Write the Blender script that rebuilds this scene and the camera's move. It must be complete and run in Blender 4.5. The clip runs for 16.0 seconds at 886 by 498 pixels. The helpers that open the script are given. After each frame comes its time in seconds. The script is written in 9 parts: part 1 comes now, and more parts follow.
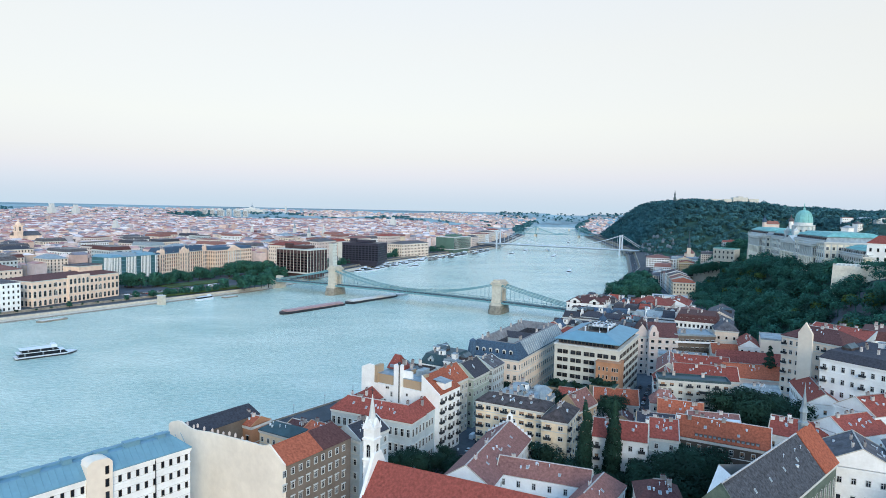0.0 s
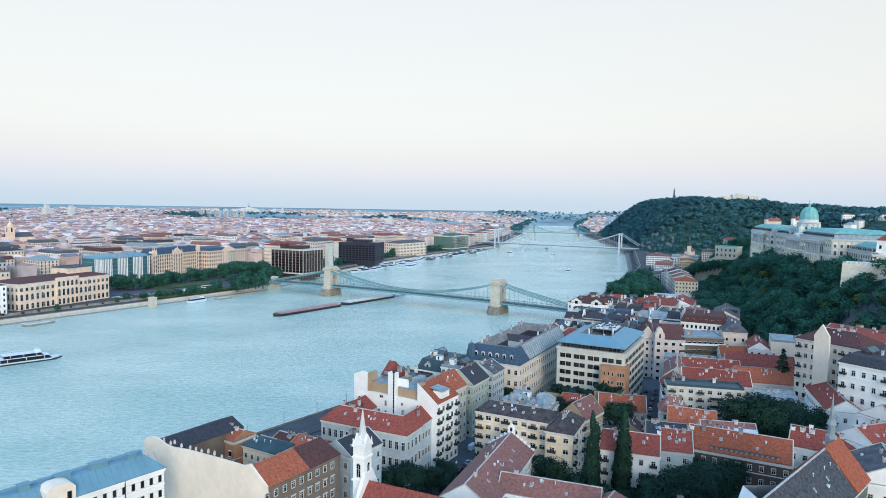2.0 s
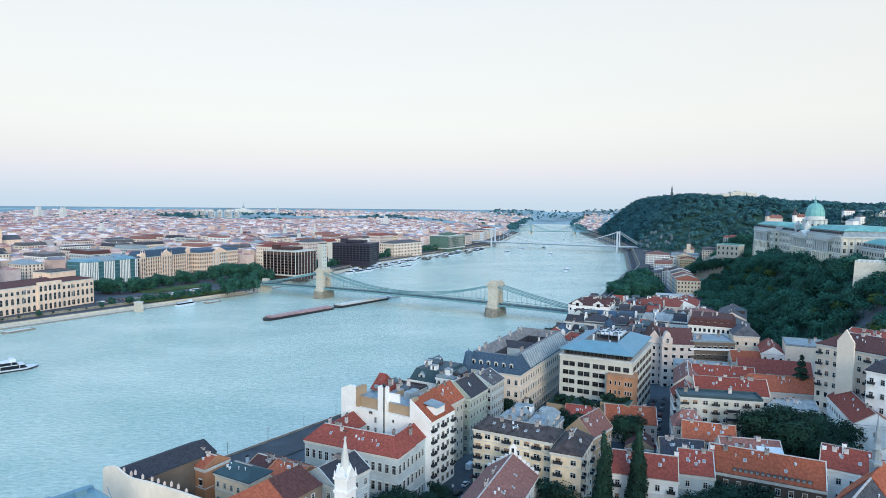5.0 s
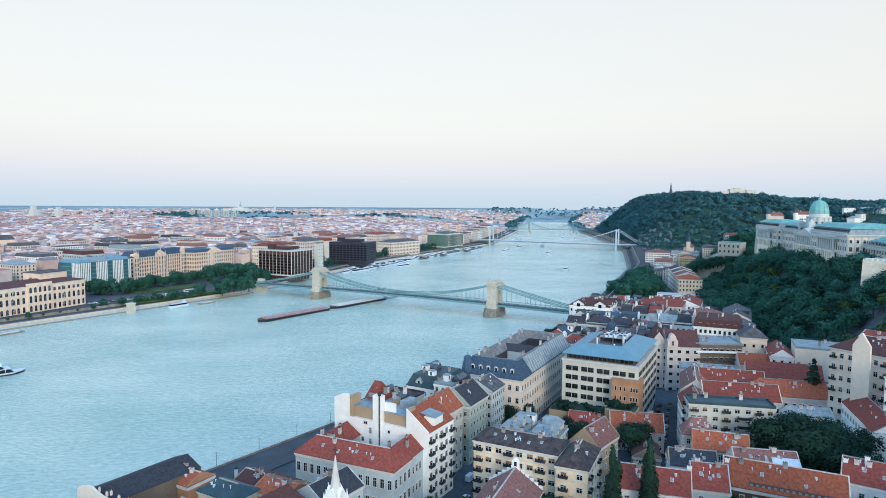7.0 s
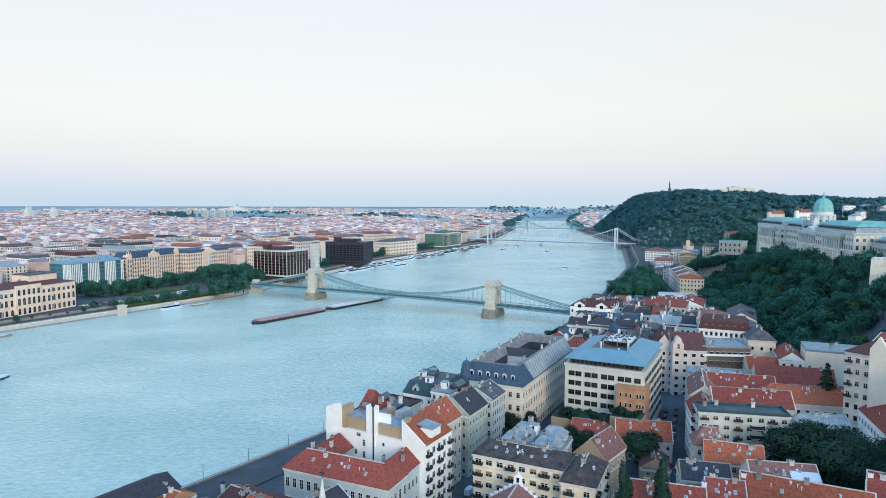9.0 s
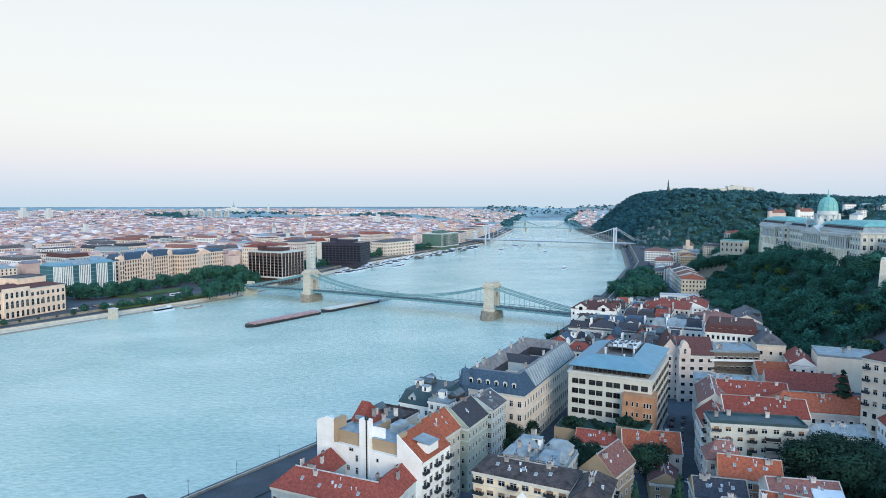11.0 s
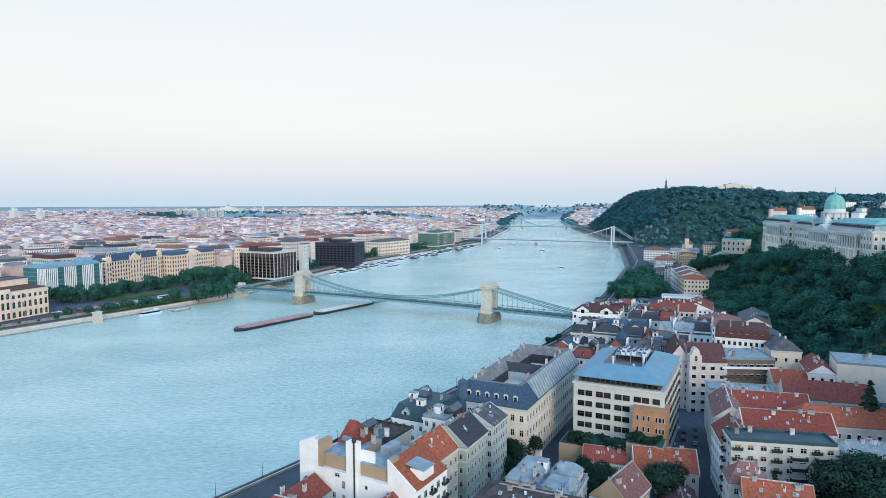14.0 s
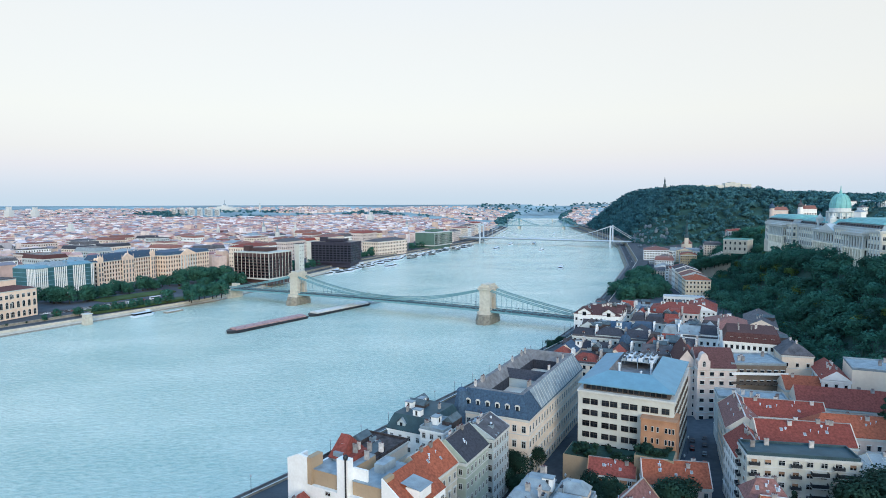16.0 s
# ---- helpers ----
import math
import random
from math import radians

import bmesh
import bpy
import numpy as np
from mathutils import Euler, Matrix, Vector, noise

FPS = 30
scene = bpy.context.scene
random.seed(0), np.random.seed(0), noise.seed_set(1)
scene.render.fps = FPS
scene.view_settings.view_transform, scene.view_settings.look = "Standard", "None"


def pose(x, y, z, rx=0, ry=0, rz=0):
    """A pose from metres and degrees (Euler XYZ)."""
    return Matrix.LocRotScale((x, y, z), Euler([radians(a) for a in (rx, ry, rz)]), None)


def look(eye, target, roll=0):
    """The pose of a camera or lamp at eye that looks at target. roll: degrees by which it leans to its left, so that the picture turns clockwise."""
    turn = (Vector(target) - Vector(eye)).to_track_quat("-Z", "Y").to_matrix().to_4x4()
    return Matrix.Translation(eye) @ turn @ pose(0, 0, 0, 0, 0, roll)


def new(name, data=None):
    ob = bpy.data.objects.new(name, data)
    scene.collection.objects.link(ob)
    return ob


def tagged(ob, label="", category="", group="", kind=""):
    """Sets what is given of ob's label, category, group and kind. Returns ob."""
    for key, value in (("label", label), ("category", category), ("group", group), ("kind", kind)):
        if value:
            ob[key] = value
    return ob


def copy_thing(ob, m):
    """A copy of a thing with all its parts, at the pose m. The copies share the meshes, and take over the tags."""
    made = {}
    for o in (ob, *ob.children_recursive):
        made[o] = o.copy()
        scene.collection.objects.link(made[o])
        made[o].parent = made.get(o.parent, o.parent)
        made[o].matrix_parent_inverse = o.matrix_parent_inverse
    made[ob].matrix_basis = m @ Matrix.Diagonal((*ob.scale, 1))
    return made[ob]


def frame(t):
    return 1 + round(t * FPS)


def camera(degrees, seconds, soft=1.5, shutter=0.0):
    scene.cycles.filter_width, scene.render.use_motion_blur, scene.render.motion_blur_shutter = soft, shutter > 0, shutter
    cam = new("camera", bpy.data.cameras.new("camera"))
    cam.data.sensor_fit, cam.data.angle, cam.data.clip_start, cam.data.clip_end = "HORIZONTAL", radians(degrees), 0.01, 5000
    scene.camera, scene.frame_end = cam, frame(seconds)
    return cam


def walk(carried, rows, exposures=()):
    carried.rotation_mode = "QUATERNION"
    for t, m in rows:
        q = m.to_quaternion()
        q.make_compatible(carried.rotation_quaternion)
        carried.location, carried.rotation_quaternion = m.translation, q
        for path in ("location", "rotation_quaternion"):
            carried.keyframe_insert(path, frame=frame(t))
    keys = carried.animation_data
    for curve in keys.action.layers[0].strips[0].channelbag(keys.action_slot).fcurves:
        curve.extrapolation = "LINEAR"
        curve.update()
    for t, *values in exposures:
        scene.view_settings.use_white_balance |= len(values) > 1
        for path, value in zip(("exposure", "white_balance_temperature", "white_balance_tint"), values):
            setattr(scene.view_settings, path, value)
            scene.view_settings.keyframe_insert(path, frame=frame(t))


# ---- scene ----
cam = camera(70.4, 16.0, soft=0.9)
PATH = [
    (0, (0.754, -11.113, 115.464), (0.743, -9.118, 115.33), 1.2),
    (0.5, (1.015, -7.469, 115.339), (1.005, -5.473, 115.205), 1.1),
    (1, (1.137, -3.686, 115.158), (1.129, -1.69, 115.023), 1.1),
    (1.5, (1.287, 0.229, 115.072), (1.28, 2.224, 114.936), 1.0),
    (2, (1.339, 4.124, 114.941), (1.334, 6.12, 114.804), 0.9),
    (2.5, (1.512, 7.959, 114.869), (1.508, 9.954, 114.732), 0.9),
    (3, (1.799, 11.653, 114.856), (1.797, 13.649, 114.718), 0.8),
    (3.5, (1.86, 15.288, 114.83), (1.86, 17.283, 114.691), 0.8),
    (4, (2.036, 18.739, 114.812), (2.038, 20.734, 114.673), 0.7),
    (6.5, (2.426, 33.226, 115.027), (2.437, 35.221, 114.884), 0.3),
    (7, (2.417, 36.272, 115.191), (2.43, 38.266, 115.046), 0.3),
    (7.5, (2.517, 39.241, 115.194), (2.532, 41.236, 115.05), 0.2),
    (8, (2.67, 42.231, 115.189), (2.686, 44.226, 115.044), 0.1),
    (8.5, (2.739, 45.163, 115.121), (2.757, 47.158, 114.974), 0.1),
    (9, (2.776, 48.287, 115.191), (2.796, 50.281, 115.043), 0.1),
    (11.5, (3.196, 63.883, 115.351), (3.225, 65.877, 115.202), -0.1),
    (12, (3.34, 67.204, 115.336), (3.371, 69.198, 115.186), -0.1),
    (12.5, (3.321, 70.494, 115.3), (3.355, 72.488, 115.149), -0.0),
    (13, (3.469, 73.561, 115.265), (3.504, 75.555, 115.114), -0.1),
    (13.5, (3.552, 76.625, 115.223), (3.589, 78.619, 115.072), -0.2),
    (14, (3.51, 79.916, 115.239), (3.55, 81.91, 115.087), -0.2),
    (14.5, (3.597, 83.006, 115.222), (3.639, 85.0, 115.069), -0.2),
    (15, (3.624, 86.051, 115.227), (3.668, 88.045, 115.073), -0.2),
    (15.5, (3.621, 89.067, 115.197), (3.667, 91.06, 115.042), -0.2),
    (16, (3.586, 92.207, 115.225), (3.634, 94.201, 115.07), -0.2),
]
walk(cam, [(t, look(eye, target, roll)) for t, eye, target, roll in PATH])

# ---- light ----
SUN_AZ, SUN_EL = radians(165), radians(18)   # sun low behind the camera
world = bpy.data.worlds.new("evening_sky")
scene.world = world
world.use_nodes = True
wn, wl = world.node_tree.nodes, world.node_tree.links
wn.clear()
w_out = wn.new("ShaderNodeOutputWorld")
w_sky = wn.new("ShaderNodeTexSky")
w_sky.sky_type, w_sky.sun_disc = "NISHITA", False
w_sky.sun_elevation, w_sky.sun_rotation = SUN_EL, SUN_AZ
w_sky.dust_density = 3.0
w_bg_sky = wn.new("ShaderNodeBackground")
w_bg_sky.inputs[1].default_value = 0.05
wl.new(w_sky.outputs[0], w_bg_sky.inputs[0])
# thin bright cloud veil: lavender haze at the horizon, cream and white higher up
w_tc = wn.new("ShaderNodeTexCoord")
w_sep = wn.new("ShaderNodeSeparateXYZ")
w_ramp = wn.new("ShaderNodeValToRGB")
wl.new(w_tc.outputs["Generated"], w_sep.inputs[0])
wl.new(w_sep.outputs[2], w_ramp.inputs[0])
cr = w_ramp.color_ramp
cr.elements[0].position, cr.elements[0].color = 0.0, (0.56, 0.69, 0.82, 1)
cr.elements[1].position, cr.elements[1].color = 1.0, (0.29, 0.59, 1.06, 1)
for pos, col in ((0.03, (0.62, 0.69, 0.81, 1)), (0.05, (0.665, 0.675, 0.77, 1)), (0.075, (0.70, 0.685, 0.71, 1)), (0.13, (0.75, 0.73, 0.69, 1)), (0.24, (0.755, 0.74, 0.69, 1)), (0.32, (0.74, 0.745, 0.73, 1)), (0.55, (0.42, 0.72, 1.06, 1))):
    el = cr.elements.new(pos)
    el.color = col
w_bg = wn.new("ShaderNodeBackground")
w_bg.inputs[1].default_value = 1.0
wl.new(w_ramp.outputs[0], w_bg.inputs[0])
w_add = wn.new("ShaderNodeAddShader")
wl.new(w_bg_sky.outputs[0], w_add.inputs[0])
wl.new(w_bg.outputs[0], w_add.inputs[1])
wl.new(w_add.outputs[0], w_out.inputs[0])

sun_data = bpy.data.lights.new("sun", "SUN")
sun_data.energy, sun_data.angle, sun_data.color = 1.7, radians(24), (1.0, 0.82, 0.67)
sun = new("sun", sun_data)
sun_dir = Vector((math.sin(SUN_AZ) * math.cos(SUN_EL), math.cos(SUN_AZ) * math.cos(SUN_EL), math.sin(SUN_EL)))
sun.matrix_world = look(sun_dir * 600, (0, 0, 0))


# ---- materials ----
TONE = (0.815, 1.0, 1.165)   # cool cast of light and grading, multiplied into the paint and stone colours


def material(name, rgb, rough=0.8, metal=0.0, vary=0.12, scale=0.6, fine=6.0, bump=0.15, island=0.0, obj=0.0, spec=0.3):
    """Procedural surface: base colour broken up by two scales of noise, with fine relief."""
    m = bpy.data.materials.new(name)
    m.use_nodes = True
    nt = m.node_tree
    n, l = nt.nodes, nt.links
    b = n["Principled BSDF"]
    b.inputs["Roughness"].default_value, b.inputs["Metallic"].default_value = rough, metal
    b.inputs["Specular IOR Level"].default_value = spec
    tc = n.new("ShaderNodeTexCoord")
    n1, n2 = n.new("ShaderNodeTexNoise"), n.new("ShaderNodeTexNoise")
    n1.inputs["Scale"].default_value, n2.inputs["Scale"].default_value = scale, fine
    n1.inputs["Detail"].default_value, n2.inputs["Detail"].default_value = 5.0, 3.0
    l.new(tc.outputs["Object"], n1.inputs["Vector"]), l.new(tc.outputs["Object"], n2.inputs["Vector"])
    mx = n.new("ShaderNodeMath")
    mx.operation = "MULTIPLY_ADD"
    mx.inputs[1].default_value = 0.45
    l.new(n2.outputs[0], mx.inputs[0]), l.new(n1.outputs[0], mx.inputs[2])
    mr = n.new("ShaderNodeMapRange")
    mr.inputs[1].default_value, mr.inputs[2].default_value = 0.45, 1.0
    mr.inputs[3].default_value, mr.inputs[4].default_value = 1 - 1.6 * vary, 1 + 1.6 * vary
    l.new(mx.outputs[0], mr.inputs[0])
    hsv = n.new("ShaderNodeHueSaturation")
    hsv.inputs["Color"].default_value = (min(1, rgb[0] * TONE[0]), min(1, rgb[1] * TONE[1]), min(1, rgb[2] * TONE[2]), 1)
    val = mr.outputs[0]
    for amount, node, out in ((island, "ShaderNodeNewGeometry", "Random Per Island"), (obj, "ShaderNodeObjectInfo", "Random")):
        if amount:
            src = n.new(node)
            r = n.new("ShaderNodeMapRange")
            r.inputs[3].default_value, r.inputs[4].default_value = 1 - amount, 1 + amount
            l.new(src.outputs[out], r.inputs[0])
            mul = n.new("ShaderNodeMath")
            mul.operation = "MULTIPLY"
            l.new(val, mul.inputs[0]), l.new(r.outputs[0], mul.inputs[1])
            val = mul.outputs[0]
    l.new(val, hsv.inputs["Value"])
    l.new(hsv.outputs[0], b.inputs["Base Color"])
    if bump:
        bp = n.new("ShaderNodeBump")
        bp.inputs["Strength"].default_value, bp.inputs["Distance"].default_value = bump, 0.08
        l.new(n2.outputs[0], bp.inputs["Height"])
        l.new(bp.outputs[0], b.inputs["Normal"])
    return m


def ramp_material(name, stops, rough=0.85, bump=0.1, vary=0.1, fine=3.0, by="Random Per Island"):
    """Surface whose colour is picked for each piece from a ramp, with fine noise on top."""
    m = material(name, (1, 1, 1), rough, vary=vary, fine=fine, bump=bump, scale=0.15)
    n, l = m.node_tree.nodes, m.node_tree.links
    src = n.new("ShaderNodeNewGeometry" if by == "Random Per Island" else "ShaderNodeObjectInfo")
    rp = n.new("ShaderNodeValToRGB")
    rp.color_ramp.interpolation = "CONSTANT" if len(stops) > 4 else "LINEAR"
    while len(rp.color_ramp.elements) < len(stops):
        rp.color_ramp.elements.new(0.5)
    for i, col in enumerate(stops):
        e = rp.color_ramp.elements[i]
        e.position, e.color = i / len(stops), (col[0], col[1] * .98, min(1, col[2] * 1.03), 1)
    l.new(src.outputs[by], rp.inputs[0])
    hsv = next(x for x in n if x.type == "HUE_SAT")
    l.new(rp.outputs[0], hsv.inputs["Color"])
    return m


def tile_material(name, rgb, vary=0.2):
    """Clay or slate roof: rows of tiles as fine relief, patchy ageing."""
    m = material(name, rgb, 0.85, vary=vary * 1.25, scale=1.3, fine=9.0, bump=0.3, obj=0.14)
    n, l = m.node_tree.nodes, m.node_tree.links
    wv = n.new("ShaderNodeTexWave")
    wv.bands_direction = "Z"
    wv.inputs["Scale"].default_value, wv.inputs["Distortion"].default_value = 1.6, 0.6
    l.new(next(x for x in n if x.type == "TEX_COORD").outputs["Object"], wv.inputs["Vector"])
    bp2 = n.new("ShaderNodeBump")
    bp2.inputs["Strength"].default_value, bp2.inputs["Distance"].default_value = 0.35, 0.1
    l.new(wv.outputs["Fac"], bp2.inputs["Height"])
    old = next(x for x in n if x.type == "BUMP" and x != bp2)
    l.new(old.outputs[0], bp2.inputs["Normal"])
    l.new(bp2.outputs[0], n["Principled BSDF"].inputs["Normal"])
    return m


PLASTER = dict(scale=0.18, fine=1.5, bump=0.12)
M = {
    "white": material("white_plaster", (0.98, 0.89, 0.80), vary=0.07, **PLASTER),
    "cream": material("cream_plaster", (0.88, 0.67, 0.51), vary=0.10, **PLASTER),
    "pale": material("pale_concrete_panels", (0.66, 0.60, 0.50), vary=0.08, **PLASTER),
    "yellow": material("pale_yellow_plaster", (0.90, 0.68, 0.46), vary=0.12, **PLASTER),
    "ochre": material("ochre_plaster", (0.50, 0.36, 0.20), vary=0.14, **PLASTER),
    "brown": material("brown_render", (0.21, 0.155, 0.115), vary=0.15, **PLASTER),
    "pink": material("pinkish_plaster", (0.74, 0.57, 0.48), vary=0.10, **PLASTER),
    "grey": material("blue_grey_plaster", (0.53, 0.55, 0.52), vary=0.12, **PLASTER),
    "greygreen": material("grey_green_plaster", (0.46, 0.48, 0.38), vary=0.12, **PLASTER),
    "party": material("warm_cream_render", (0.96, 0.76, 0.58), vary=0.08, scale=0.07, fine=0.6, bump=0.15),
    "peach": material("peach_plaster", (0.96, 0.66, 0.47), vary=0.10, **PLASTER),
    "tan": material("tan_plaster", (0.46, 0.31, 0.19), vary=0.08, **PLASTER),
    "brick": material("orange_brick", (0.50, 0.24, 0.13), vary=0.14, scale=0.3, fine=4.0),
    "stone": material("weathered_limestone", (0.62, 0.52, 0.40), vary=0.12, scale=0.35, fine=2.0, bump=0.3),
    "stone_dark": material("wet_dark_stone", (0.30, 0.25, 0.19), vary=0.25, scale=0.4, fine=2.0, bump=0.4),
    "palace": material("palace_limestone", (0.92, 0.77, 0.59), vary=0.14, scale=0.2, fine=1.0, bump=0.2),
    "trim": material("pale_stone_trim", (0.68, 0.63, 0.56), vary=0.08, fine=3.0),
    "r_red": tile_material("red_clay_tiles", (0.295, 0.068, 0.048)),
    "r_orange": tile_material("orange_clay_tiles", (0.41, 0.106, 0.054)),
    "r_brown": tile_material("brown_clay_tiles", (0.12, 0.050, 0.045)),
    "r_pink": tile_material("faded_pink_tiles", (0.28, 0.122, 0.098)),
    "r_dark": tile_material("dark_slate_tiles", (0.055, 0.055, 0.065)),
    "r_tar": material("grey_brown_roofing_felt", (0.115, 0.105, 0.108), vary=0.3, scale=0.4, fine=2.0),
    "r_slate": tile_material("blue_black_slate", (0.060, 0.105, 0.155)),
    "r_felt": material("dark_patched_felt", (0.075, 0.058, 0.055), vary=0.45, scale=0.5, fine=2.5),
    "stack": material("sooty_plastered_brick", (0.50, 0.43, 0.38), 0.9, vary=0.25, scale=1.0, obj=0.5),
    "r_walk": material("worn_grey_walkway", (0.22, 0.20, 0.19), vary=0.25, scale=0.4),
    "r_glass": material("wired_glass_roof", (0.09, 0.12, 0.13), 0.45, vary=0.3, scale=0.5, bump=0.0, spec=0.3),
    "r_dome": material("bright_copper_patina", (0.24, 0.50, 0.44), 0.6, vary=0.14, scale=0.3),
    "r_nave": tile_material("mottled_grey_slate", (0.080, 0.080, 0.086), 0.35),
    "nave_tile": material("yellow_green_glazed_tiles", (0.12, 0.15, 0.11), 0.6, vary=0.25, scale=0.4, fine=2.0),
    "r_blue": material("blue_grey_sheet_metal", (0.16, 0.305, 0.36), 0.55, 0.0, vary=0.08, scale=0.2, fine=1.0, spec=0.5),
    "r_zinc": material("pale_zinc_sheet", (0.28, 0.32, 0.33), 0.6, 0.0, vary=0.2, scale=0.4, spec=0.5),
    "r_green": material("green_patina_copper", (0.19, 0.42, 0.37), 0.6, vary=0.22, scale=0.25),
    "r_dkgreen": material("dark_green_sheet_metal", (0.042, 0.082, 0.092), 0.55, vary=0.2, scale=0.3),
    "glass": material("dark_window_glass", (0.018, 0.022, 0.026), 0.12, vary=0.3, bump=0.0, obj=0.6, spec=0.5),
    "frame": material("painted_window_frame", (0.60, 0.58, 0.54), 0.6, vary=0.05, bump=0.0),
    "dark_frame": material("dark_window_frame", (0.10, 0.075, 0.06), 0.6, vary=0.1, bump=0.0),
    "shutter": material("brown_roller_blind", (0.30, 0.17, 0.10), 0.7, vary=0.15, bump=0.0, obj=0.3),
    "iron": material("painted_green_iron", (0.17, 0.31, 0.315), 0.55, 0.0, vary=0.15, bump=0.0),
    "dark_iron": material("dark_iron", (0.05, 0.055, 0.06), 0.5, 0.6, vary=0.1, bump=0.0),
    "steel_white": material("white_painted_steel", (0.58, 0.60, 0.60), 0.5, vary=0.06, bump=0.0),
    "asphalt": material("asphalt", (0.075, 0.082, 0.088), 0.9, vary=0.2, scale=0.1, fine=1.2),
    "paving": material("pavement_slabs", (0.20, 0.19, 0.18), 0.9, vary=0.18, scale=0.15, fine=1.5),
    "ground": material("city_ground", (0.085, 0.095, 0.105), 0.95, vary=0.3, scale=0.03, fine=0.5),
    "grass": material("grass_and_earth", (0.028, 0.075, 0.058), 0.95, vary=0.35, scale=0.05, fine=0.8, bump=0.4),
    # far plain: distance haze is painted into its pale blue-grey
    "far_ground": material("hazed_far_town_and_woods", (0.27, 0.35, 0.35), 0.95, vary=0.35, scale=0.003, fine=0.02, bump=0.0),
    "lawn": material("mown_lawn", (0.06, 0.10, 0.035), 0.95, vary=0.3, scale=0.08, fine=0.6),
    "rock": material("pale_dolomite_rock", (0.19, 0.22, 0.23), 0.95, vary=0.3, scale=0.1, fine=0.6, bump=0.6),
    "bark": material("bark", (0.055, 0.042, 0.032), 0.95, vary=0.25, scale=1.0),
    "leaf": material("broad_leaves", (0.032, 0.078, 0.050), 0.75, vary=0.4, scale=0.09, fine=0.9, bump=0.0, island=0.18, obj=0.3, spec=0.15),
    "leaf_wood": material("slope_woods_leaves", (0.055, 0.165, 0.112), 0.8, vary=0.45, scale=0.05, fine=0.3, bump=0.0, island=0.2, spec=0.1),
    # far leaves: the blue of distance haze is put into this green
    "leaf_far": material("hazed_woods_leaves", (0.080, 0.200, 0.205), 0.8, vary=0.25, scale=0.02, fine=0.15, bump=0.0, island=0.15, spec=0.1),
    "leaf_light": material("sunlit_bush_leaves", (0.10, 0.15, 0.04), 0.75, vary=0.3, scale=0.3, fine=2.0, bump=0.0, island=0.4, spec=0.2),
    "hull": material("dark_painted_hull", (0.035, 0.037, 0.042), 0.5, vary=0.2, scale=0.2),
    "rust": material("red_oxide_hatch", (0.46, 0.28, 0.26), 0.7, vary=0.2, scale=0.3),
    "boat_white": material("white_boat_paint", (0.72, 0.73, 0.73), 0.4, vary=0.06, bump=0.0),
    "car_white": material("white_car_paint", (0.70, 0.71, 0.72), 0.3, vary=0.03, bump=0.0, spec=0.5),
    "car_dark": material("dark_car_paint", (0.03, 0.032, 0.04), 0.3, vary=0.03, bump=0.0, spec=0.5),
    "car_red": material("red_car_paint", (0.30, 0.03, 0.03), 0.3, vary=0.03, bump=0.0, spec=0.5),
    "rubber": material("rubber", (0.02, 0.02, 0.02), 0.9, vary=0.1, bump=0.0),
    "hotel_brown": material("brown_hotel_panels", (0.085, 0.045, 0.042), 0.6, vary=0.1, scale=0.1),
    "hotel_dark": material("dark_glass_hotel_panels", (0.045, 0.042, 0.060), 0.4, vary=0.12, scale=0.1),
    "green_panels": material("green_hotel_panels", (0.10, 0.17, 0.13), 0.6, vary=0.12, scale=0.1),
    "blue_glass": material("blue_office_glass", (0.05, 0.14, 0.15), 0.45, vary=0.15, scale=0.1, bump=0.0),
}
# both ramps are paled, with the haze over the far town put into them
M["far_wall"] = ramp_material("hazed_town_walls", [(0.66, 0.58, 0.50), (0.70, 0.67, 0.63), (0.50, 0.42, 0.38), (0.68, 0.60, 0.54), (0.42, 0.45, 0.49), (0.78, 0.77, 0.75), (0.60, 0.51, 0.42), (0.54, 0.52, 0.52)])
M["far_roof"] = ramp_material("hazed_town_roofs", [(0.40, 0.25, 0.24), (0.30, 0.19, 0.20), (0.50, 0.39, 0.38), (0.27, 0.30, 0.36), (0.60, 0.62, 0.65), (0.42, 0.28, 0.27), (0.20, 0.23, 0.28), (0.54, 0.43, 0.41), (0.80, 0.81, 0.82), (0.38, 0.42, 0.48), (0.32, 0.20, 0.20), (0.70, 0.68, 0.66)])


def leafy(m, share=0.3):
    """Lets part of the light through the leaves of a foliage material."""
    n, l = m.node_tree.nodes, m.node_tree.links
    b, out = n["Principled BSDF"], n["Material Output"]
    tl, mix = n.new("ShaderNodeBsdfTranslucent"), n.new("ShaderNodeMixShader")
    l.new(next(x for x in n if x.type == "HUE_SAT").outputs[0], tl.inputs["Color"])
    mix.inputs[0].default_value = share
    l.new(b.outputs[0], mix.inputs[1]), l.new(tl.outputs[0], mix.inputs[2])
    l.new(mix.outputs[0], out.inputs["Surface"])


for key in ("leaf", "leaf_wood", "leaf_far", "leaf_light"):
    leafy(M[key])


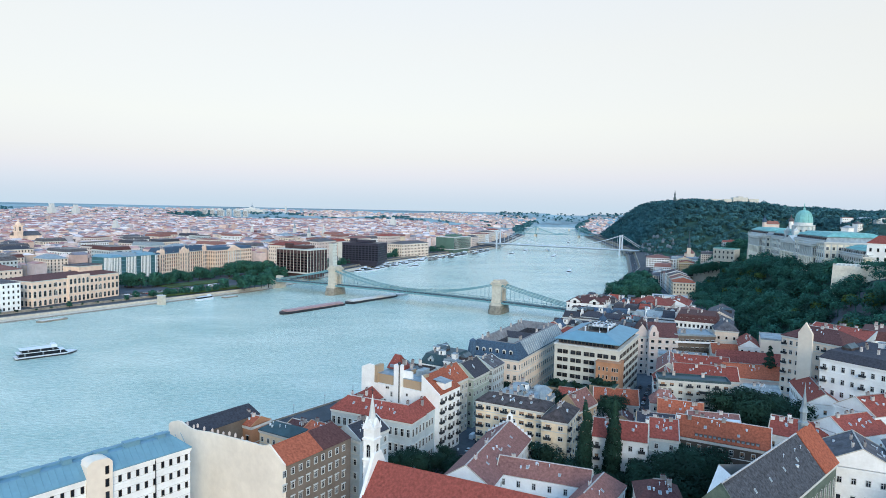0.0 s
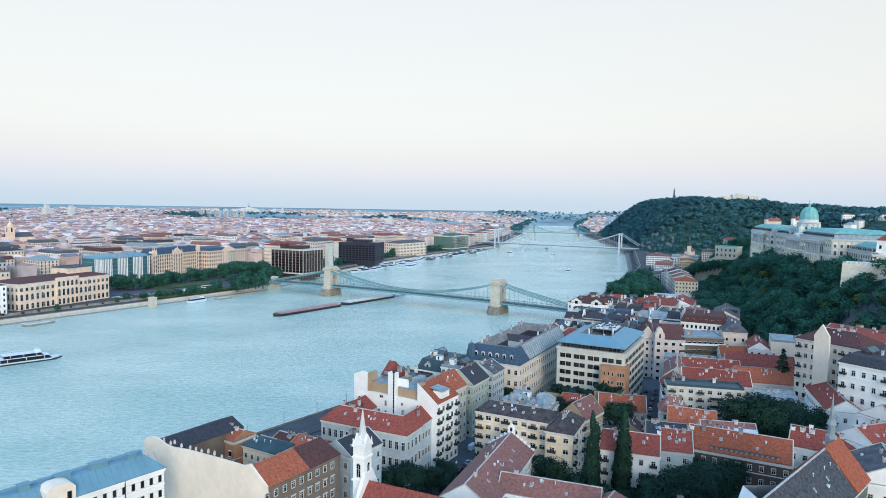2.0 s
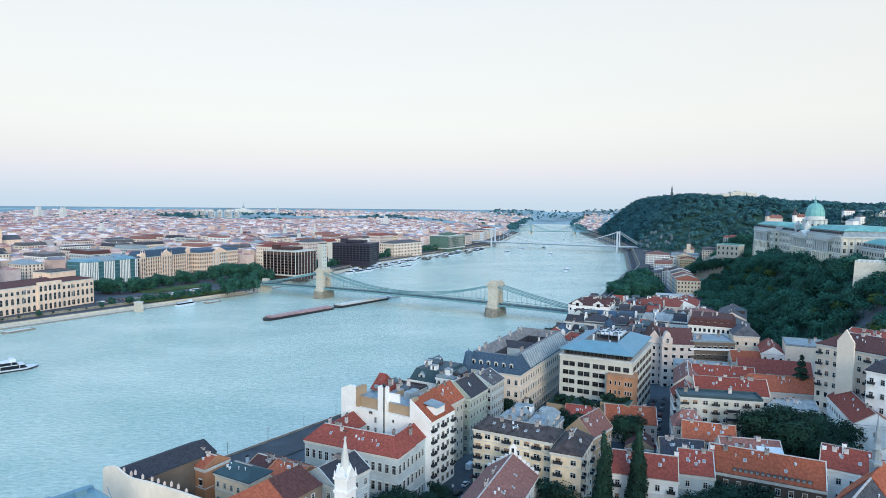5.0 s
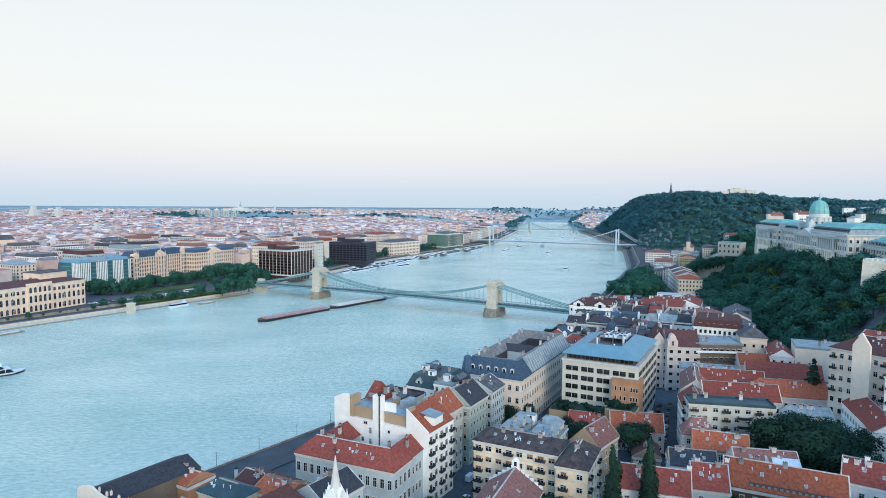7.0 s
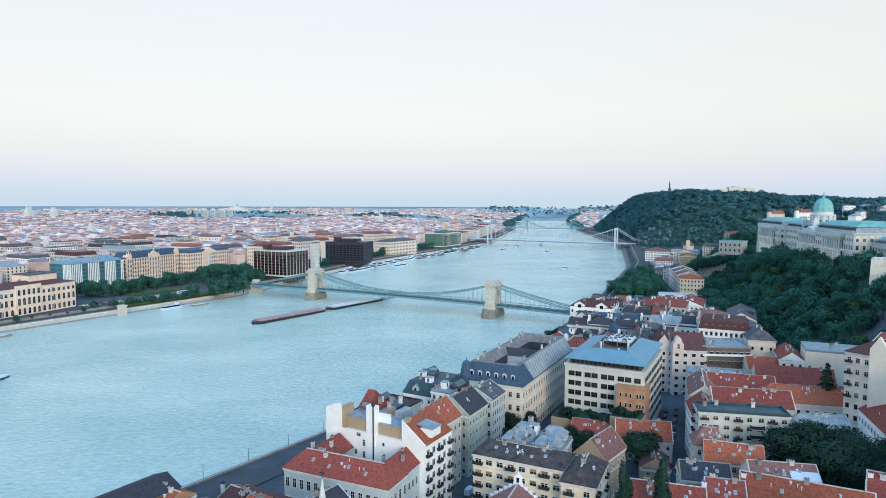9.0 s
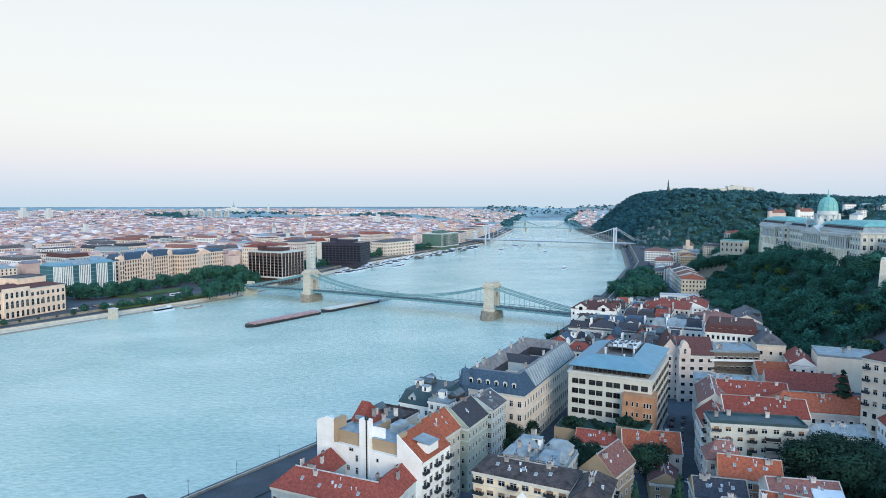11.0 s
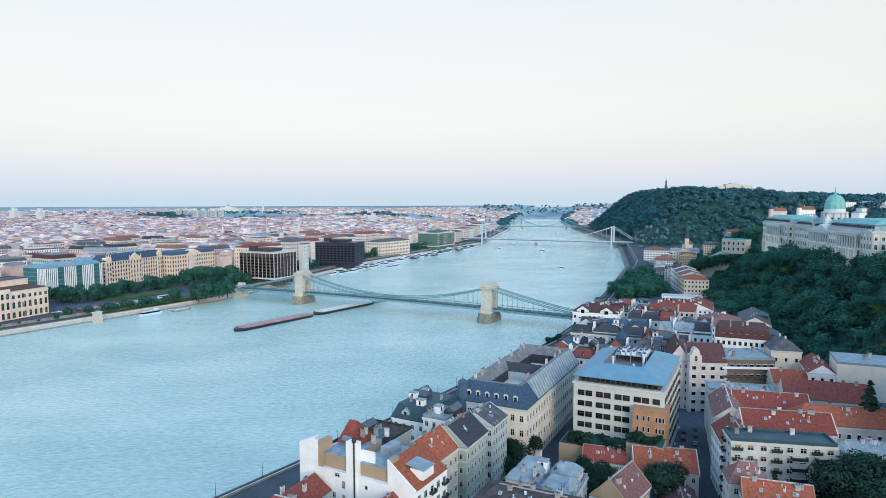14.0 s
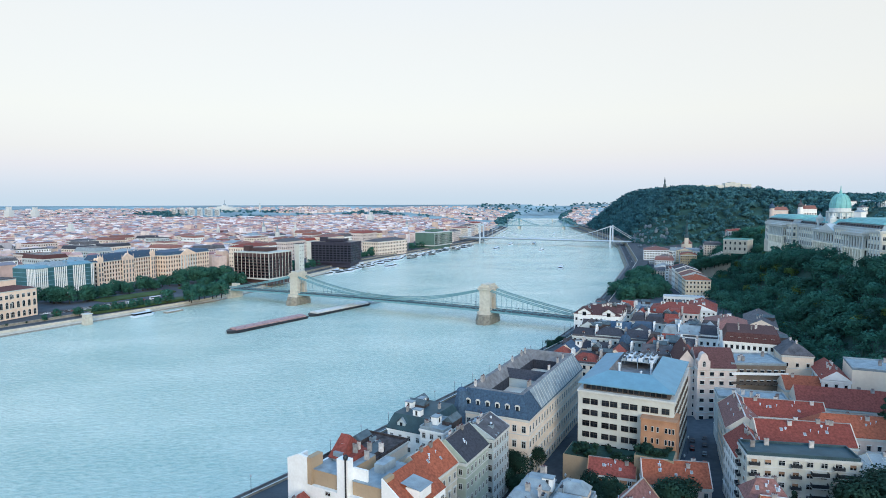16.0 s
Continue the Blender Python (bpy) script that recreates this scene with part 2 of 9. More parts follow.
def water_material():
    m = bpy.data.materials.new("river_water")
    m.use_nodes = True
    n, l = m.node_tree.nodes, m.node_tree.links
    b = n["Principled BSDF"]
    b.inputs["Roughness"].default_value, b.inputs["IOR"].default_value = 0.10, 1.33
    tc = n.new("ShaderNodeTexCoord")
    mp = n.new("ShaderNodeMapping")
    mp.inputs["Rotation"].default_value = (0, 0, radians(-12))
    mp.inputs["Scale"].default_value = (0.75, 1.25, 1.0)
    l.new(tc.outputs["Object"], mp.inputs[0])
    heights = []
    for sc, det, rg in ((0.012, 4.0, 0.55), (0.09, 5.0, 0.6), (0.36, 6.0, 0.68)):
        nz = n.new("ShaderNodeTexNoise")
        nz.inputs["Scale"].default_value, nz.inputs["Detail"].default_value, nz.inputs["Roughness"].default_value = sc, det, rg
        l.new(mp.outputs[0], nz.inputs["Vector"])
        heights.append(nz.outputs[0])
    add = n.new("ShaderNodeMath")
    add.operation = "MULTIPLY_ADD"
    add.inputs[1].default_value = 0.5
    l.new(heights[1], add.inputs[0]), l.new(heights[2], add.inputs[2])
    bp = n.new("ShaderNodeBump")
    bp.inputs["Strength"].default_value, bp.inputs["Distance"].default_value = 0.6, 2.0
    l.new(add.outputs[0], bp.inputs["Height"])
    l.new(bp.outputs[0], b.inputs["Normal"])
    mx = n.new("ShaderNodeMath")   # broad silt drifts; finer streaks put the ripples' light and dark into the colour
    mx.operation = "MULTIPLY_ADD"
    mx.inputs[1].default_value = 0.8
    low = n.new("ShaderNodeMath")
    low.operation = "MULTIPLY"
    low.inputs[1].default_value = 0.6
    l.new(heights[0], low.inputs[0])
    l.new(heights[2], mx.inputs[0]), l.new(low.outputs[0], mx.inputs[2])
    rp = n.new("ShaderNodeValToRGB")
    rp.color_ramp.elements[0].position, rp.color_ramp.elements[0].color = 0.50, (0.335, 0.58, 0.57, 1)
    rp.color_ramp.elements[1].position, rp.color_ramp.elements[1].color = 0.86, (0.63, 0.825, 0.78, 1)
    l.new(mx.outputs[0], rp.inputs[0])
    l.new(rp.outputs[0], b.inputs["Base Color"])
    return m


M["water"] = water_material()


# ---- building kit ----
def part(name, bm, mats, parent=None, label="", smooth=False):
    """Links a bmesh as one mesh object under a thing or a part."""
    me = bpy.data.meshes.new(name)
    bm.to_mesh(me)
    bm.free()
    for k in (mats if isinstance(mats, (list, tuple)) else [mats]):
        me.materials.append(M[k])
    if smooth:
        me.shade_smooth()
    ob = new(name, me)
    ob.parent = parent
    if label:
        ob["label"] = label
    return ob


def placed(name, me, parent, m, label=""):
    """An object of its own on shared mesh data."""
    ob = new(name, me)
    ob.parent = parent
    ob.matrix_basis = m
    if label:
        ob["label"] = label
    return ob


def box(bm, x0, x1, y0, y1, z0, z1, mi=0, taper=0.0):
    t = taper
    v = [bm.verts.new(p) for p in ((x0, y0, z0), (x1, y0, z0), (x1, y1, z0), (x0, y1, z0),
                                   (x0 + t, y0 + t, z1), (x1 - t, y0 + t, z1), (x1 - t, y1 - t, z1), (x0 + t, y1 - t, z1))]
    for f in ((3, 2, 1, 0), (4, 5, 6, 7), (0, 1, 5, 4), (1, 2, 6, 5), (2, 3, 7, 6), (3, 0, 4, 7)):
        bm.faces.new([v[i] for i in f]).material_index = mi
    return v


def poly(bm, pts, faces, mi=0):
    v = [bm.verts.new(p) for p in pts]
    for f in faces:
        bm.faces.new([v[i] for i in f]).material_index = mi
    return v


def tube(bm, x, y, z0, z1, r0, r1=None, n=12, mi=0, cap=True):
    """An upright round or tapering post."""
    r1 = r0 if r1 is None else r1
    lo = [bm.verts.new((x + r0 * math.cos(2 * math.pi * i / n), y + r0 * math.sin(2 * math.pi * i / n), z0)) for i in range(n)]
    hi = [bm.verts.new((x + r1 * math.cos(2 * math.pi * i / n), y + r1 * math.sin(2 * math.pi * i / n), z1)) for i in range(n)]
    for i in range(n):
        bm.faces.new((lo[i], lo[(i + 1) % n], hi[(i + 1) % n], hi[i])).material_index = mi
    if cap:
        bm.faces.new(hi).material_index = mi
        bm.faces.new(lo[::-1]).material_index = mi


def lathe(bm, profile, n=20, x=0.0, y=0.0, mi=0):
    """A turned body from (radius, height) pairs."""
    rings = [[bm.verts.new((x + r * math.cos(2 * math.pi * i / n), y + r * math.sin(2 * math.pi * i / n), z)) for i in range(n)] for r, z in profile]
    for a, b in zip(rings, rings[1:]):
        for i in range(n):
            bm.faces.new((a[i], a[(i + 1) % n], b[(i + 1) % n], b[i])).material_index = mi
    bm.faces.new(rings[-1]).material_index = mi


def beam(bm, a, b, w, h=None, mi=0):
    """A square bar from a to b."""
    a, b = Vector(a), Vector(b)
    h = h or w
    d = (b - a).normalized()
    s = d.cross(Vector((0, 0, 1)))
    s = s.normalized() if s.length > 1e-4 else Vector((1, 0, 0))
    u = s.cross(d)
    v = [bm.verts.new(p + s * (sx * w / 2) + u * (sy * h / 2)) for p in (a, b) for sx, sy in ((-1, -1), (1, -1), (1, 1), (-1, 1))]
    for f in ((3, 2, 1, 0), (4, 5, 6, 7), (0, 1, 5, 4), (1, 2, 6, 5), (2, 3, 7, 6), (3, 0, 4, 7)):
        bm.faces.new([v[i] for i in f]).material_index = mi


def thing(name, x, y, z, ang=0.0, label="", category="", group=""):
    """The empty at the base of a thing that carries its parts."""
    ob = new(name)
    ob.matrix_basis = pose(x, y, z, 0, 0, ang)
    return tagged(ob, label, category, group)


SHARED = {}


def shared(key, build, mats):
    """Mesh data built once and used by many pieces."""
    if key not in SHARED:
        bm = bmesh.new()
        build(bm)
        me = bpy.data.meshes.new(str(key[0]))
        bm.to_mesh(me)
        bm.free()
        for k in mats:
            me.materials.append(M[k])
        SHARED[key] = me
    return SHARED[key]


def window_mesh(w, h, style="plain"):
    """A window that faces -y, centred on its own foot: reveal, pane set back, glazing bars, sill, and a hood where it has one."""
    w, h = round(w, 1), round(h, 1)

    def build(bm):
        t = 0.16 if style not in ("strip", "pane", "bars") else 0.08
        p, q = -0.16, -0.03
        ring = lambda a, b, c, y: [bm.verts.new(v) for v in ((-a, y, b), (a, y, b), (a, y, c), (-a, y, c))]
        rs = [ring(w / 2 + t, -t, h + t, 0.03), ring(w / 2 + t, -t, h + t, p), ring(w / 2, 0, h, p), ring(w / 2, 0, h, q)]
        for a, b in zip(rs, rs[1:]):
            for k in range(4):
                bm.faces.new((a[k], a[(k + 1) % 4], b[(k + 1) % 4], b[k])).material_index = 0
        bm.faces.new(rs[-1]).material_index = 1
        if w > 0.8 and style != "pane":   # glazing bars
            y, b, z = q - 0.03, 0.05, h * 0.66
            pts = [(-b, y, 0.01), (b, y, 0.01), (b, y, z), (w / 2 - .01, y, z), (w / 2 - .01, y, z + .1), (b, y, z + .1), (b, y, h - .01), (-b, y, h - .01), (-b, y, z + .1), (-w / 2 + .01, y, z + .1), (-w / 2 + .01, y, z), (-b, y, z)]
            bm.faces.new([bm.verts.new(v) for v in pts]).material_index = 2
        if style == "hood":
            box(bm, -w / 2 - 0.35, w / 2 + 0.35, -0.42, 0.05, h + 0.3, h + 0.47, 0)
        if style == "blind":
            box(bm, -w / 2 + 0.02, w / 2 - 0.02, -0.1, -0.065, h * 0.45, h - 0.02, 3)
        if style == "arch":
            pts = [(-w / 2 - t, p, h)] + [(math.cos(math.pi - a) * (w / 2 + t), p, h + math.sin(a) * (w / 2 + t)) for a in (0.5, 1.05, 1.57, 2.1, 2.64)] + [(w / 2 + t, p, h)]
            bm.faces.new([bm.verts.new(v) for v in pts][::-1]).material_index = 0
            pts = [(v[0] * 0.78, p - 0.015, h + (v[2] - h) * 0.78) for v in pts]
            bm.faces.new([bm.verts.new(v) for v in pts][::-1]).material_index = 1
    return shared(("window", w, h, style), build, ("dark_frame" if style in ("pane", "bars") else "trim", "glass", "dark_frame" if style == "bars" else "frame", "shutter"))


def chimney_mesh():
    def build(bm):
        box(bm, -0.65, 0.65, -0.33, 0.33, -1.2, 1.2, 0)
        box(bm, -0.72, 0.72, -0.4, 0.4, 1.2, 1.34, 1)
        for x in (-0.4, 0.0, 0.4):
            tube(bm, x, 0, 1.34, 1.75, 0.13, 0.10, 6, 2)
    return shared(("chimney",), build, ("stack", "stack", "r_brown"))


def vent_mesh(k):
    def build(bm):
        tube(bm, 0, 0, -.4, .9, .11, .11, 6)
        if k:
            box(bm, -.28, .28, -.22, .22, -.5, .75)
            box(bm, -.34, .34, -.28, .28, .75, .85)
        else:
            lathe(bm, [(.22, .9), (.24, 1.0), (.05, 1.15)], 6)
    return shared(("vent_pipe", k), build, ("boat_white",))


def dormer_mesh(kind):
    def build(bm):
        if kind == "round":   # metal-framed dormer with an arched head
            box(bm, -0.8, 0.8, -0.1, 2.2, 0, 1.7, 0)
            pts = [(math.cos(a) * 1.0, math.sin(a) * 0.9 + 1.7) for a in [math.pi * i / 8 for i in range(9)]]
            f = [bm.verts.new((p[0], -0.2, p[1])) for p in pts]
            g = [bm.verts.new((p[0], 2.4, p[1])) for p in pts]
            bm.faces.new(f[::-1]).material_index = 0
            for i in range(8):
                bm.faces.new((f[i], f[i + 1], g[i + 1], g[i])).material_index = 1
            box(bm, -0.5, 0.5, -0.23, -0.05, 0.25, 1.9, 2)
        else:                  # gabled dormer
            box(bm, -0.75, 0.75, -0.1, 2.4, 0, 1.4, 0)
            poly(bm, [(-1, -0.25, 1.4), (1, -0.25, 1.4), (0, -0.25, 2.1), (-1, 2.6, 1.4), (1, 2.6, 1.4), (0, 2.6, 2.1)],
                 [(0, 1, 2), (0, 2, 5, 3), (2, 1, 4, 5)], 1)
            box(bm, -0.45, 0.45, -0.16, -0.05, 0.25, 1.25, 2)
    return shared(("dormer", kind), build, ("trim", "r_slate" if kind == "round" else "r_brown", "glass"))


def skylight_mesh():
    def build(bm):
        box(bm, -0.45, 0.45, -0.6, 0.6, -0.1, 0.12, 0)
        box(bm, -0.36, 0.36, -0.5, 0.5, 0.1, 0.14, 1)
    return shared(("skylight",), build, ("frame", "r_zinc"))


def balcony_mesh(w):
    """A balcony slab with a railing on three sides."""
    w = round(w, 1)

    def build(bm):
        def ring(a, y0, y1, z):
            return [bm.verts.new(p) for p in ((-a, y1, z), (-a, y0, z), (a, y0, z), (a, y1, z))]
        rows_ = [ring(w / 2 - .12, -.95, .05, -.3), ring(w / 2, -1.1, .05, -.18), ring(w / 2, -1.1, .05, 0), ring(w / 2, -1.1, .05, .9), ring(w / 2 + .03, -1.13, .05, .95),
                 ring(w / 2 - .06, -1.04, .05, .95), ring(w / 2 - .06, -1.04, .05, 0)]
        for k, (a, b) in enumerate(zip(rows_, rows_[1:])):
            for q in range(3):
                bm.faces.new((a[q], a[q + 1], b[q + 1], b[q])).material_index = 0 if k < 2 else 1
        bm.faces.new(rows_[0][::-1]).material_index = 0
        bm.faces.new(rows_[-1]).material_index = 0
    return shared(("balcony", w), build, ("trim", "dark_iron"))


def roof_bmesh(kind, w, d, h, over=0.45, top=0.45, gable=0):
    """Roof over a w x d plan, its eaves at z = 0. gable_x: ridge along x."""
    bm = bmesh.new()
    x, y, e = w / 2 + over, d / 2 + over, -0.25
    if kind == "gable_y":
        bm = roof_bmesh("gable_x", d, w, h, over, gable=gable)
        bmesh.ops.rotate(bm, verts=bm.verts, cent=(0, 0, 0), matrix=Matrix.Rotation(radians(90), 3, "Z"))
        return bm
    lower = [(-x, -y, e), (x, -y, e), (x, y, e), (-x, y, e)]
    if kind == "gable_x":
        xx = w / 2 + 0.1
        poly(bm, [(-xx, -y, 0), (xx, -y, 0), (xx, y, 0), (-xx, y, 0), (-xx, 0, h), (xx, 0, h)],
             [(0, 1, 5, 4), (2, 3, 4, 5), (1, 2, 5), (3, 0, 4), (3, 2, 1, 0)])
        bm.faces.ensure_lookup_table()
        for k in (2, 3):
            bm.faces[k].material_index = gable
        return bm
    if kind == "hip":
        if w >= d:
            ra, rb = (-(w - d) / 2 - 0.05 - d * 0.12, 0, h), ((w - d) / 2 + 0.05 + d * 0.12, 0, h)
            faces = [(4, 5, 9, 8), (5, 6, 9), (6, 7, 8, 9), (7, 4, 8)]
        else:
            ra, rb = (0, -(d - w) / 2 - 0.05 - w * 0.12, h), (0, (d - w) / 2 + 0.05 + w * 0.12, h)
            faces = [(4, 5, 8), (5, 6, 9, 8), (6, 7, 9), (7, 4, 8, 9)]
        poly(bm, lower + [(p[0], p[1], 0.0) for p in lower] + [ra, rb],
             [(3, 2, 1, 0), (0, 1, 5, 4), (1, 2, 6, 5), (2, 3, 7, 6), (3, 0, 4, 7)] + faces)
        return bm
    if kind == "mansard":
        i = min(h * top, w / 2 - 0.5, d / 2 - 0.5)
        poly(bm, lower + [(p[0], p[1], 0.0) for p in lower] + [(-x + i, -y + i, h), (x - i, -y + i, h), (x - i, y - i, h), (-x + i, y - i, h)],
             [(3, 2, 1, 0), (0, 1, 5, 4), (1, 2, 6, 5), (2, 3, 7, 6), (3, 0, 4, 7), (4, 5, 9, 8), (5, 6, 10, 9), (6, 7, 11, 10), (7, 4, 8, 11), (8, 9, 10, 11)])
        return bm
    if kind == "court":   # steep slopes outside, a ridge walk, and slopes falling to an open court
        i, k = h * top, min(w, d) * 0.30
        rings = [(0, e), (0, 0.0), (i, h), (i + 1.6, h + .1), (i + 4.6, h - 3.6), (i + 4.7, h - 9)]
        rows_ = [[bm.verts.new(q) for q in ((-x + a, -y + a, z), (x - a, -y + a, z), (x - a, y - a, z), (-x + a, y - a, z))] for a, z in rings]
        # index 2: the pit's shade is put into dark court walls and floor
        for a, b in zip(rows_, rows_[1:]):
            for q in range(4):
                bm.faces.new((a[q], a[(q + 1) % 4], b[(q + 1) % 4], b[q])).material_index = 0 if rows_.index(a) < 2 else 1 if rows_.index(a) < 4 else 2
        bm.faces.new(rows_[-1]).material_index = 2
        return bm
    # flat roof behind a parapet
    x, y = w / 2, d / 2
    box(bm, -x, x, -y, y, -0.3, 0.12)
    for a in ((-x - 0.1, x + 0.1, -y - 0.1, -y + 0.25), (-x - 0.1, x + 0.1, y - 0.25, y + 0.1), (-x - 0.1, -x + 0.25, -y + 0.25, y - 0.25), (x - 0.25, x + 0.1, -y + 0.25, y - 0.25)):
        box(bm, *a, 0.1, 0.8)
    return bm


SIDES = {"front": (0, -1, 0), "right": (1, 0, 90), "back": (0, 1, 180), "left": (-1, 0, -90)}


def windows(root, w, d, sides, h, rows, bay=3.0, ww=1.15, wh=1.6, style="plain", z0=1.2, step=None, skip=0.0, seed=0, balconies=0, joined=False, low=None, sill="trim"):
    """Rows of windows on the named sides; every window is a part, but for the storeys below low, which are joined."""
    rng = random.Random(seed)
    step = step or (h - 0.6) / rows
    if not joined:   # no windows where a wall is turned to the houses behind
        p, a = root.matrix_basis.translation, root.matrix_basis.to_euler().z
        v = Vector((-p.x, 40 - p.y, 0)).normalized()
        sides = [s for s in sides if v.x * (SIDES[s][0] * math.cos(a) - SIDES[s][1] * math.sin(a)) + v.y * (SIDES[s][0] * math.sin(a) + SIDES[s][1] * math.cos(a)) > -0.2]
    jb = bmesh.new()
    for s in sides:
        sx, sy, turn = SIDES[s]
        length = w if sx == 0 else d
        n = max(1, int((length - 1.2) / bay))
        for r in range(rows):
            for i in range(n):
                if rng.random() < skip:
                    continue
                u = (i + 0.5) * length / n - length / 2
                st = style if style != "mix" else rng.choice(("plain", "plain", "blind"))
                if st == "hood" and r == rows - 1:
                    st = "plain"
                z = z0 + r * step
                m = pose(sx * w / 2, sy * d / 2, z, 0, 0, turn) @ pose(u, 0, 0)
                if joined or (low is not None and root.matrix_basis.translation.z + z < low):
                    a = ww / 2
                    poly(jb, [m @ Vector(v) for v in ((-a, -.06, 0), (a, -.06, 0), (a, -.06, wh), (-a, -.06, wh))], [(0, 1, 2, 3)], 0)
                    a += .25
                    poly(jb, [m @ Vector(v) for v in ((-a, -.3, -.2), (a, -.3, -.2), (a, 0, 0), (-a, 0, 0))], [(0, 1, 2, 3)], 1)
                    poly(jb, [m @ Vector(v) for v in ((-a, -.3, wh + .2), (a, -.3, wh + .2), (a, 0, wh + .4), (-a, 0, wh + .4))], [(0, 1, 2, 3)], 1)
                    continue
                placed("window", window_mesh(ww, wh, st), root, m)
                if balconies and r > 0 and i % balconies == 0:
                    placed("balcony", balcony_mesh(ww + 1.2), root, m @ pose(0, 0, -0.15))
    if len(jb.faces):
        tagged(part("far_window", jb, ["glass", sill], root), kind="stuff")
    else:
        jb.free()


def house(name, label, x, y, w, d, ang, zb, ze, wall="cream", roof="hip", rh=4.0, rmat="r_red", rows=4, sides=("front", "right", "left"),
          bay=3.0, ww=1.15, wh=1.6, style="plain", chimneys=3, skylights=0, dormers=0, dormer="gable", cornice=True, skip=0.0, balconies=0,
          category="house", group="", top=0.45, seed=None, z0=1.3, courses=True, joined=None, low=None):
    """A town house: walls, cornice, string courses, roof, windows, chimneys, dormers and skylights as parts of one thing."""
    seed = int(abs(x * 7 + y * 13)) if seed is None else seed
    rng = random.Random(seed)
    root = thing(name, x, y, zb, ang, label, category, group)
    h = ze - zb
    bm = bmesh.new()
    box(bm, -w / 2, w / 2, -d / 2, d / 2, -3, h - 0.25)
    part("wall", bm, wall, root)
    if cornice:
        bm = bmesh.new()
        box(bm, -w / 2 - 0.35, w / 2 + 0.35, -d / 2 - 0.35, d / 2 + 0.35, h - 0.85, h - 0.27)
        box(bm, -w / 2 - 0.18, w / 2 + 0.18, -d / 2 - 0.18, d / 2 + 0.18, h - 1.2, h - 0.86)
        part("cornice", bm, "trim" if wall not in ("white", "brown") else wall, root)
    step = (h - 0.8) / rows
    if courses and rows > 2:
        for r in (1, rows - 1) if rows > 3 else (1,):
            bm = bmesh.new()
            z = r * step + 0.3
            box(bm, -w / 2 - 0.14, w / 2 + 0.14, -d / 2 - 0.14, d / 2 + 0.14, z, z + 0.28)
            part("string_course", bm, "trim" if wall not in ("white", "brown") else wall, root)
    bm = roof_bmesh(roof, w, d, rh, top=top, gable=1)
    bmesh.ops.translate(bm, verts=bm.verts, vec=(0, 0, h))
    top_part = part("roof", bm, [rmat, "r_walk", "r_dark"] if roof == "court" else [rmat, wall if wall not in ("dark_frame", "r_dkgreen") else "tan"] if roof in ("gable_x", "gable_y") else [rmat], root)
    if y < 345 and roof in ("gable_x", "gable_y", "hip"):
        for k in range(5):   # vent pipes and small dishes
            vx, vy = rng.uniform(-.3, .3) * w, -abs(rng.uniform(.08, .3)) * d if roof != "gable_y" else rng.uniform(-.35, .35) * d
            vx = vx if roof != "gable_y" else rng.choice((-1, 1)) * rng.uniform(.12, .3) * w
            f = 1 - abs(vy) / (d / 2) if roof != "gable_y" else 1 - abs(vx) / (w / 2)
            if roof == "hip":
                f = min(f, (1 - abs(vx) / (w / 2)) * 1.3, (1 - abs(vy) / (d / 2)) * 1.3, 1)
            placed("vent_pipe", vent_mesh(k % 2), top_part, pose(vx, vy, h + rh * f - .1, 0, 0, rng.uniform(0, 360)))   # ridge tiles, and coping on the gable walls
        lx, ly = (w, d) if roof == "gable_x" or (roof == "hip" and w >= d) else (d, w)
        turn = Matrix.Rotation(radians(0 if lx == w and roof != "gable_y" else 90), 3, "Z")
        rx = lx / 2 + .1 if roof != "hip" else (lx - ly) / 2 + ly * .12
        bm = bmesh.new()
        beam(bm, (-rx, 0, h + rh + .04), (rx, 0, h + rh + .04), .42, .2)
        bmesh.ops.rotate(bm, verts=bm.verts, cent=(0, 0, 0), matrix=turn)
        part("ridge_cap", bm, "stack" if rmat != "r_zinc" else "r_zinc", top_part)
        if roof != "hip":
            for q in (-rx, rx):
                bm = bmesh.new()
                for s in (-1, 1):
                    beam(bm, (q, s * (ly / 2 + .45), h + .05), (q, 0, h + rh + .06), .3, .22)
                bmesh.ops.rotate(bm, verts=bm.verts, cent=(0, 0, 0), matrix=turn)
                part("coping", bm, "stone" if wall == "white" else wall if wall not in ("dark_frame", "r_dkgreen") else "trim", root)
    windows(root, w, d, sides, h, rows, bay, ww, wh, style, z0, step, skip, seed, balconies, y > 355 if joined is None else joined, low)
    along_x = w >= d if roof in ("hip", "mansard", "court") else roof != "gable_y"
    run, half = (w, d / 2) if along_x else (d, w / 2)

    def on_roof(u, f):
        """A spot on a pitched roof: u along the ridge, f from the eave (0) to the ridge (1), signed by the side."""
        side = -1 if f < 0 else 1
        v = side * half * (1 - abs(f))
        z = h + rh * abs(f)
        return (u, v, z) if along_x else (-v, u, z)
    for i in range(chimneys):
        if roof in ("flat",):
            p = (rng.uniform(-0.42, 0.42) * w, rng.uniform(-0.42, 0.42) * d, h + 0.9)
        elif roof in ("mansard", "court"):
            p = (rng.uniform(-0.35, 0.35) * w, rng.uniform(-0.35, 0.35) * d, h + rh + 0.6)
        else:
            p = on_roof(run * (rng.uniform(-0.36, 0.36) if roof != "hip" else rng.uniform(-0.25, 0.25)), rng.choice((-1, 1)) * rng.uniform(0.72, 0.95))
        placed("chimney", chimney_mesh(), top_part, pose(*p, 0, 0, 0 if along_x else 90))
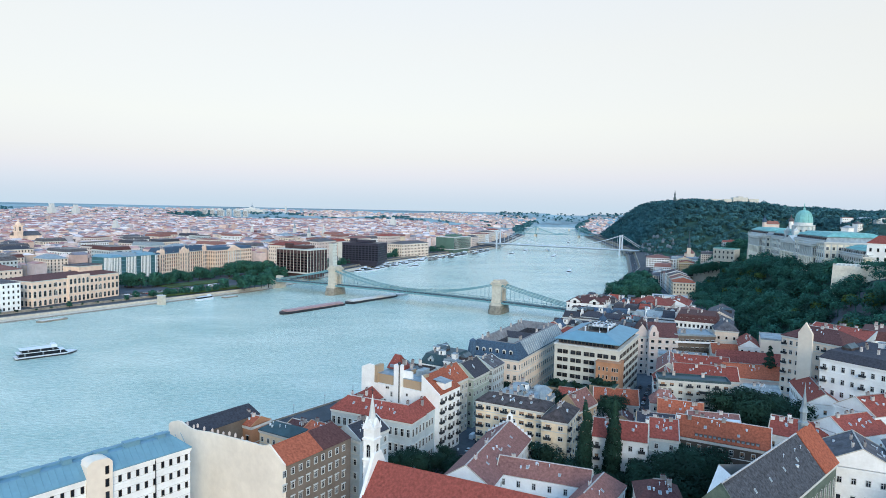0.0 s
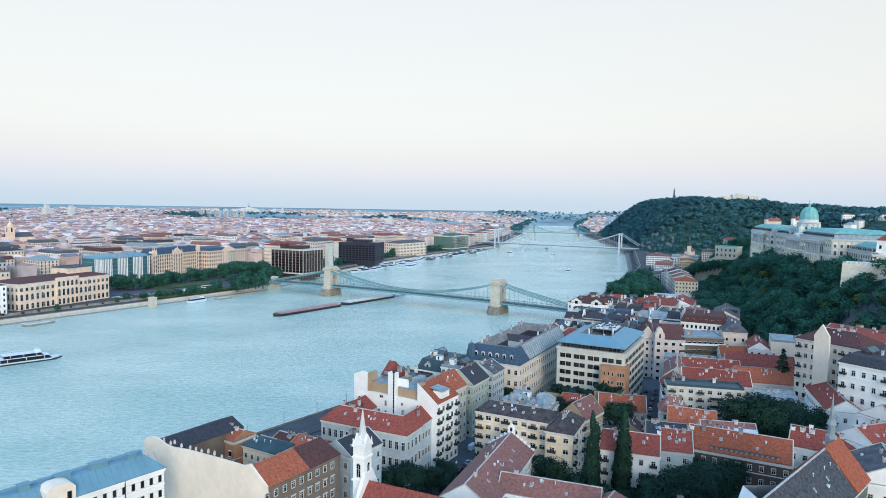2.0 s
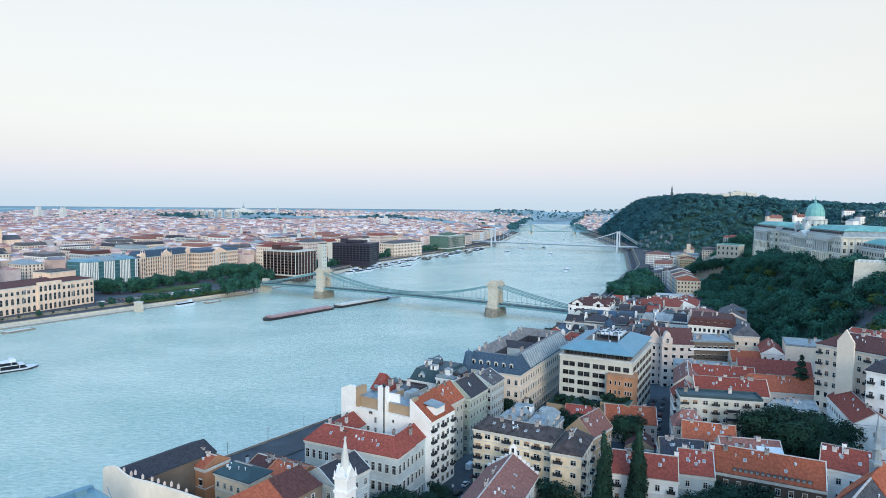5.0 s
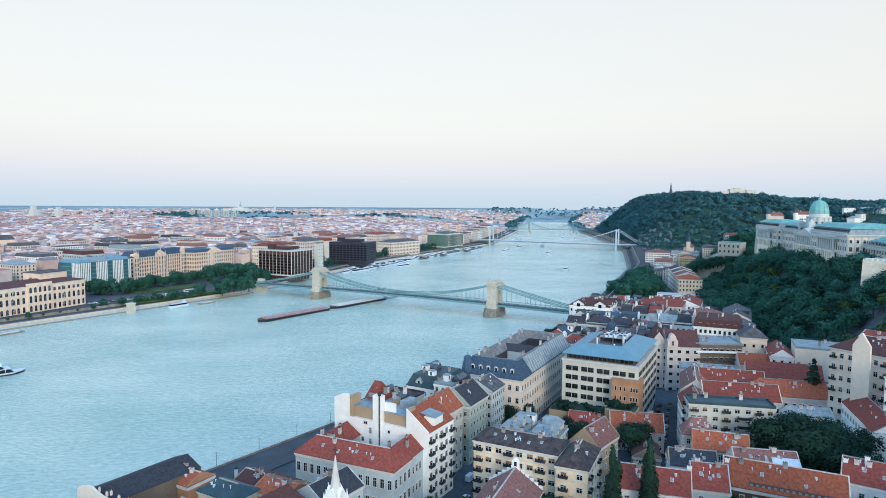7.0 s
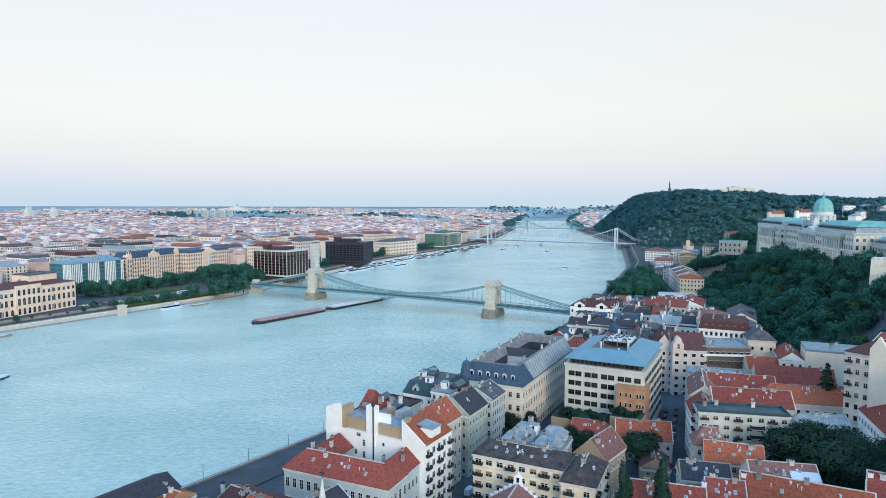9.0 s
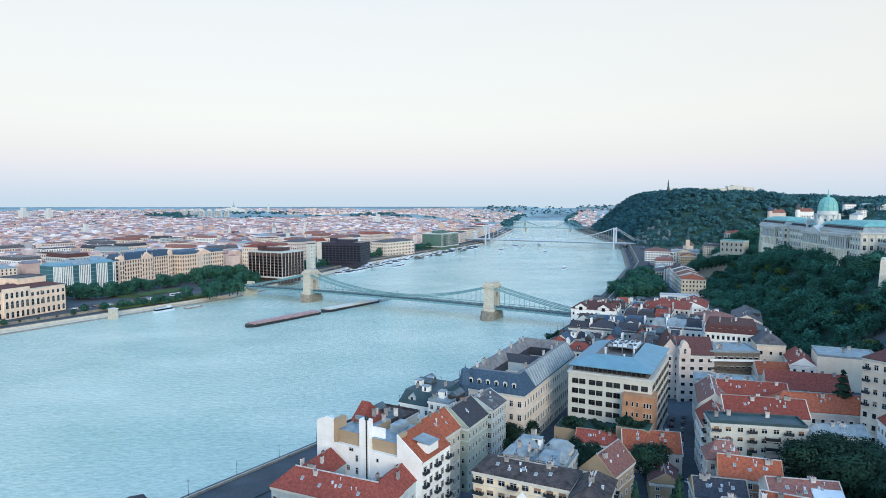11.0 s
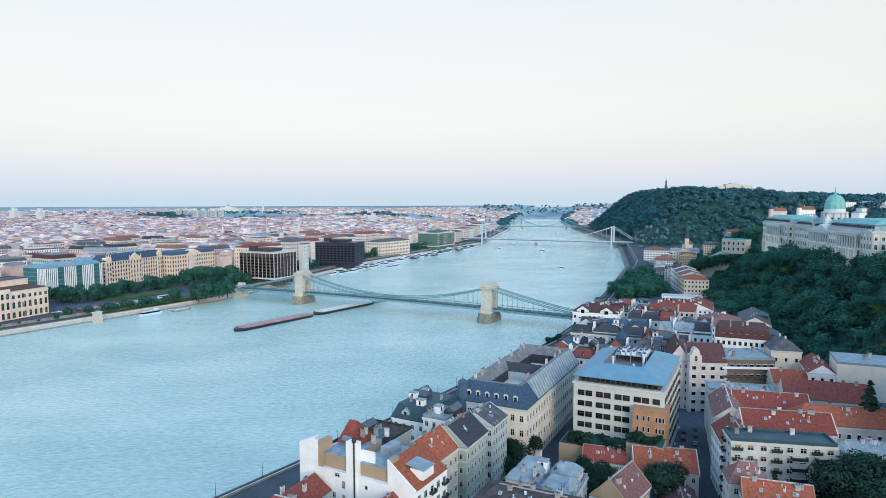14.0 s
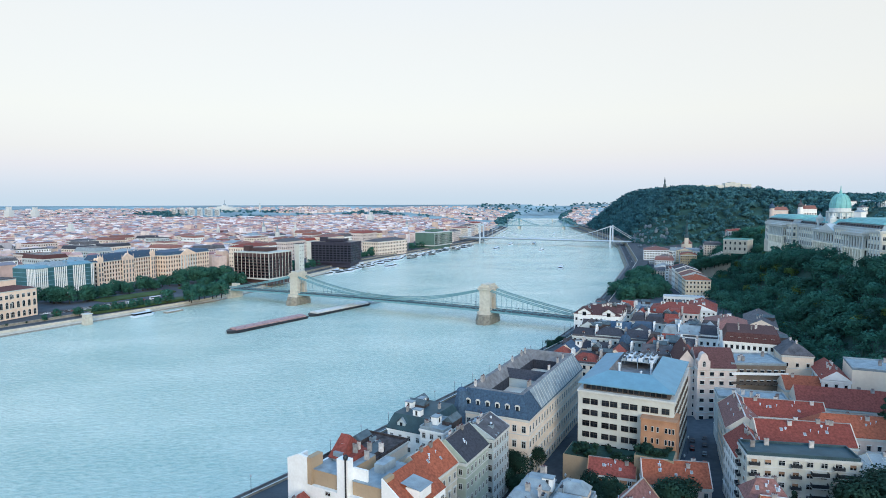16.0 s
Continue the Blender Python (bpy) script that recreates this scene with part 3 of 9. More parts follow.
    for i in range(skylights):
        u = run * ((i + 0.5) / skylights - 0.5) * 0.7
        p = on_roof(u, -0.4 if i % 2 else -0.55)
        tilt = math.degrees(math.atan2(rh, half))
        m = pose(*p, 0, 0, 0 if along_x else 90) @ pose(0, 0, 0.08, tilt, 0, 0)
        placed("skylight", skylight_mesh(), top_part, m)
    if dormers:
        for s in sides:
            sx, sy, turn = SIDES[s]
            length = w if sx == 0 else d
            n = dormers if length >= max(w, d) * 0.99 or roof in ("mansard", "court") else max(1, dormers // 2)
            for i in range(n):
                u = (i + 0.5) * length * 0.86 / n - length * 0.43
                inset = 0.5 if roof in ("mansard", "court") else 1.6
                placed("dormer", dormer_mesh(dormer), top_part, pose(sx * w / 2, sy * d / 2, h + (0.7 if roof in ("mansard", "court") else 0.6), 0, 0, turn) @ pose(u, inset, 0))
    return root


def roof_gable_mesh(rmat, wall="grey"):
    """A cross gable that grows out of a roof: small front wall, window, pitched roof."""
    def build(bm):
        box(bm, -1.7, 1.7, -0.1, 4.5, -1.5, 1.6, 0)
        poly(bm, [(-2.0, -0.4, 1.5), (2.0, -0.4, 1.5), (0, -0.4, 3.4), (-2.0, 5.4, 1.5), (2.0, 5.4, 1.5), (0, 5.4, 3.4)], [(0, 2, 5, 3), (2, 1, 4, 5)], 1)
        poly(bm, [(-1.7, -0.1, 1.5), (1.7, -0.1, 1.5), (0, -0.1, 3.2)], [(0, 1, 2)], 0)
        box(bm, -0.5, 0.5, -0.16, -0.05, 0.2, 1.7, 2)
    return shared(("roof_gable", rmat, wall), build, (wall, rmat, "glass"))


def roof_hut_mesh(k):
    """A stair or lift head on a roof, or a bank of air units."""
    def build(bm):
        if k == 0:
            box(bm, -1.5, 1.5, -1.2, 1.2, -1.5, 2.0, 0)
            box(bm, -1.7, 1.7, -1.4, 1.4, 2.0, 2.2, 1)
            box(bm, -.4, .4, -1.25, -1.15, 0.1, 1.7, 2)
        else:
            box(bm, -1.1, 1.1, -.7, .7, -.6, .9, 1)
            tube(bm, -.5, 0, .9, 1.15, .4, n=8, mi=2)
            tube(bm, .5, 0, .9, 1.15, .4, n=8, mi=2)
    return shared(("roof_hut", k), build, ("white", "r_zinc", "dark_iron"))


def glass_roof_mesh(w, d):
    """A pitched glass lantern over a light well."""
    w, d = round(w, 1), round(d, 1)

    def build(bm):
        box(bm, -w / 2, w / 2, -d / 2, d / 2, -1.5, .7, 1)
        poly(bm, [(-w / 2, -d / 2, .7), (w / 2, -d / 2, .7), (w / 2, d / 2, .7), (-w / 2, d / 2, .7), (0, -d / 2, 2.4), (0, d / 2, 2.4)], [(0, 4, 5, 3), (4, 1, 2, 5), (0, 1, 4), (2, 3, 5)], 0)
    return shared(("glass_roof", w, d), build, ("r_glass", "r_felt", "r_zinc"))


def antenna_mesh():
    def build(bm):
        tube(bm, 0, 0, -1, 3.4, .05, .04, 5)
        for z, l in ((3.3, .5), (2.9, .7), (2.5, .9)):
            box(bm, -l, l, -.03, .03, z, z + .06)
    return shared(("antenna",), build, ("dark_iron",))


def clutter(r, w, d, z, n, seed, rmat="r_dark"):
    """Gables, huts, air units, light wells and antennas spread over a block's roof."""
    rg = random.Random(seed)
    for k in range(n):
        x, y = rg.uniform(-.36, .36) * w, rg.uniform(-.36, .36) * d
        q = rg.random()
        if q < .3:
            placed("roof_hut", roof_hut_mesh(k % 2), r, pose(x, y, z + .1, 0, 0, rg.choice((0, 90))))
        elif q < .55:
            placed("antenna", antenna_mesh(), r, pose(x, y, z, 0, 0, rg.uniform(0, 180)))
        elif q < .7:
            placed("glass_roof", glass_roof_mesh(4, 7), r, pose(x, y, z + .2, 0, 0, rg.choice((0, 90))))
        else:
            s = rg.choice(("front", "right", "left"))
            sx, sy, turn = SIDES[s]
            u = (x if sx == 0 else y) * .9
            placed("roof_gable", roof_gable_mesh(rmat), r, pose(sx * w / 2, sy * d / 2, z - 4.2, 0, 0, turn) @ pose(u, .3, 0))

# ---- land and river ----
BUDA_Y = (-800, 0, 282, 345, 550, 642, 862, 1138, 1557, 1725, 2703, 3400, 4045, 5200)
BUDA_X = (-880, -300, -97, -50, 88, 136, 228, 338, 453, 485, 595, 690, 828, 1250)
PEST_Y = (-800, 100, 440, 557, 700, 817, 1062, 1239, 1652, 1785, 2579, 3400, 4045, 5200)
PEST_X = (-1400, -700, -482, -408, -315, -240, -165, -108, 90, 150, 319, 430, 560, 900)


def smooth(a, b, v):
    t = np.clip((v - a) / (b - a), 0, 1)
    return t * t * (3 - 2 * t)


def hill_foot(y):
    return np.interp(y, (0, 200, 350, 420, 567, 700, 890, 1100, 1400), (205, 205, 222, 228, 262, 300, 372, 420, 470))


def land(x, y):
    """Height of the ground."""
    x, y = np.asarray(x, float), np.asarray(y, float)
    db, dp = x - np.interp(y, BUDA_Y, BUDA_X), np.interp(y, PEST_Y, PEST_X) - x
    z = np.full(np.broadcast(x, y).shape, -5.0)
    plateau = 13 - 6 * smooth(650, 1000, y)
    z = np.where(db > 7, 5.4 + (plateau - 5.4) * smooth(24, 34, db), z)
    z = np.where(dp > 9, 3.0 + 3.0 * smooth(10, 30, dp) + 1.0 * smooth(60, 300, dp), z)
    # castle hill, its flat top and its slope to the river
    s = x - hill_foot(y)
    side = 1 - smooth(1000, 1230, y)
    castle = 55 * smooth(0, 85, s) * side
    near_rise = 14 * smooth(110, 200, x) * (1 - smooth(330, 480, y))
    z = np.where(db > 30, z + castle + near_rise, z)
    # the great hill beyond
    left = 1 - (1 - np.clip((db - 15) / 190, 0, 1)) ** 2
    front = 1 - (1 - np.clip((y + 0.06 * (x - 600) - 1420) / 330, 0, 1)) ** 2
    back = 1 - smooth(2200, 2650, y)
    crest = 129 - 27 * smooth(880, 1350, x) + 5 * np.sin(x * 0.011) + 3 * np.sin(x * 0.037 + 1)
    z = np.where(db > 20, np.maximum(z, crest * left * front * back), z)
    tail = 98 * smooth(640, 960, x) * smooth(900, 1360, y) * (1 - smooth(2600, 3200, y))
    z = np.where(db > 20, np.maximum(z, tail), z)
    # the plain climbs slowly to the horizon
    r = np.hypot(x, y)
    near_river = np.exp(-(np.minimum(np.abs(db), np.abs(dp)) / 450) ** 2)
    start = 2500 + 1500 * np.where((db < 0) & (dp < 0), 1.0, near_river)
    rise = 72 * np.clip((r - start) / (4900 - start), 0, 1.02) ** 1.25
    return z + rise


def steps(*runs):
    out = []
    for a, b, s in runs:
        out += list(np.arange(a, b, s))
    return np.array(out)


def grid_mesh(name, xs, ys, zs, mats, pick=None):
    """A sheet over the grid; pick gives a material index per cell."""
    gx, gy = np.meshgrid(xs, ys)
    co = np.stack([gx, gy, zs], -1).reshape(-1, 3)
    nx, ny = len(xs), len(ys)
    i = (np.arange(ny - 1)[:, None] * nx + np.arange(nx - 1)[None]).ravel()
    faces = np.stack([i, i + 1, i + nx + 1, i + nx], 1)
    me = bpy.data.meshes.new(name)
    me.from_pydata(co, [], faces.tolist())
    for k in mats:
        me.materials.append(M[k])
    if pick is not None:
        me.polygons.foreach_set("material_index", pick.ravel().astype(np.int32))
    me.shade_smooth()
    return new(name, me)


xs = steps((-5000, -1500, 70), (-1500, -500, 40), (-500, 620, 6), (620, 1500, 20), (1500, 5001, 70))
ys = steps((-700, 0, 40), (0, 1000, 6), (1000, 2300, 18), (2300, 4960, 40))
GX, GY = np.meshgrid(xs, ys)
GZ = land(GX, GY)
cx, cy = np.meshgrid((xs[:-1] + xs[1:]) / 2, (ys[:-1] + ys[1:]) / 2)
cs = cx - hill_foot(cy)
cb = cx - np.interp(cy, BUDA_Y, BUDA_X)
kind = np.zeros(cx.shape, int)
kind[(cs > -8) & (cy < 1300) & (cy > 430)] = 1
kind[(cb > 30) & (cy > 1250) & (land(cx, cy) > 14)] = 1
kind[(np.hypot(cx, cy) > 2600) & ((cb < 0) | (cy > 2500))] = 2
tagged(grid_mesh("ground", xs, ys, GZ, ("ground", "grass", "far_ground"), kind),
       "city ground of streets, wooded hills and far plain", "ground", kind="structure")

wy = steps((-760, 4400, 40))
we, ww_ = np.interp(wy, BUDA_Y, BUDA_X) + 3, np.interp(wy, PEST_Y, PEST_X) - 3
bm = bmesh.new()
prev = None
for a, b, yy in zip(ww_, we, wy):
    row = [bm.verts.new((a + (b - a) * k / 6, yy, 0)) for k in range(7)]
    if prev:
        for k in range(6):
            bm.faces.new((prev[k], prev[k + 1], row[k + 1], row[k]))
    prev = row
tagged(part("water", bm, "water"), "wide turquoise river with small ripples", "river", kind="structure")


def bank_line(ys_, by, bx, off):
    """Points along a bank, moved inland by off."""
    p = np.stack([np.interp(ys_, by, bx), ys_], 1)
    t = np.gradient(p, axis=0)
    t /= np.linalg.norm(t, axis=1)[:, None]
    return p + off * np.stack([t[:, 1], -t[:, 0]], 1)


def strip(name, lines, mats, label, category):
    """A long body swept along a bank: lines of (points, height), one ring of corners after another."""
    bm = bmesh.new()
    rows_ = [[bm.verts.new((x, y, z)) for x, y in pts] for pts, z in lines]
    for k, (a, b) in enumerate(zip(rows_, rows_[1:])):
        for i in range(len(a) - 1):
            bm.faces.new((a[i], b[i], b[i + 1], a[i + 1])).material_index = min(k, len(mats) - 1)
    return tagged(part(name, bm, mats), label, category, kind="structure")


qy = np.concatenate([np.arange(-700, 1200, 15), np.arange(1200, 2700, 40)])
o = lambda off: bank_line(qy, BUDA_Y, BUDA_X, off)
strip("quay_wall", [(o(-3), -2), (o(-2), 3.2), (o(1.0), 3.3), (o(1.5), 5.2), (o(1.5), 6.4), (o(2.0), 6.4), (o(2.0), 5.6), (o(4.5), 5.6), (o(4.6), 5.5)],
      ["stone_dark", "stone_dark", "stone_dark", "paving", "paving", "paving", "paving", "paving"], "stone river wall with parapet and footway", "wall")
strip("quay_road", [(o(4.6), 5.50), (o(15.0), 5.52), (o(15.1), 5.7), (o(17.6), 5.72), (o(17.7), 9.5), (o(17.75), 14.2), (o(18.2), 14.2), (o(18.2), 13.3), (o(36), 13.5), (o(36.5), 10)],
      ["asphalt", "trim", "paving", "stone_dark", "stone_dark", "trim", "stone_dark", "asphalt", "asphalt"], "asphalt riverside road below a retaining wall", "road")
p = lambda off: bank_line(qy, PEST_Y, PEST_X, -off)
strip("embankment", [(p(-4), -2), (p(0), 1.2), (p(5), 2.4), (p(5.2), 4.4), (p(9), 4.5), (p(18), 4.6), (p(18.2), 5.4), (p(18.2), 7.2), (p(18.8), 7.2), (p(18.8), 6.8), (p(34), 7.0), (p(35), 4)],
      ["stone_dark", "stone", "stone", "paving", "asphalt", "stone_dark", "stone_dark", "stone", "stone_dark", "asphalt", "asphalt"], "sloping stone embankment with riverside road", "embankment")


# ---- the far town ----
def town(name, spots, label, eave=(13, 25), seg=(12, 26), seed=3, deep=(11, 17)):
    """Many town houses joined: each a block of walls and a pitched roof. spots: x, y, angle."""
    rng = np.random.default_rng(seed)
    verts, faces, mat = [], [], []
    for x, y, ang in spots:
        w, d, h = rng.uniform(*seg), rng.uniform(*deep), rng.uniform(*eave)
        rh = rng.uniform(1.8, 4.2)
        if rng.random() < 0.025:   # a taller modern block here and there
            h, w = h * rng.uniform(1.2, 1.6), w * 0.8
        far = float(smooth(3300, 4700, math.hypot(x, y)))
        h, rh = h * (1 - 0.6 * far), rh * (1 - 0.5 * far)
        flat = rng.random() < 0.34
        z = float(land(x, y))
        c, s = math.cos(ang), math.sin(ang)
        P = lambda u, v, q: (x + u * c - v * s, y + u * s + v * c, z + q)
        a, b = w / 2, d / 2
        n = len(verts)
        verts += [P(-a, -b, -3), P(a, -b, -3), P(a, b, -3), P(-a, b, -3), P(-a, -b, h), P(a, -b, h), P(a, b, h), P(-a, b, h)]
        faces += [(n, n + 1, n + 5, n + 4), (n + 1, n + 2, n + 6, n + 5), (n + 2, n + 3, n + 7, n + 6), (n + 3, n, n + 4, n + 7)]
        mat += [0] * 4
        n = len(verts)
        e, hp = 0.5, rng.choice((0.85, 1.0, 1.0, 1.0))
        if flat:
            verts += [P(-a, -b, h), P(a, -b, h), P(a, b, h), P(-a, b, h), P(-a * .5, -b * .5, h + 2), P(a * .3, -b * .5, h + 2), P(a * .3, b * .4, h + 2), P(-a * .5, b * .4, h + 2),
                      P(-a * .5, -b * .5, h), P(a * .3, -b * .5, h), P(a * .3, b * .4, h), P(-a * .5, b * .4, h)]
            faces += [(n, n + 1, n + 2, n + 3), (n + 4, n + 5, n + 6, n + 7), (n + 8, n + 9, n + 5, n + 4), (n + 9, n + 10, n + 6, n + 5), (n + 10, n + 11, n + 7, n + 6), (n + 11, n + 8, n + 4, n + 7)]
            mat += [1] * 6
        else:
            verts += [P(-a - e, -b - e, h - .2), P(a + e, -b - e, h - .2), P(a + e, b + e, h - .2), P(-a - e, b + e, h - .2), P(-a * hp, 0, h + rh), P(a * hp, 0, h + rh)]
            faces += [(n, n + 1, n + 5, n + 4), (n + 2, n + 3, n + 4, n + 5), (n + 1, n + 2, n + 5), (n + 3, n, n + 4)]
            mat += [1] * 4
    me = bpy.data.meshes.new(name)
    me.from_pydata(verts, [], faces)
    me.materials.append(M["far_wall"]), me.materials.append(M["far_roof"])
    me.polygons.foreach_set("material_index", np.array(mat, np.int32))
    return tagged(new(name, me), label, "buildings", kind="stuff")


rng = np.random.default_rng(11)
spots = []
CITY = []   # sites of the larger town palaces behind the far quay
for i in range(7):
    for j in range(14):
        y = 640 + j * 82 + rng.uniform(-16, 16)
        x = float(np.interp(y, PEST_Y, PEST_X)) - 265 - i * 78 + rng.uniform(-14, 14)
        if rng.random() < 0.78 and abs(x) < 0.78 * y + 40 and not (x > -500 and y < 1110):
            CITY.append((x, y))
# perimeter blocks on the left bank, streets between them
bu, bv = np.array((math.cos(radians(-27)), math.sin(radians(-27)))), np.array((math.sin(radians(27)), math.cos(radians(27))))
for i in range(-64, 40):
    for j in range(-4, 70):
        c0 = np.array((-330.0, 900.0)) + bu * (i * 62 + rng.uniform(-6, 6)) + bv * (j * 70 + rng.uniform(-6, 6))
        r = np.hypot(*c0)
        if r > 4500 or c0[1] < 250 or abs(c0[0]) > 0.80 * c0[1] + 260:
            continue
        if r > 2300:
            continue
        for du, dv, turn in ((-18, -20, 0), (0, -20, 0), (17, -20, 0), (-17, 20, 0), (1, 21, 0), (18, 20, 0), (-23, -2, 90), (23, 2, 90), (0, 3, 0)):
            if rng.random() < 0.12:
                continue
            q = c0 + bu * du + bv * dv
            dp = float(np.interp(q[1], PEST_Y, PEST_X)) - q[0]
            if dp < (150 if q[1] < 690 or q[1] > 1110 else 285) + 40 * rng.random():
                continue
            if any(abs(q[0] - cx0) < 36 and abs(q[1] - cy0) < 30 for cx0, cy0 in CITY):
                continue
            spots.append((q[0], q[1], radians(-27 + turn + rng.uniform(-3, 3))))
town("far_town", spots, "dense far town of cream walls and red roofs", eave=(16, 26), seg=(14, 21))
spots = []
while len(spots) < 9000:
    r, a = rng.uniform(2250, 4650), rng.uniform(-0.72, 0.30)
    x, y = r * math.sin(a), r * math.cos(a)
    if float(np.interp(y, PEST_Y, PEST_X)) - x < 60 or rng.random() < 0.75 * smooth(3000, 4700, r):
        continue
    if noise.noise((x * 0.0013, y * 0.0013, 8.0)) > 0.30 - 0.25 * smooth(2800, 4300, r):   # parks and fields
        continue
    spots.append((x, y, radians(-27 + rng.choice((0, 90)) + rng.uniform(-8, 8))))
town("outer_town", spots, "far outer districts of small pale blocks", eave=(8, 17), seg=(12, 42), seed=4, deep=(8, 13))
# far right bank beyond the great hill
spots = []
for k in range(420):
    y = rng.uniform(2350, 4600)
    x = float(np.interp(y, BUDA_Y, BUDA_X)) + 40 + rng.exponential(160)
    spots.append((x, y, radians(-20 + rng.choice((0, 90)) + rng.uniform(-6, 6))))
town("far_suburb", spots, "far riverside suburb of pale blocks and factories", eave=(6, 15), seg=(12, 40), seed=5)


# ---- trees ----
def leaf_cloud(rng, blobs, n, size, jit=0.5):
    """Many small leaf clumps scattered over a set of lumps (centre, radii), with the normals of the lumps."""
    verts, faces, norms = [], [], []
    weights = np.array([b[1][0] * b[1][2] for b in blobs])
    weights = weights / weights.sum()
    mid = np.mean([b[0] for b in blobs], axis=0)
    for k in rng.choice(len(blobs), n, p=weights):
        c, rad = blobs[k]
        v = rng.normal(size=3)
        v /= np.linalg.norm(v)
        if v[2] < -0.55:
            v[2] *= -0.6
        pt = np.array(c) + v * np.array(rad) * rng.uniform(0.72, 1.08)
        t = np.cross(v + rng.normal(size=3) * jit, (0.3, 0.2, 1.0))
        t /= np.linalg.norm(t) + 1e-6
        u = np.cross(v + rng.normal(size=3) * jit * 0.7, t)
        u /= np.linalg.norm(u) + 1e-6
        s = size * rng.uniform(0.6, 1.3)
        q = [pt - t * s, pt + u * s * 0.75 + v * s * 0.2, pt + t * s, pt - u * s * 0.75 + v * s * 0.1]
        if np.dot(np.cross(q[1] - q[0], q[2] - q[0]), v) < 0:
            q.reverse()
        out = pt - mid
        nm = v * 0.7 + 0.3 * out / (np.linalg.norm(out) + 1e-6) + rng.normal(size=3) * 0.09
        nm /= np.linalg.norm(nm) + 1e-6
        i = len(verts)
        verts += [tuple(p_) for p_ in q]
        norms += [tuple(nm)] * 4
        faces.append((i, i + 1, i + 2, i + 3))
    return verts, faces, norms


def leaf_mesh(name, verts, faces, norms, mat):
    """Leaf clumps as a mesh that is shaded in lumps."""
    me = bpy.data.meshes.new(name)
    me.from_pydata(verts, [], faces)
    me.materials.append(M[mat])
    me.shade_smooth()
    me.normals_split_custom_set_from_vertices(norms)
    return me


def crown_blobs(rng, r, h, n=9, squeeze=1.0):
    blobs = [((0, 0, h * 0.55), (r * 0.80, r * 0.80, h * 0.40))]
    for k in range(n):
        a, q = rng.uniform(0, 6.28), rng.uniform(0.35, 0.72) * r
        s = rng.uniform(0.3, 0.5) * r
        blobs.append(((q * math.cos(a), q * math.sin(a), h * rng.uniform(0.36, 0.86)), (s, s, s * rng.uniform(0.7, 1.0) * squeeze)))
    return blobs


def tree_things(kind, seed, r, h, leaves, size, mat="leaf", label="broad leafy tree with a dark green crown"):
    """One tree: trunk with limbs, and a crown of many leaf clumps."""
    rng = np.random.default_rng(seed)
    root = thing(kind, 0, 0, -50, 0, label, "tree", "trees of the town")
    bm = bmesh.new()
    slim = kind == "poplar_tree"
    tube(bm, 0, 0, -1.0, h * 0.45, 0.035 * h if not slim else 0.022 * h, 0.018 * h, 8)
    for k in range(5):
        a, z = k * 1.3, h * (0.28 + 0.05 * k)
        q = r * (0.55 if not slim else 0.5)
        beam(bm, (0, 0, z), (q * math.cos(a), q * math.sin(a), z + h * 0.2), 0.016 * h)
    part("trunk", bm, "bark", root)
    if slim:
        blobs = [((rng.uniform(-.25, .25) * r, rng.uniform(-.25, .25) * r, h * z), (r * s, r * s, h * 0.12)) for z, s in
                 ((.12, .55), (.22, .8), (.34, .95), (.46, 1.0), (.58, .9), (.7, .75), (.81, .55), (.91, .3))]
    elif kind == "fir_tree":
        blobs = [((0, 0, h * z), (r * s, r * s, h * 0.05)) for z, s in ((.12, 1.0), (.22, .9), (.32, .8), (.42, .7), (.52, .58), (.62, .46), (.72, .36), (.82, .24), (.92, .12))]
    else:
        blobs = crown_blobs(rng, r, h)
        if kind == "quay_tree":   # boughs hanging low
            blobs += [((r * .55 * math.cos(a), r * .55 * math.sin(a), h * .26), (r * .42, r * .42, h * .17)) for a in (0.3, 1.5, 2.8, 4.0, 5.2)]
    ob = new("crown", leaf_mesh("crown", *leaf_cloud(rng, blobs, leaves, size), mat))
    ob.parent = root
    return root


TREES = [tree_things("broadleaf_tree", 1, 6.0, 12.5, 5200, 0.28), tree_things("broadleaf_tree", 2, 5.0, 11.0, 4200, 0.27), tree_things("broadleaf_tree", 3, 7.0, 13.5, 5600, 0.31)]
FAR_TREES = [tree_things("quay_tree", 11, 6.5, 13.0, 1300, 0.62, mat="leaf_wood"), tree_things("quay_tree", 12, 5.5, 12.0, 1150, 0.6, mat="leaf_wood"), tree_things("quay_tree", 13, 7.0, 14.0, 1450, 0.66, mat="leaf_wood")]
BIG_TREES = [tree_things("broadleaf_tree", 7, 11.5, 23.0, 12500, 0.36), tree_things("broadleaf_tree", 8, 10.5, 21.0, 11500, 0.35)]
POPLAR = tree_things("poplar_tree", 4, 3.0, 24.0, 8500, 0.28, label="tall narrow poplar with a dense dark crown")
FIR = tree_things("fir_tree", 5, 3.6, 15.0, 2200, 0.36, label="dark pointed fir tree in a courtyard")
BUSH = tree_things("bush", 6, 2.2, 3.4, 350, 0.4, label="low leafy garden bush")
TREE_COUNT = 0


def plant(proto, x, y, s=1.0, z=None, sz=None):
    """A copy of a tree standing on the ground."""
    global TREE_COUNT
    TREE_COUNT += 1
    z = float(land(x, y)) if z is None else z
    t = copy_thing(proto, Matrix.Identity(4))
    t.matrix_basis = pose(x, y, z, 0, 0, (TREE_COUNT * 77) % 360) @ Matrix.Diagonal((s, s, sz or s, 1))
    return t


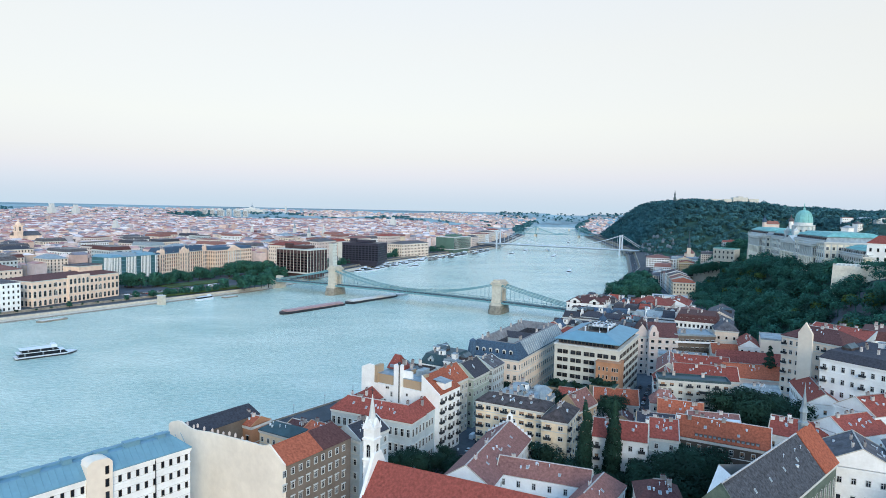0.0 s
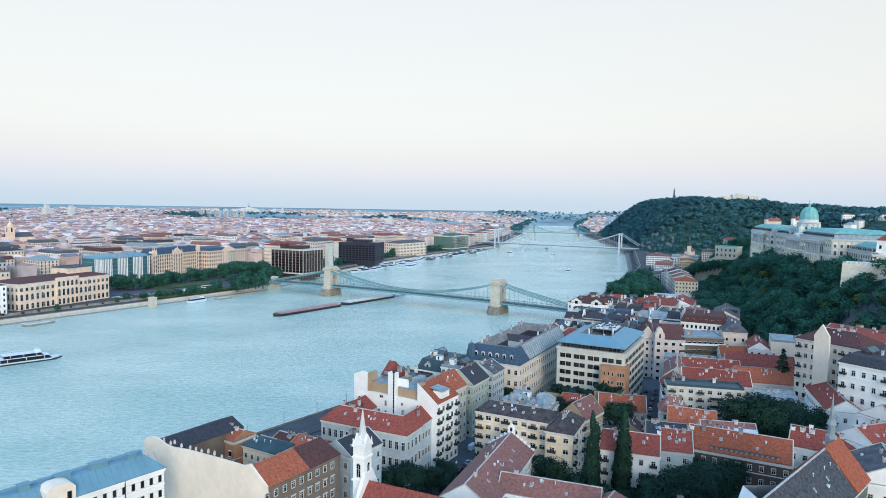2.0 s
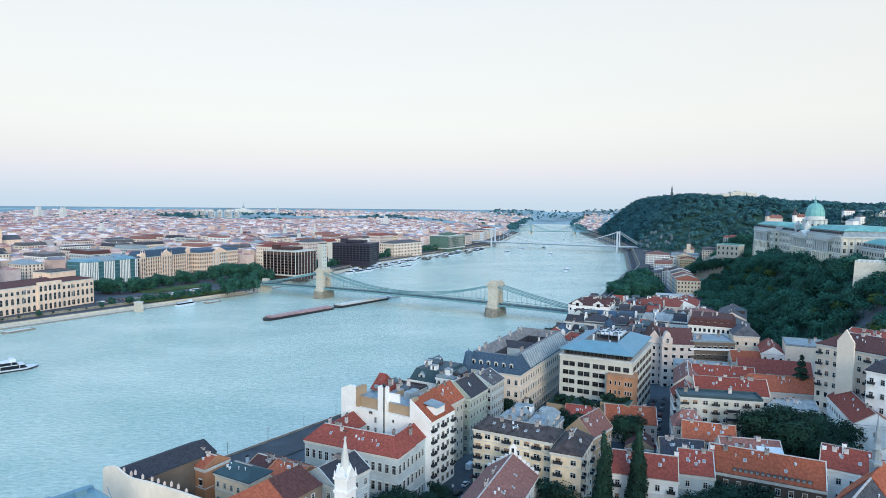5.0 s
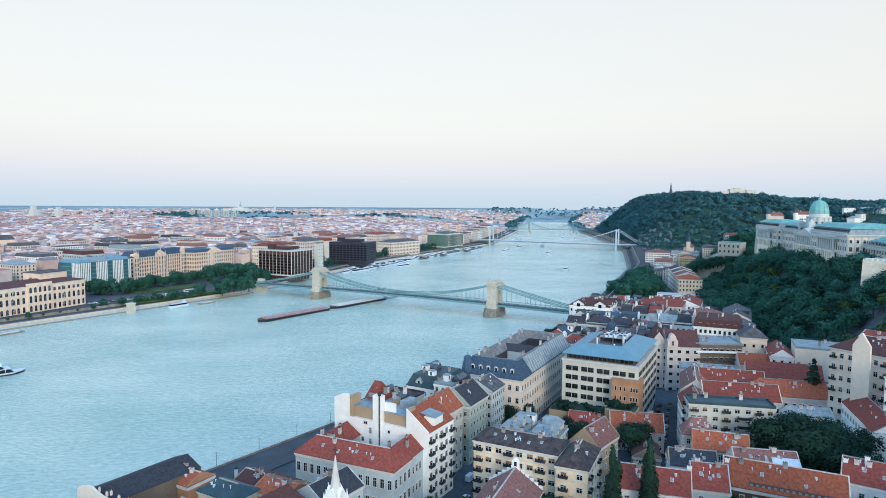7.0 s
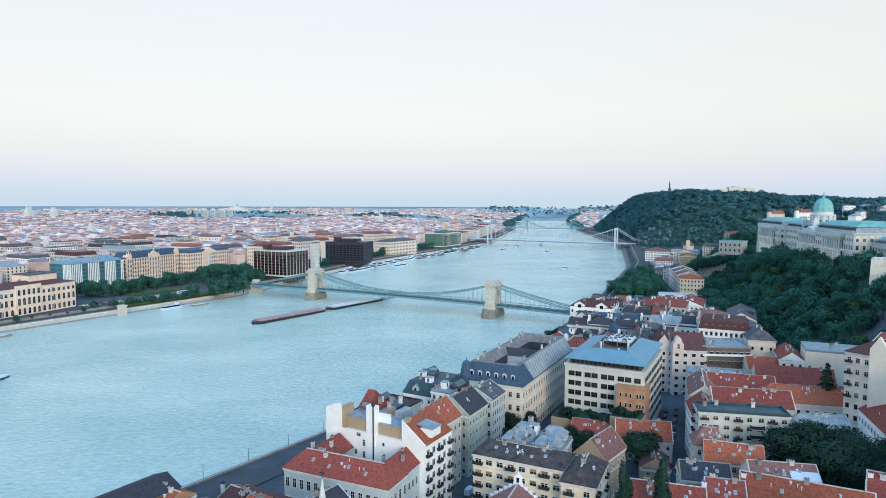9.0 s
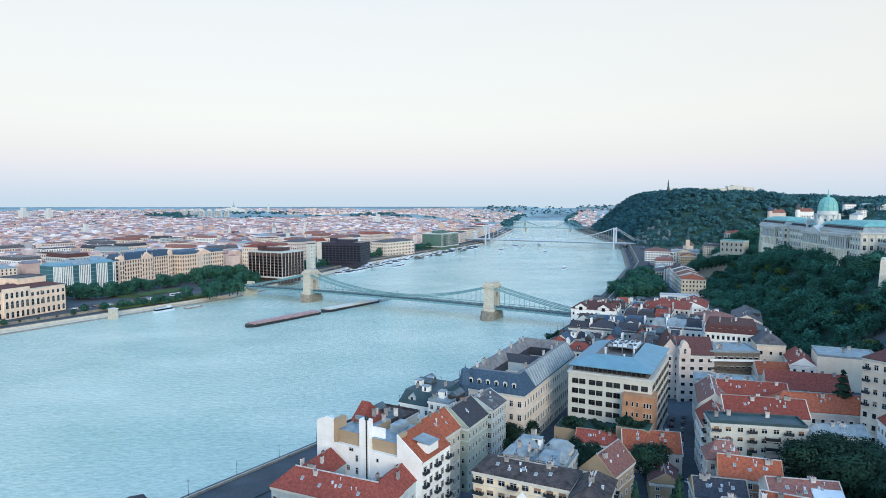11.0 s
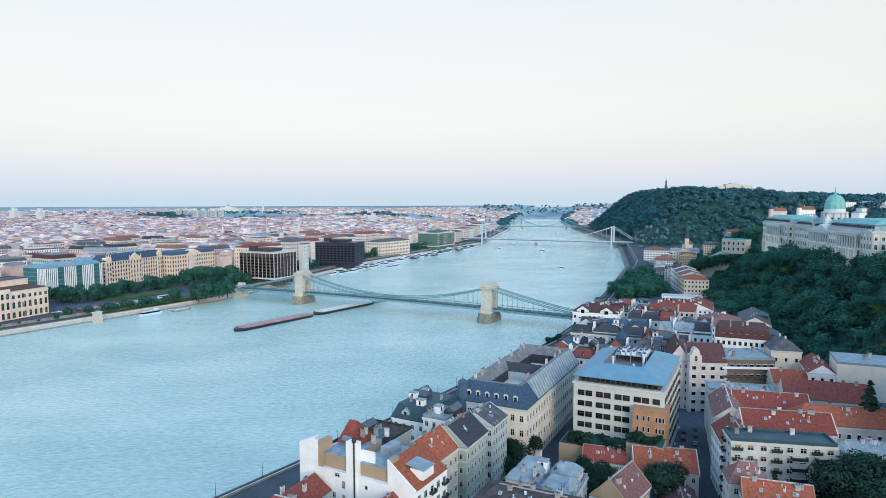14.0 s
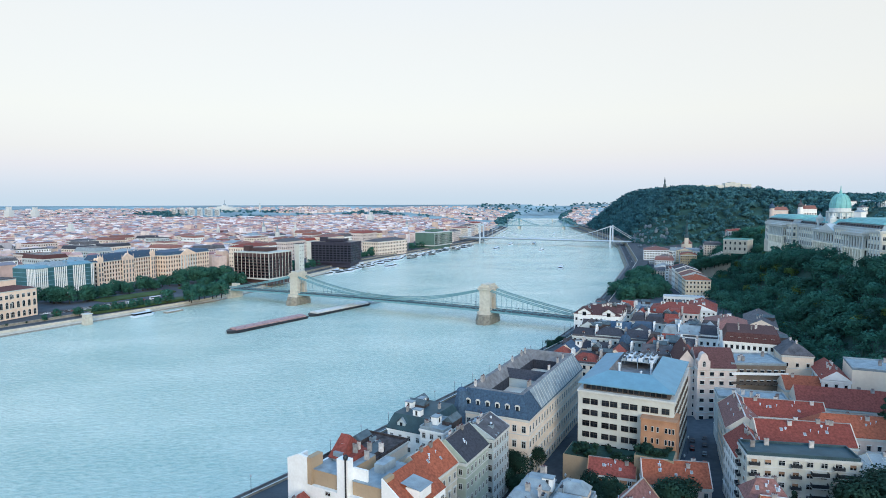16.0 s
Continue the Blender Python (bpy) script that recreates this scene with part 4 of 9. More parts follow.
def wood_blobs(rng):
    """One round crown with a few lumps, for trees seen in the mass."""
    out = [((0, 0, 0.85), (0.86, 0.86, 0.74))]
    for k in range(6):
        a, q, s = k * 1.05 + rng.uniform(-.4, .4), rng.uniform(0.42, 0.62), rng.uniform(0.34, 0.46)
        out.append(((q * math.cos(a), q * math.sin(a), rng.uniform(0.75, 1.25)), (s, s, s * 0.8)))
    return out


def woods(name, spots, label, mat, leaves, seed, size=(5.0, 8.5), leaf=1.1):
    """A wood: the crowns of very many trees joined into one, each of many leaf clumps, on short trunks."""
    rng = np.random.default_rng(seed)
    moulds = []
    for k in range(7):
        v, f, nm = leaf_cloud(rng, wood_blobs(rng), leaves, leaf / 6.5, 0.4)
        for a in (0, 1, 2):
            i = len(v)
            ca, sa = math.cos(a * 2.09) * 0.06, math.sin(a * 2.09) * 0.06
            cb_, sb = math.cos(a * 2.09 + 2.09) * 0.06, math.sin(a * 2.09 + 2.09) * 0.06
            v += [(ca, sa, -0.3), (cb_, sb, -0.3), (cb_, sb, 0.8), (ca, sa, 0.8)]
            f.append((i, i + 1, i + 2, i + 3))
            nm += [(ca * 16, sa * 16, 0.0)] * 4
        moulds.append((np.array(v), np.array(f), np.array(nm)))
    vs, fs, ns, n = [], [], [], 0
    for x, y in spots:
        v, f, nm = moulds[rng.integers(7)]
        r = rng.uniform(*size)
        a = rng.uniform(0, 6.28)
        c, s = math.cos(a) * r, math.sin(a) * r
        w = np.stack([v[:, 0] * c - v[:, 1] * s + x, v[:, 0] * s + v[:, 1] * c + y, v[:, 2] * r * rng.uniform(0.8, 1.1) + float(land(x, y)) + rng.uniform(-1.5, 2.5)], 1)
        c, s = math.cos(a), math.sin(a)
        vs.append(w), fs.append(f + n), ns.append(np.stack([nm[:, 0] * c - nm[:, 1] * s, nm[:, 0] * s + nm[:, 1] * c, nm[:, 2]], 1))
        n += len(v)
    return tagged(new(name, leaf_mesh(name, np.concatenate(vs), np.concatenate(fs).tolist(), np.concatenate(ns), mat)), label, "woods", kind="stuff")


rng = np.random.default_rng(21)
spots = []
while len(spots) < 1040:
    y = rng.uniform(300, 1120)
    x = float(hill_foot(y)) + 4 + rng.uniform(0, 130)
    if 530 < y < 830 and x > 326 + 0.223 * (y - 540):
        continue
    if y < 400 and x < 250:
        continue
    spots.append((x, y))
bright = spots[::17]
spots = [q for k, q in enumerate(spots) if k % 17]
spots += [(rng.uniform(480, 620), rng.uniform(965, 1004)) for k in range(45)]
spots += [(float(hill_foot(y)) - rng.uniform(1, 24), y) for y in rng.uniform(622, 820, 36)]   # along the hill road
strip = []
for k in range(46):
    y = rng.uniform(570, 800)
    strip.append((326 + 0.223 * (y - 540) - rng.uniform(5, 16), y))
strip += [(rng.uniform(276, 322), rng.uniform(505, 580)) for k in range(26)]
strip += [(326 + 0.223 * (y - 540) - rng.uniform(1, 12), y) for y in rng.uniform(655, 735, 22)]   # a taller clump before the middle
woods("terrace_trees", strip, "tall dark trees below the palace terrace", "leaf_wood", 420, 27, size=(7.0, 10.5), leaf=0.55)
# yellow-green crowns, the sun on them put into the leaf colour
woods("sunlit_trees", bright, "yellow-green trees, coloured as if sunlit, scattered in the castle woods", "leaf_light", 320, 18, size=(5.0, 8.0), leaf=0.9)
woods("castle_woods", spots, "dense dark green woods on the castle slope", "leaf_wood", 330, 8, size=(5.0, 9.5), leaf=0.62)
spots = []
while len(spots) < 4600:
    x, y = rng.uniform(470, 1500), rng.uniform(1380, 2080) if rng.random() < 0.82 else rng.uniform(1010, 1400)
    if rng.random() < 0.22:
        x, y = rng.uniform(480, 720), rng.uniform(1700, 2500)
    if land(x, y) < 13 or x > 0.82 * y + 60:
        continue
    if 470 < x < 565 and 1470 < y < 1600 and rng.random() < 0.55:   # bare cliff
        continue
    if 690 < x < 960 and 1862 < y < 1925:   # cleared hilltop
        continue
    spots.append((x, y))
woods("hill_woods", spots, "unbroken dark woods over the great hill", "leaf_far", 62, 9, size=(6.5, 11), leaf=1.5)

# woods and parks among the outer districts
spots = []
while len(spots) < 420:
    r, a = rng.uniform(3300, 4320), rng.uniform(-0.72, -0.36)
    x, y = r * math.sin(a), r * math.cos(a)
    if float(np.interp(y, PEST_Y, PEST_X)) - x < 80 and float(np.interp(y, BUDA_Y, BUDA_X)) - x > -80:
        continue
    if noise.noise((x * 0.0013, y * 0.0013, 8.0)) > 0.10:
        spots.append((x, y))
for k in range(420):   # wooded banks and islands far down the river
    y = rng.uniform(2700, 4300)
    if k % 3 == 0:
        x = float(np.interp(y, PEST_Y, PEST_X)) - rng.uniform(8, 60)
    elif k % 3 == 1:
        x = float(np.interp(y, BUDA_Y, BUDA_X)) + rng.uniform(8, 60)
    else:
        y = rng.uniform(4380, 4850)
        x = rng.uniform(350, 1350)
    spots.append((x, y))
while len(spots) < 1900:   # courts and avenues among the nearer districts
    y = rng.uniform(1150, 3900)
    x = float(np.interp(y, PEST_Y, PEST_X)) - rng.uniform(180, 2400)
    if abs(x) < 0.75 * y + 60 and noise.noise((x * 0.004, y * 0.004, 3.0)) > 0.12:
        spots.append((x, y))
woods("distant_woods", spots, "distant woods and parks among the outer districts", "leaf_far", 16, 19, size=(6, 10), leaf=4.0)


# ---- bridges ----
def chain_bridge():
    """The stone-towered chain bridge. Local x runs along the deck, from the left-bank tower to the right-bank one."""
    L, S = 233.0, 102.0
    root = thing("chain_bridge", -40.9, 736.2, 0, -30, "stone-towered chain suspension bridge with green iron chains", "bridge")
    deck_z = lambda x: 13.4 - 2.2 * (x / (L / 2 + S)) ** 2
    bm = bmesh.new()
    n = 60
    xs_ = [-(L / 2 + S) + i * (L + 2 * S) / n for i in range(n + 1)]
    ring = lambda x: [(x, -7.5, deck_z(x) - 1.9), (x, 7.5, deck_z(x) - 1.9), (x, 7.5, deck_z(x)), (x, -7.5, deck_z(x))]
    rows_ = [[bm.verts.new(q) for q in ring(x)] for x in xs_]
    for a, b in zip(rows_, rows_[1:]):
        for k in range(4):
            bm.faces.new((a[k], b[k], b[(k + 1) % 4], a[(k + 1) % 4])).material_index = 1 if k == 2 else 0
    part("deck", bm, ["iron", "asphalt"], root)
    for sy in (-1, 1):
        bm = bmesh.new()
        for a, b in zip(xs_, xs_[1:]):
            y = sy * 7.3
            beam(bm, (a, y, deck_z(a) + 1.9), (b, y, deck_z(b) + 1.9), 0.35)
            m = (a + b) / 2
            beam(bm, (a, y, deck_z(a)), (m, y, deck_z(m) + 1.9), 0.22)
            beam(bm, (m, y, deck_z(m) + 1.9), (b, y, deck_z(b)), 0.22)
        part("railing_girder", bm, "iron", root)

    def chain_z(x):
        if abs(x) <= L / 2:
            return 16.2 + (33.2 - 16.2) * (abs(x) / (L / 2)) ** 2
        t = (abs(x) - L / 2) / S
        return 33.2 + (13.0 - 33.2) * t - 3.6 * t * (1 - t) * 1.6
    hang = shared(("hanger",), lambda b: box(b, -0.09, 0.09, -0.09, 0.09, 0, 1), ("iron",))
    for sy in (-1, 1):
        for lift in (0, 1.3):
            bm = bmesh.new()
            pts = [(x, sy * 6.2, chain_z(x) - lift) for x in np.linspace(-(L / 2 + S), L / 2 + S, 96)]
            for a, b in zip(pts, pts[1:]):
                beam(bm, a, b, 0.7, 0.8)
            part("chain", bm, "iron", root, "green-painted iron eye-bar chain")
        for x in np.arange(-(L / 2 + S) + 8, L / 2 + S - 6, 5.2):
            if abs(abs(x) - L / 2) < 5 or chain_z(x) - deck_z(x) < 1:
                continue
            placed("hanger", hang, root, pose(x, sy * 6.2, deck_z(x)) @ Matrix.Diagonal((1, 1, chain_z(x) - deck_z(x) - 1.2, 1)))
    for tx in (-L / 2, L / 2):
        bm = bmesh.new()   # pier with pointed cutwaters, stepping in twice
        for a, b, c, z0, z1, mi in ((7.6, 11.8, 5, -5, 4.5, 0), (7.0, 11.0, 4, 4.5, 8.8, 0), (6.6, 9.8, 2, 8.8, 11.6, 1)):
            o8 = [(-a, -b), (-a * .45, -b - c), (a * .45, -b - c), (a, -b), (a, b), (a * .45, b + c), (-a * .45, b + c), (-a, b)]
            lo = [bm.verts.new((tx + u, v, z0)) for u, v in o8]
            hi = [bm.verts.new((tx + u * .97, v * .97, z1)) for u, v in o8]
            for k in range(8):
                bm.faces.new((lo[k], lo[(k + 1) % 8], hi[(k + 1) % 8], hi[k])).material_index = mi
            bm.faces.new(hi).material_index = mi
        part("pier", bm, ["stone_dark", "stone"], root, "dark wet stone river pier with cutwaters")
        # gate tower: two legs, an arched way between them, a block above
        hw, hd = 5.2, 7.8
        n = 10
        arc = [(3.2 * math.cos(math.pi * k / n), 21.4 + 3.2 * math.sin(math.pi * k / n)) for k in range(n + 1)]
        bm = bmesh.new()
        la, ua, lb, ub = [[bm.verts.new((tx + f * hw, a, z if low else 26.0)) for a, z in arc] for f in (-1, 1) for low in (1, 0)]
        for k in range(n):
            bm.faces.new((la[k + 1], la[k], ua[k], ua[k + 1]))
            bm.faces.new((lb[k], lb[k + 1], ub[k + 1], ub[k]))
            bm.faces.new((la[k], la[k + 1], lb[k + 1], lb[k]))
        tower = part("gate_tower", bm, "stone", root, "weathered limestone gate tower with an arch")
        bm = bmesh.new()
        box(bm, tx - hw, tx + hw, -hd, hd, 25.0, 31.2)
        part("attic", bm, "stone", tower)
        for s in (-1, 1):
            y0, y1 = (3.2, hd) if s > 0 else (-hd, -3.2)
            for name, e, z0, z1, cut in (("leg", 0, 11.5, 25.0, 0), ("plinth", .5, 11.5, 14.2, 0), ("pilaster", .35, 14.2, 29.5, 1.2)):
                bm = bmesh.new()
                box(bm, tx - hw - e, tx + hw + e, y0 + cut - (.01 if e else 0), y1 - cut + (.5 if name == "plinth" and s > 0 else .01 if e else 0), z0, z1)
                part(name, bm, "stone", tower)
        bm = bmesh.new()
        box(bm, tx - hw - 1.0, tx + hw + 1.0, -hd - 1.0, hd + 1.0, 31.2, 32.0)
        box(bm, tx - hw - 1.7, tx + hw + 1.7, -hd - 1.7, hd + 1.7, 32.0, 33.2)
        box(bm, tx - hw - .6, tx + hw + .6, -hd - .6, hd + .6, 33.4, 35.0)
        box(bm, tx - hw + .8, tx + hw - .8, -hd + .8, hd - .8, 35.0, 36.8)
        part("cornice", bm, "stone", root)
    for s in (-1, 1):
        bm = bmesh.new()
        x0, x1 = sorted((s * (L / 2 + S - 4), s * (L / 2 + S + 16)))
        box(bm, x0, x1, -12, 12, -4, deck_z(L / 2 + S) + 0.1, 0, 0.6)
        for sy in (-1, 1):
            box(bm, x0 + 5, x1 - 5, sy * 10 - 2.2, sy * 10 + 2.2, deck_z(L / 2 + S) + 0.1, deck_z(L / 2 + S) + 4.2, 0, 0.2)
        part("abutment", bm, "stone", root, "stone bridgehead with plinths")
    lamp = shared(("bridge_lamp",), lambda b: (tube(b, 0, 0, 0, 4.2, 0.09, 0.06, 6), lathe(b, [(0.05, 4.1), (0.32, 4.5), (0.28, 4.9), (0.05, 5.1)], 8)), ("dark_iron",))
    for x in np.arange(-200, 201, 25):
        for sy in (-1, 1):
            if abs(abs(x) - L / 2) > 9:
                placed("lamp_post", lamp, root, pose(x, sy * 6.9, deck_z(x)))


chain_bridge()


def white_suspension_bridge():
    """The white cable bridge below the great hill, two slim portal pylons."""
    a, b = Vector((148, 1772, 0)), Vector((448, 1600, 0))
    d = (b - a).normalized()
    ang = math.degrees(math.atan2(d.y, d.x))
    mid, L = (a + b) / 2, (b - a).length
    root = thing("suspension_bridge", mid.x, mid.y, 0, ang, "slender white steel suspension bridge", "bridge")
    S = 62
    bm = bmesh.new()
    box(bm, -L / 2 - S, L / 2 + S, -13, 13, 14.9, 15.9)
    part("deck", bm, "steel_white", root)
    bm = bmesh.new()
    box(bm, -L / 2 - S, L / 2 + S, -11, 11, 12.4, 14.9)
    part("girder", bm, "r_zinc", root)
    for s in (-1, 1):
        bm = bmesh.new()
        for sy in (-1, 1):
            box(bm, s * L / 2 - 2, s * L / 2 + 2, sy * 12 - 2, sy * 12 + 2, -3, 53, 0, 0.6)
        box(bm, s * L / 2 - 1.6, s * L / 2 + 1.6, -12, 12, 47, 51)
        part("pylon", bm, "steel_white", root)
    hang = shared(("white_hanger",), lambda q: box(q, -0.2, 0.2, -0.2, 0.2, 0, 1), ("steel_white",))
    for sy in (-1, 1):
        bm = bmesh.new()
        f = lambda x: 18 + 34 * (x / (L / 2)) ** 2
        pts = [(-L / 2 - S, sy * 12, 15)] + [(x, sy * 12, f(x)) for x in np.linspace(-L / 2, L / 2, 33)] + [(L / 2 + S, sy * 12, 15)]
        for p, q in zip(pts, pts[1:]):
            beam(bm, p, q, 0.9)
        part("cable", bm, "steel_white", root)
        for x in np.linspace(-L / 2, L / 2, 29)[1:-1]:
            placed("hanger", hang, root, pose(x, sy * 12, 15.6) @ Matrix.Diagonal((1, 1, f(x) - 15.6, 1)))


white_suspension_bridge()


def cantilever_bridge(ax, ay, bx, by, z, peak, name, label, mat):
    """A far truss bridge with two peaks."""
    L = math.hypot(bx - ax, by - ay)
    root = thing(name, (ax + bx) / 2, (ay + by) / 2, 0, math.degrees(math.atan2(by - ay, bx - ax)), label, "bridge")
    bm = bmesh.new()
    box(bm, -L / 2, L / 2, -10, 10, z - 2.5, z)
    part("deck", bm, mat, root)
    for s in (-1, 1):
        bm = bmesh.new()
        box(bm, s * L * 0.24 - 4, s * L * 0.24 + 4, -14, 14, -4, z - 2.5, 0, 0.4)
        part("pier", bm, "stone", root)
        if peak:
            for sy in (-1, 1):
                bm = bmesh.new()
                c = s * L * 0.24
                beam(bm, (c, sy * 9, z), (c, sy * 9, z + peak), 2.0)
                for t in (-1, 1):
                    for k in range(8):
                        x0, x1 = c + t * k * L * 0.028, c + t * (k + 1) * L * 0.028
                        z0, z1 = [z + peak * (1 - q / 8) ** 1.7 + 3 for q in (k, k + 1)]
                        beam(bm, (x0, sy * 9, z0), (x1, sy * 9, z1), 1.3)
                        beam(bm, (x0, sy * 9, z0), (x1, sy * 9, z), 0.7)
                part("truss", bm, mat, root)


cantilever_bridge(280, 2640, 630, 2520, 13, 26, "truss_bridge", "far green iron truss bridge with two peaks", "iron")
cantilever_bridge(420, 3500, 760, 3420, 12, 0, "girder_bridge", "far flat girder bridge over the river", "steel_white")


# ---- the old town below the castle ----
G = lambda x, y: float(land(x, y))
STREET = 13.0


def red_palace():
    r = house("corner_palace", "pale grey corner palace with a red tiled roof", -25.5, 236.3, 37, 11.5, -25, STREET, 33, "grey", "hip", 4.6, "r_red", rows=3,
              sides=("front", "right", "left"), bay=2.4, ww=1.3, wh=2.9, style="hood", chimneys=3, skylights=4)
    for name, x0, x1, y1, q in (("left_wing", -18.4, -7.5, 16.5, 4.2), ("right_wing", 8.5, 18.4, 16.0, 4.2)):
        w, c = x1 - x0, (x0 + x1) / 2
        bm = bmesh.new()
        box(bm, x0, x1, 5.7, y1, -3, 19.7)
        part(name, bm, "grey", r)
        bm = roof_bmesh("gable_y", w, y1 - 1.5, q)
        bmesh.ops.translate(bm, verts=bm.verts, vec=(c, (y1 - 1.5) / 2 + 1.5, 20))
        part("wing_roof", bm, "r_red", r)
        for k in range(3):
            placed("chimney", chimney_mesh(), r, pose(c + (-2.5, 2.2, 0)[k], 5 + k * 3.6, 20 + q * .75, 0, 0, 90))
    for row in range(3):
        for k in range(3):
            placed("window", window_mesh(1.2, 2.3, "hood"), r, pose(18.4, 7.5 + k * 2.4, 1.3 + row * 6.4, 0, 0, 90))
    bm = bmesh.new()
    box(bm, -7.5, 8.5, 5.7, 9.5, -3, 14)
    part("court_wing", bm, "grey", r)


red_palace()


def white_block():
    """White apartment house seen from its blind party wall, with roof terraces and a chimney stack."""
    r = thing("apartment_house", -13.8, 258.5, STREET, -31, "white apartment house with blind party wall and roof terraces", "apartment house")
    w, d = 40.5, 17.0
    bm = bmesh.new()
    box(bm, -w / 2, w / 2, -d / 2, d / 2, -3, 25.5)
    part("wall", bm, "white", r)
    bm = bmesh.new()   # taller parts of the party wall
    y0, y1 = -d / 2, -d / 2 + .7
    poly(bm, [(-w / 2, y0, 25.4), (-w / 2 + 7, y0, 25.4), (-w / 2 + 7, y0, 33.0), (-w / 2 + 4, y0, 33.4), (-w / 2, y0, 31.6), (-w / 2, y1, 25.4), (-w / 2 + 7, y1, 25.4), (-w / 2 + 7, y1, 33.0), (-w / 2 + 4, y1, 33.4), (-w / 2, y1, 31.6)],
         [(0, 1, 2, 3, 4), (9, 8, 7, 6, 5), (1, 6, 7, 2), (2, 7, 8, 3), (3, 8, 9, 4), (4, 9, 5, 0)])
    box(bm, -w / 2, -w / 2 + .7, y1, y1 + 7, 25.4, 31.0)
    box(bm, -2.6, 1.0, -d / 2 - 0.35, -d / 2 + 2.0, -3, 35.0)
    box(bm, 1.0, 5.5, -d / 2 + 2, -d / 2 + 2.6, 25.5, 32.5)
    part("party_wall", bm, "white", r)
    bm = bmesh.new()   # set-back terrace storeys
    box(bm, -w / 2 + 7.5, -2.6, -d / 2 + 1.2, d / 2, 25.5, 29.6)
    box(bm, 1.4, 11.5, -d / 2 + 1.2, d / 2, 25.5, 29.2)
    box(bm, -w / 2 + 6.6, -w / 2 + 8.4, -d / 2 + 0.2, -d / 2 + 5, 25.5, 33.0)
    box(bm, 11.2, 12.6, -d / 2 + 0.3, -d / 2 + 4, 25.5, 32.4)
    part("terrace_storey", bm, "tan", r, "tan set-back terrace storey")
    bm = bmesh.new()
    for x0, x1, z in ((-w / 2 + 7.5, -2.6, 29.6), (1.4, 11.5, 29.2)):
        box(bm, x0, x1, -d / 2 + 1.0, d / 2, z, z + 0.2)
        box(bm, x0 + 2, x0 + 5.0, -d / 2 + 8, d / 2 - 3, z + 0.2, z + 2.6)
    part("terrace_deck", bm, "r_zinc", r)
    bm = bmesh.new()
    box(bm, -w / 2 + 10, -5, 0, d / 2, 29.8, 31.2)
    poly(bm, [(-w / 2 + 8, -1, 30.5), (-7, -1, 30.5), (-7, d / 2 + 1, 30.5), (-w / 2 + 8, d / 2 + 1, 30.5), (-w / 2 + 9, 4, 36), (-8, 4, 36)], [(0, 1, 5, 4), (2, 3, 4, 5), (1, 2, 5), (3, 0, 4)])
    part("roof", bm, "r_red", r)
    bm = bmesh.new()   # gabled roof on the street side
    x0, x1, y0, y1, z = 11.5, w / 2 + .3, -d / 2 - .1, d / 2, 25.5
    poly(bm, [(x0, y0, z + 6.6), (x1, y0, z), (x1, y1, z), (x0, y1, z + 6.6), (x0, y0, z), (x0, y1, z)], [(0, 4, 1), (0, 1, 2, 3), (3, 2, 5)])
    part("street_roof", bm, ["r_orange"], r)
    bm = bmesh.new()
    poly(bm, [(x0 + .02, y0 - .12, z + 7.1), (x1, y0 - .12, z + .3), (x1, y0 - .12, z - .4), (x0 + .02, y0 - .12, z - .4), (x0 + .02, y0 + .3, z + 7.1), (x1, y0 + .3, z + .3), (x1, y0 + .3, z - .4), (x0 + .02, y0 + .3, z - .4)],
         [(3, 2, 1, 0), (4, 5, 6, 7), (0, 1, 5, 4), (0, 4, 7, 3)])
    part("gable", bm, "white", r)
    bm = bmesh.new()   # zinc dormer on the street roof
    box(bm, x0 + 4.2, x1 - .6, -4.0, 1.6, z + 1.2, z + 3.9)
    poly(bm, [(x0 + 2.8, -4.4, z + 4.9), (x1 - .2, -4.4, z + 3.9), (x1 - .2, 2.0, z + 3.9), (x0 + 2.8, 2.0, z + 4.9)], [(0, 1, 2, 3)], 1)
    part("dormer", bm, ["white", "r_zinc"], r)
    # small openings in the party wall
    for x, z, ww, wh in ((-14.5, 20.0, .6, .9), (-12.2, 19.0, 1.6, .9), (-7.2, 17.6, 1.0, 1.5), (-10.0, 14.2, 1.3, .5), (6.0, 16.8, 1.6, 1.2), (15.8, 18.6, .4, .7), (4.2, 22.5, .8, 1.0), (-6.0, 24.0, 1.6, 1.0)):
        placed("window", window_mesh(ww, wh), r, pose(x, -d / 2, z))
    for z in (21, 17, 13, 9, 5):
        placed("window", window_mesh(.9, 2.0), r, pose(-3.8, -d / 2, z))
    windows(r, w, d, ("right",), 25.5, 6, 3.0, 1.5, 1.9, balconies=2)
    bm = bmesh.new()
    tube(bm, .4, -d / 2 - .55, 4, 35.2, 0.22, n=8)
    lathe(bm, [(.1, 35.0), (.55, 35.3), (.7, 35.9), (.5, 36.5), (.05, 36.7)], 10, .4, -d / 2 - .4)
    part("flue_pipe", bm, "dark_iron", r)
    for k in range(7):
        placed("chimney", chimney_mesh(), r, pose(-w / 2 + 9 + k * 2.0, 6.5 - (k % 2) * 4, 33.2 - (k % 3) * .6))


white_block()

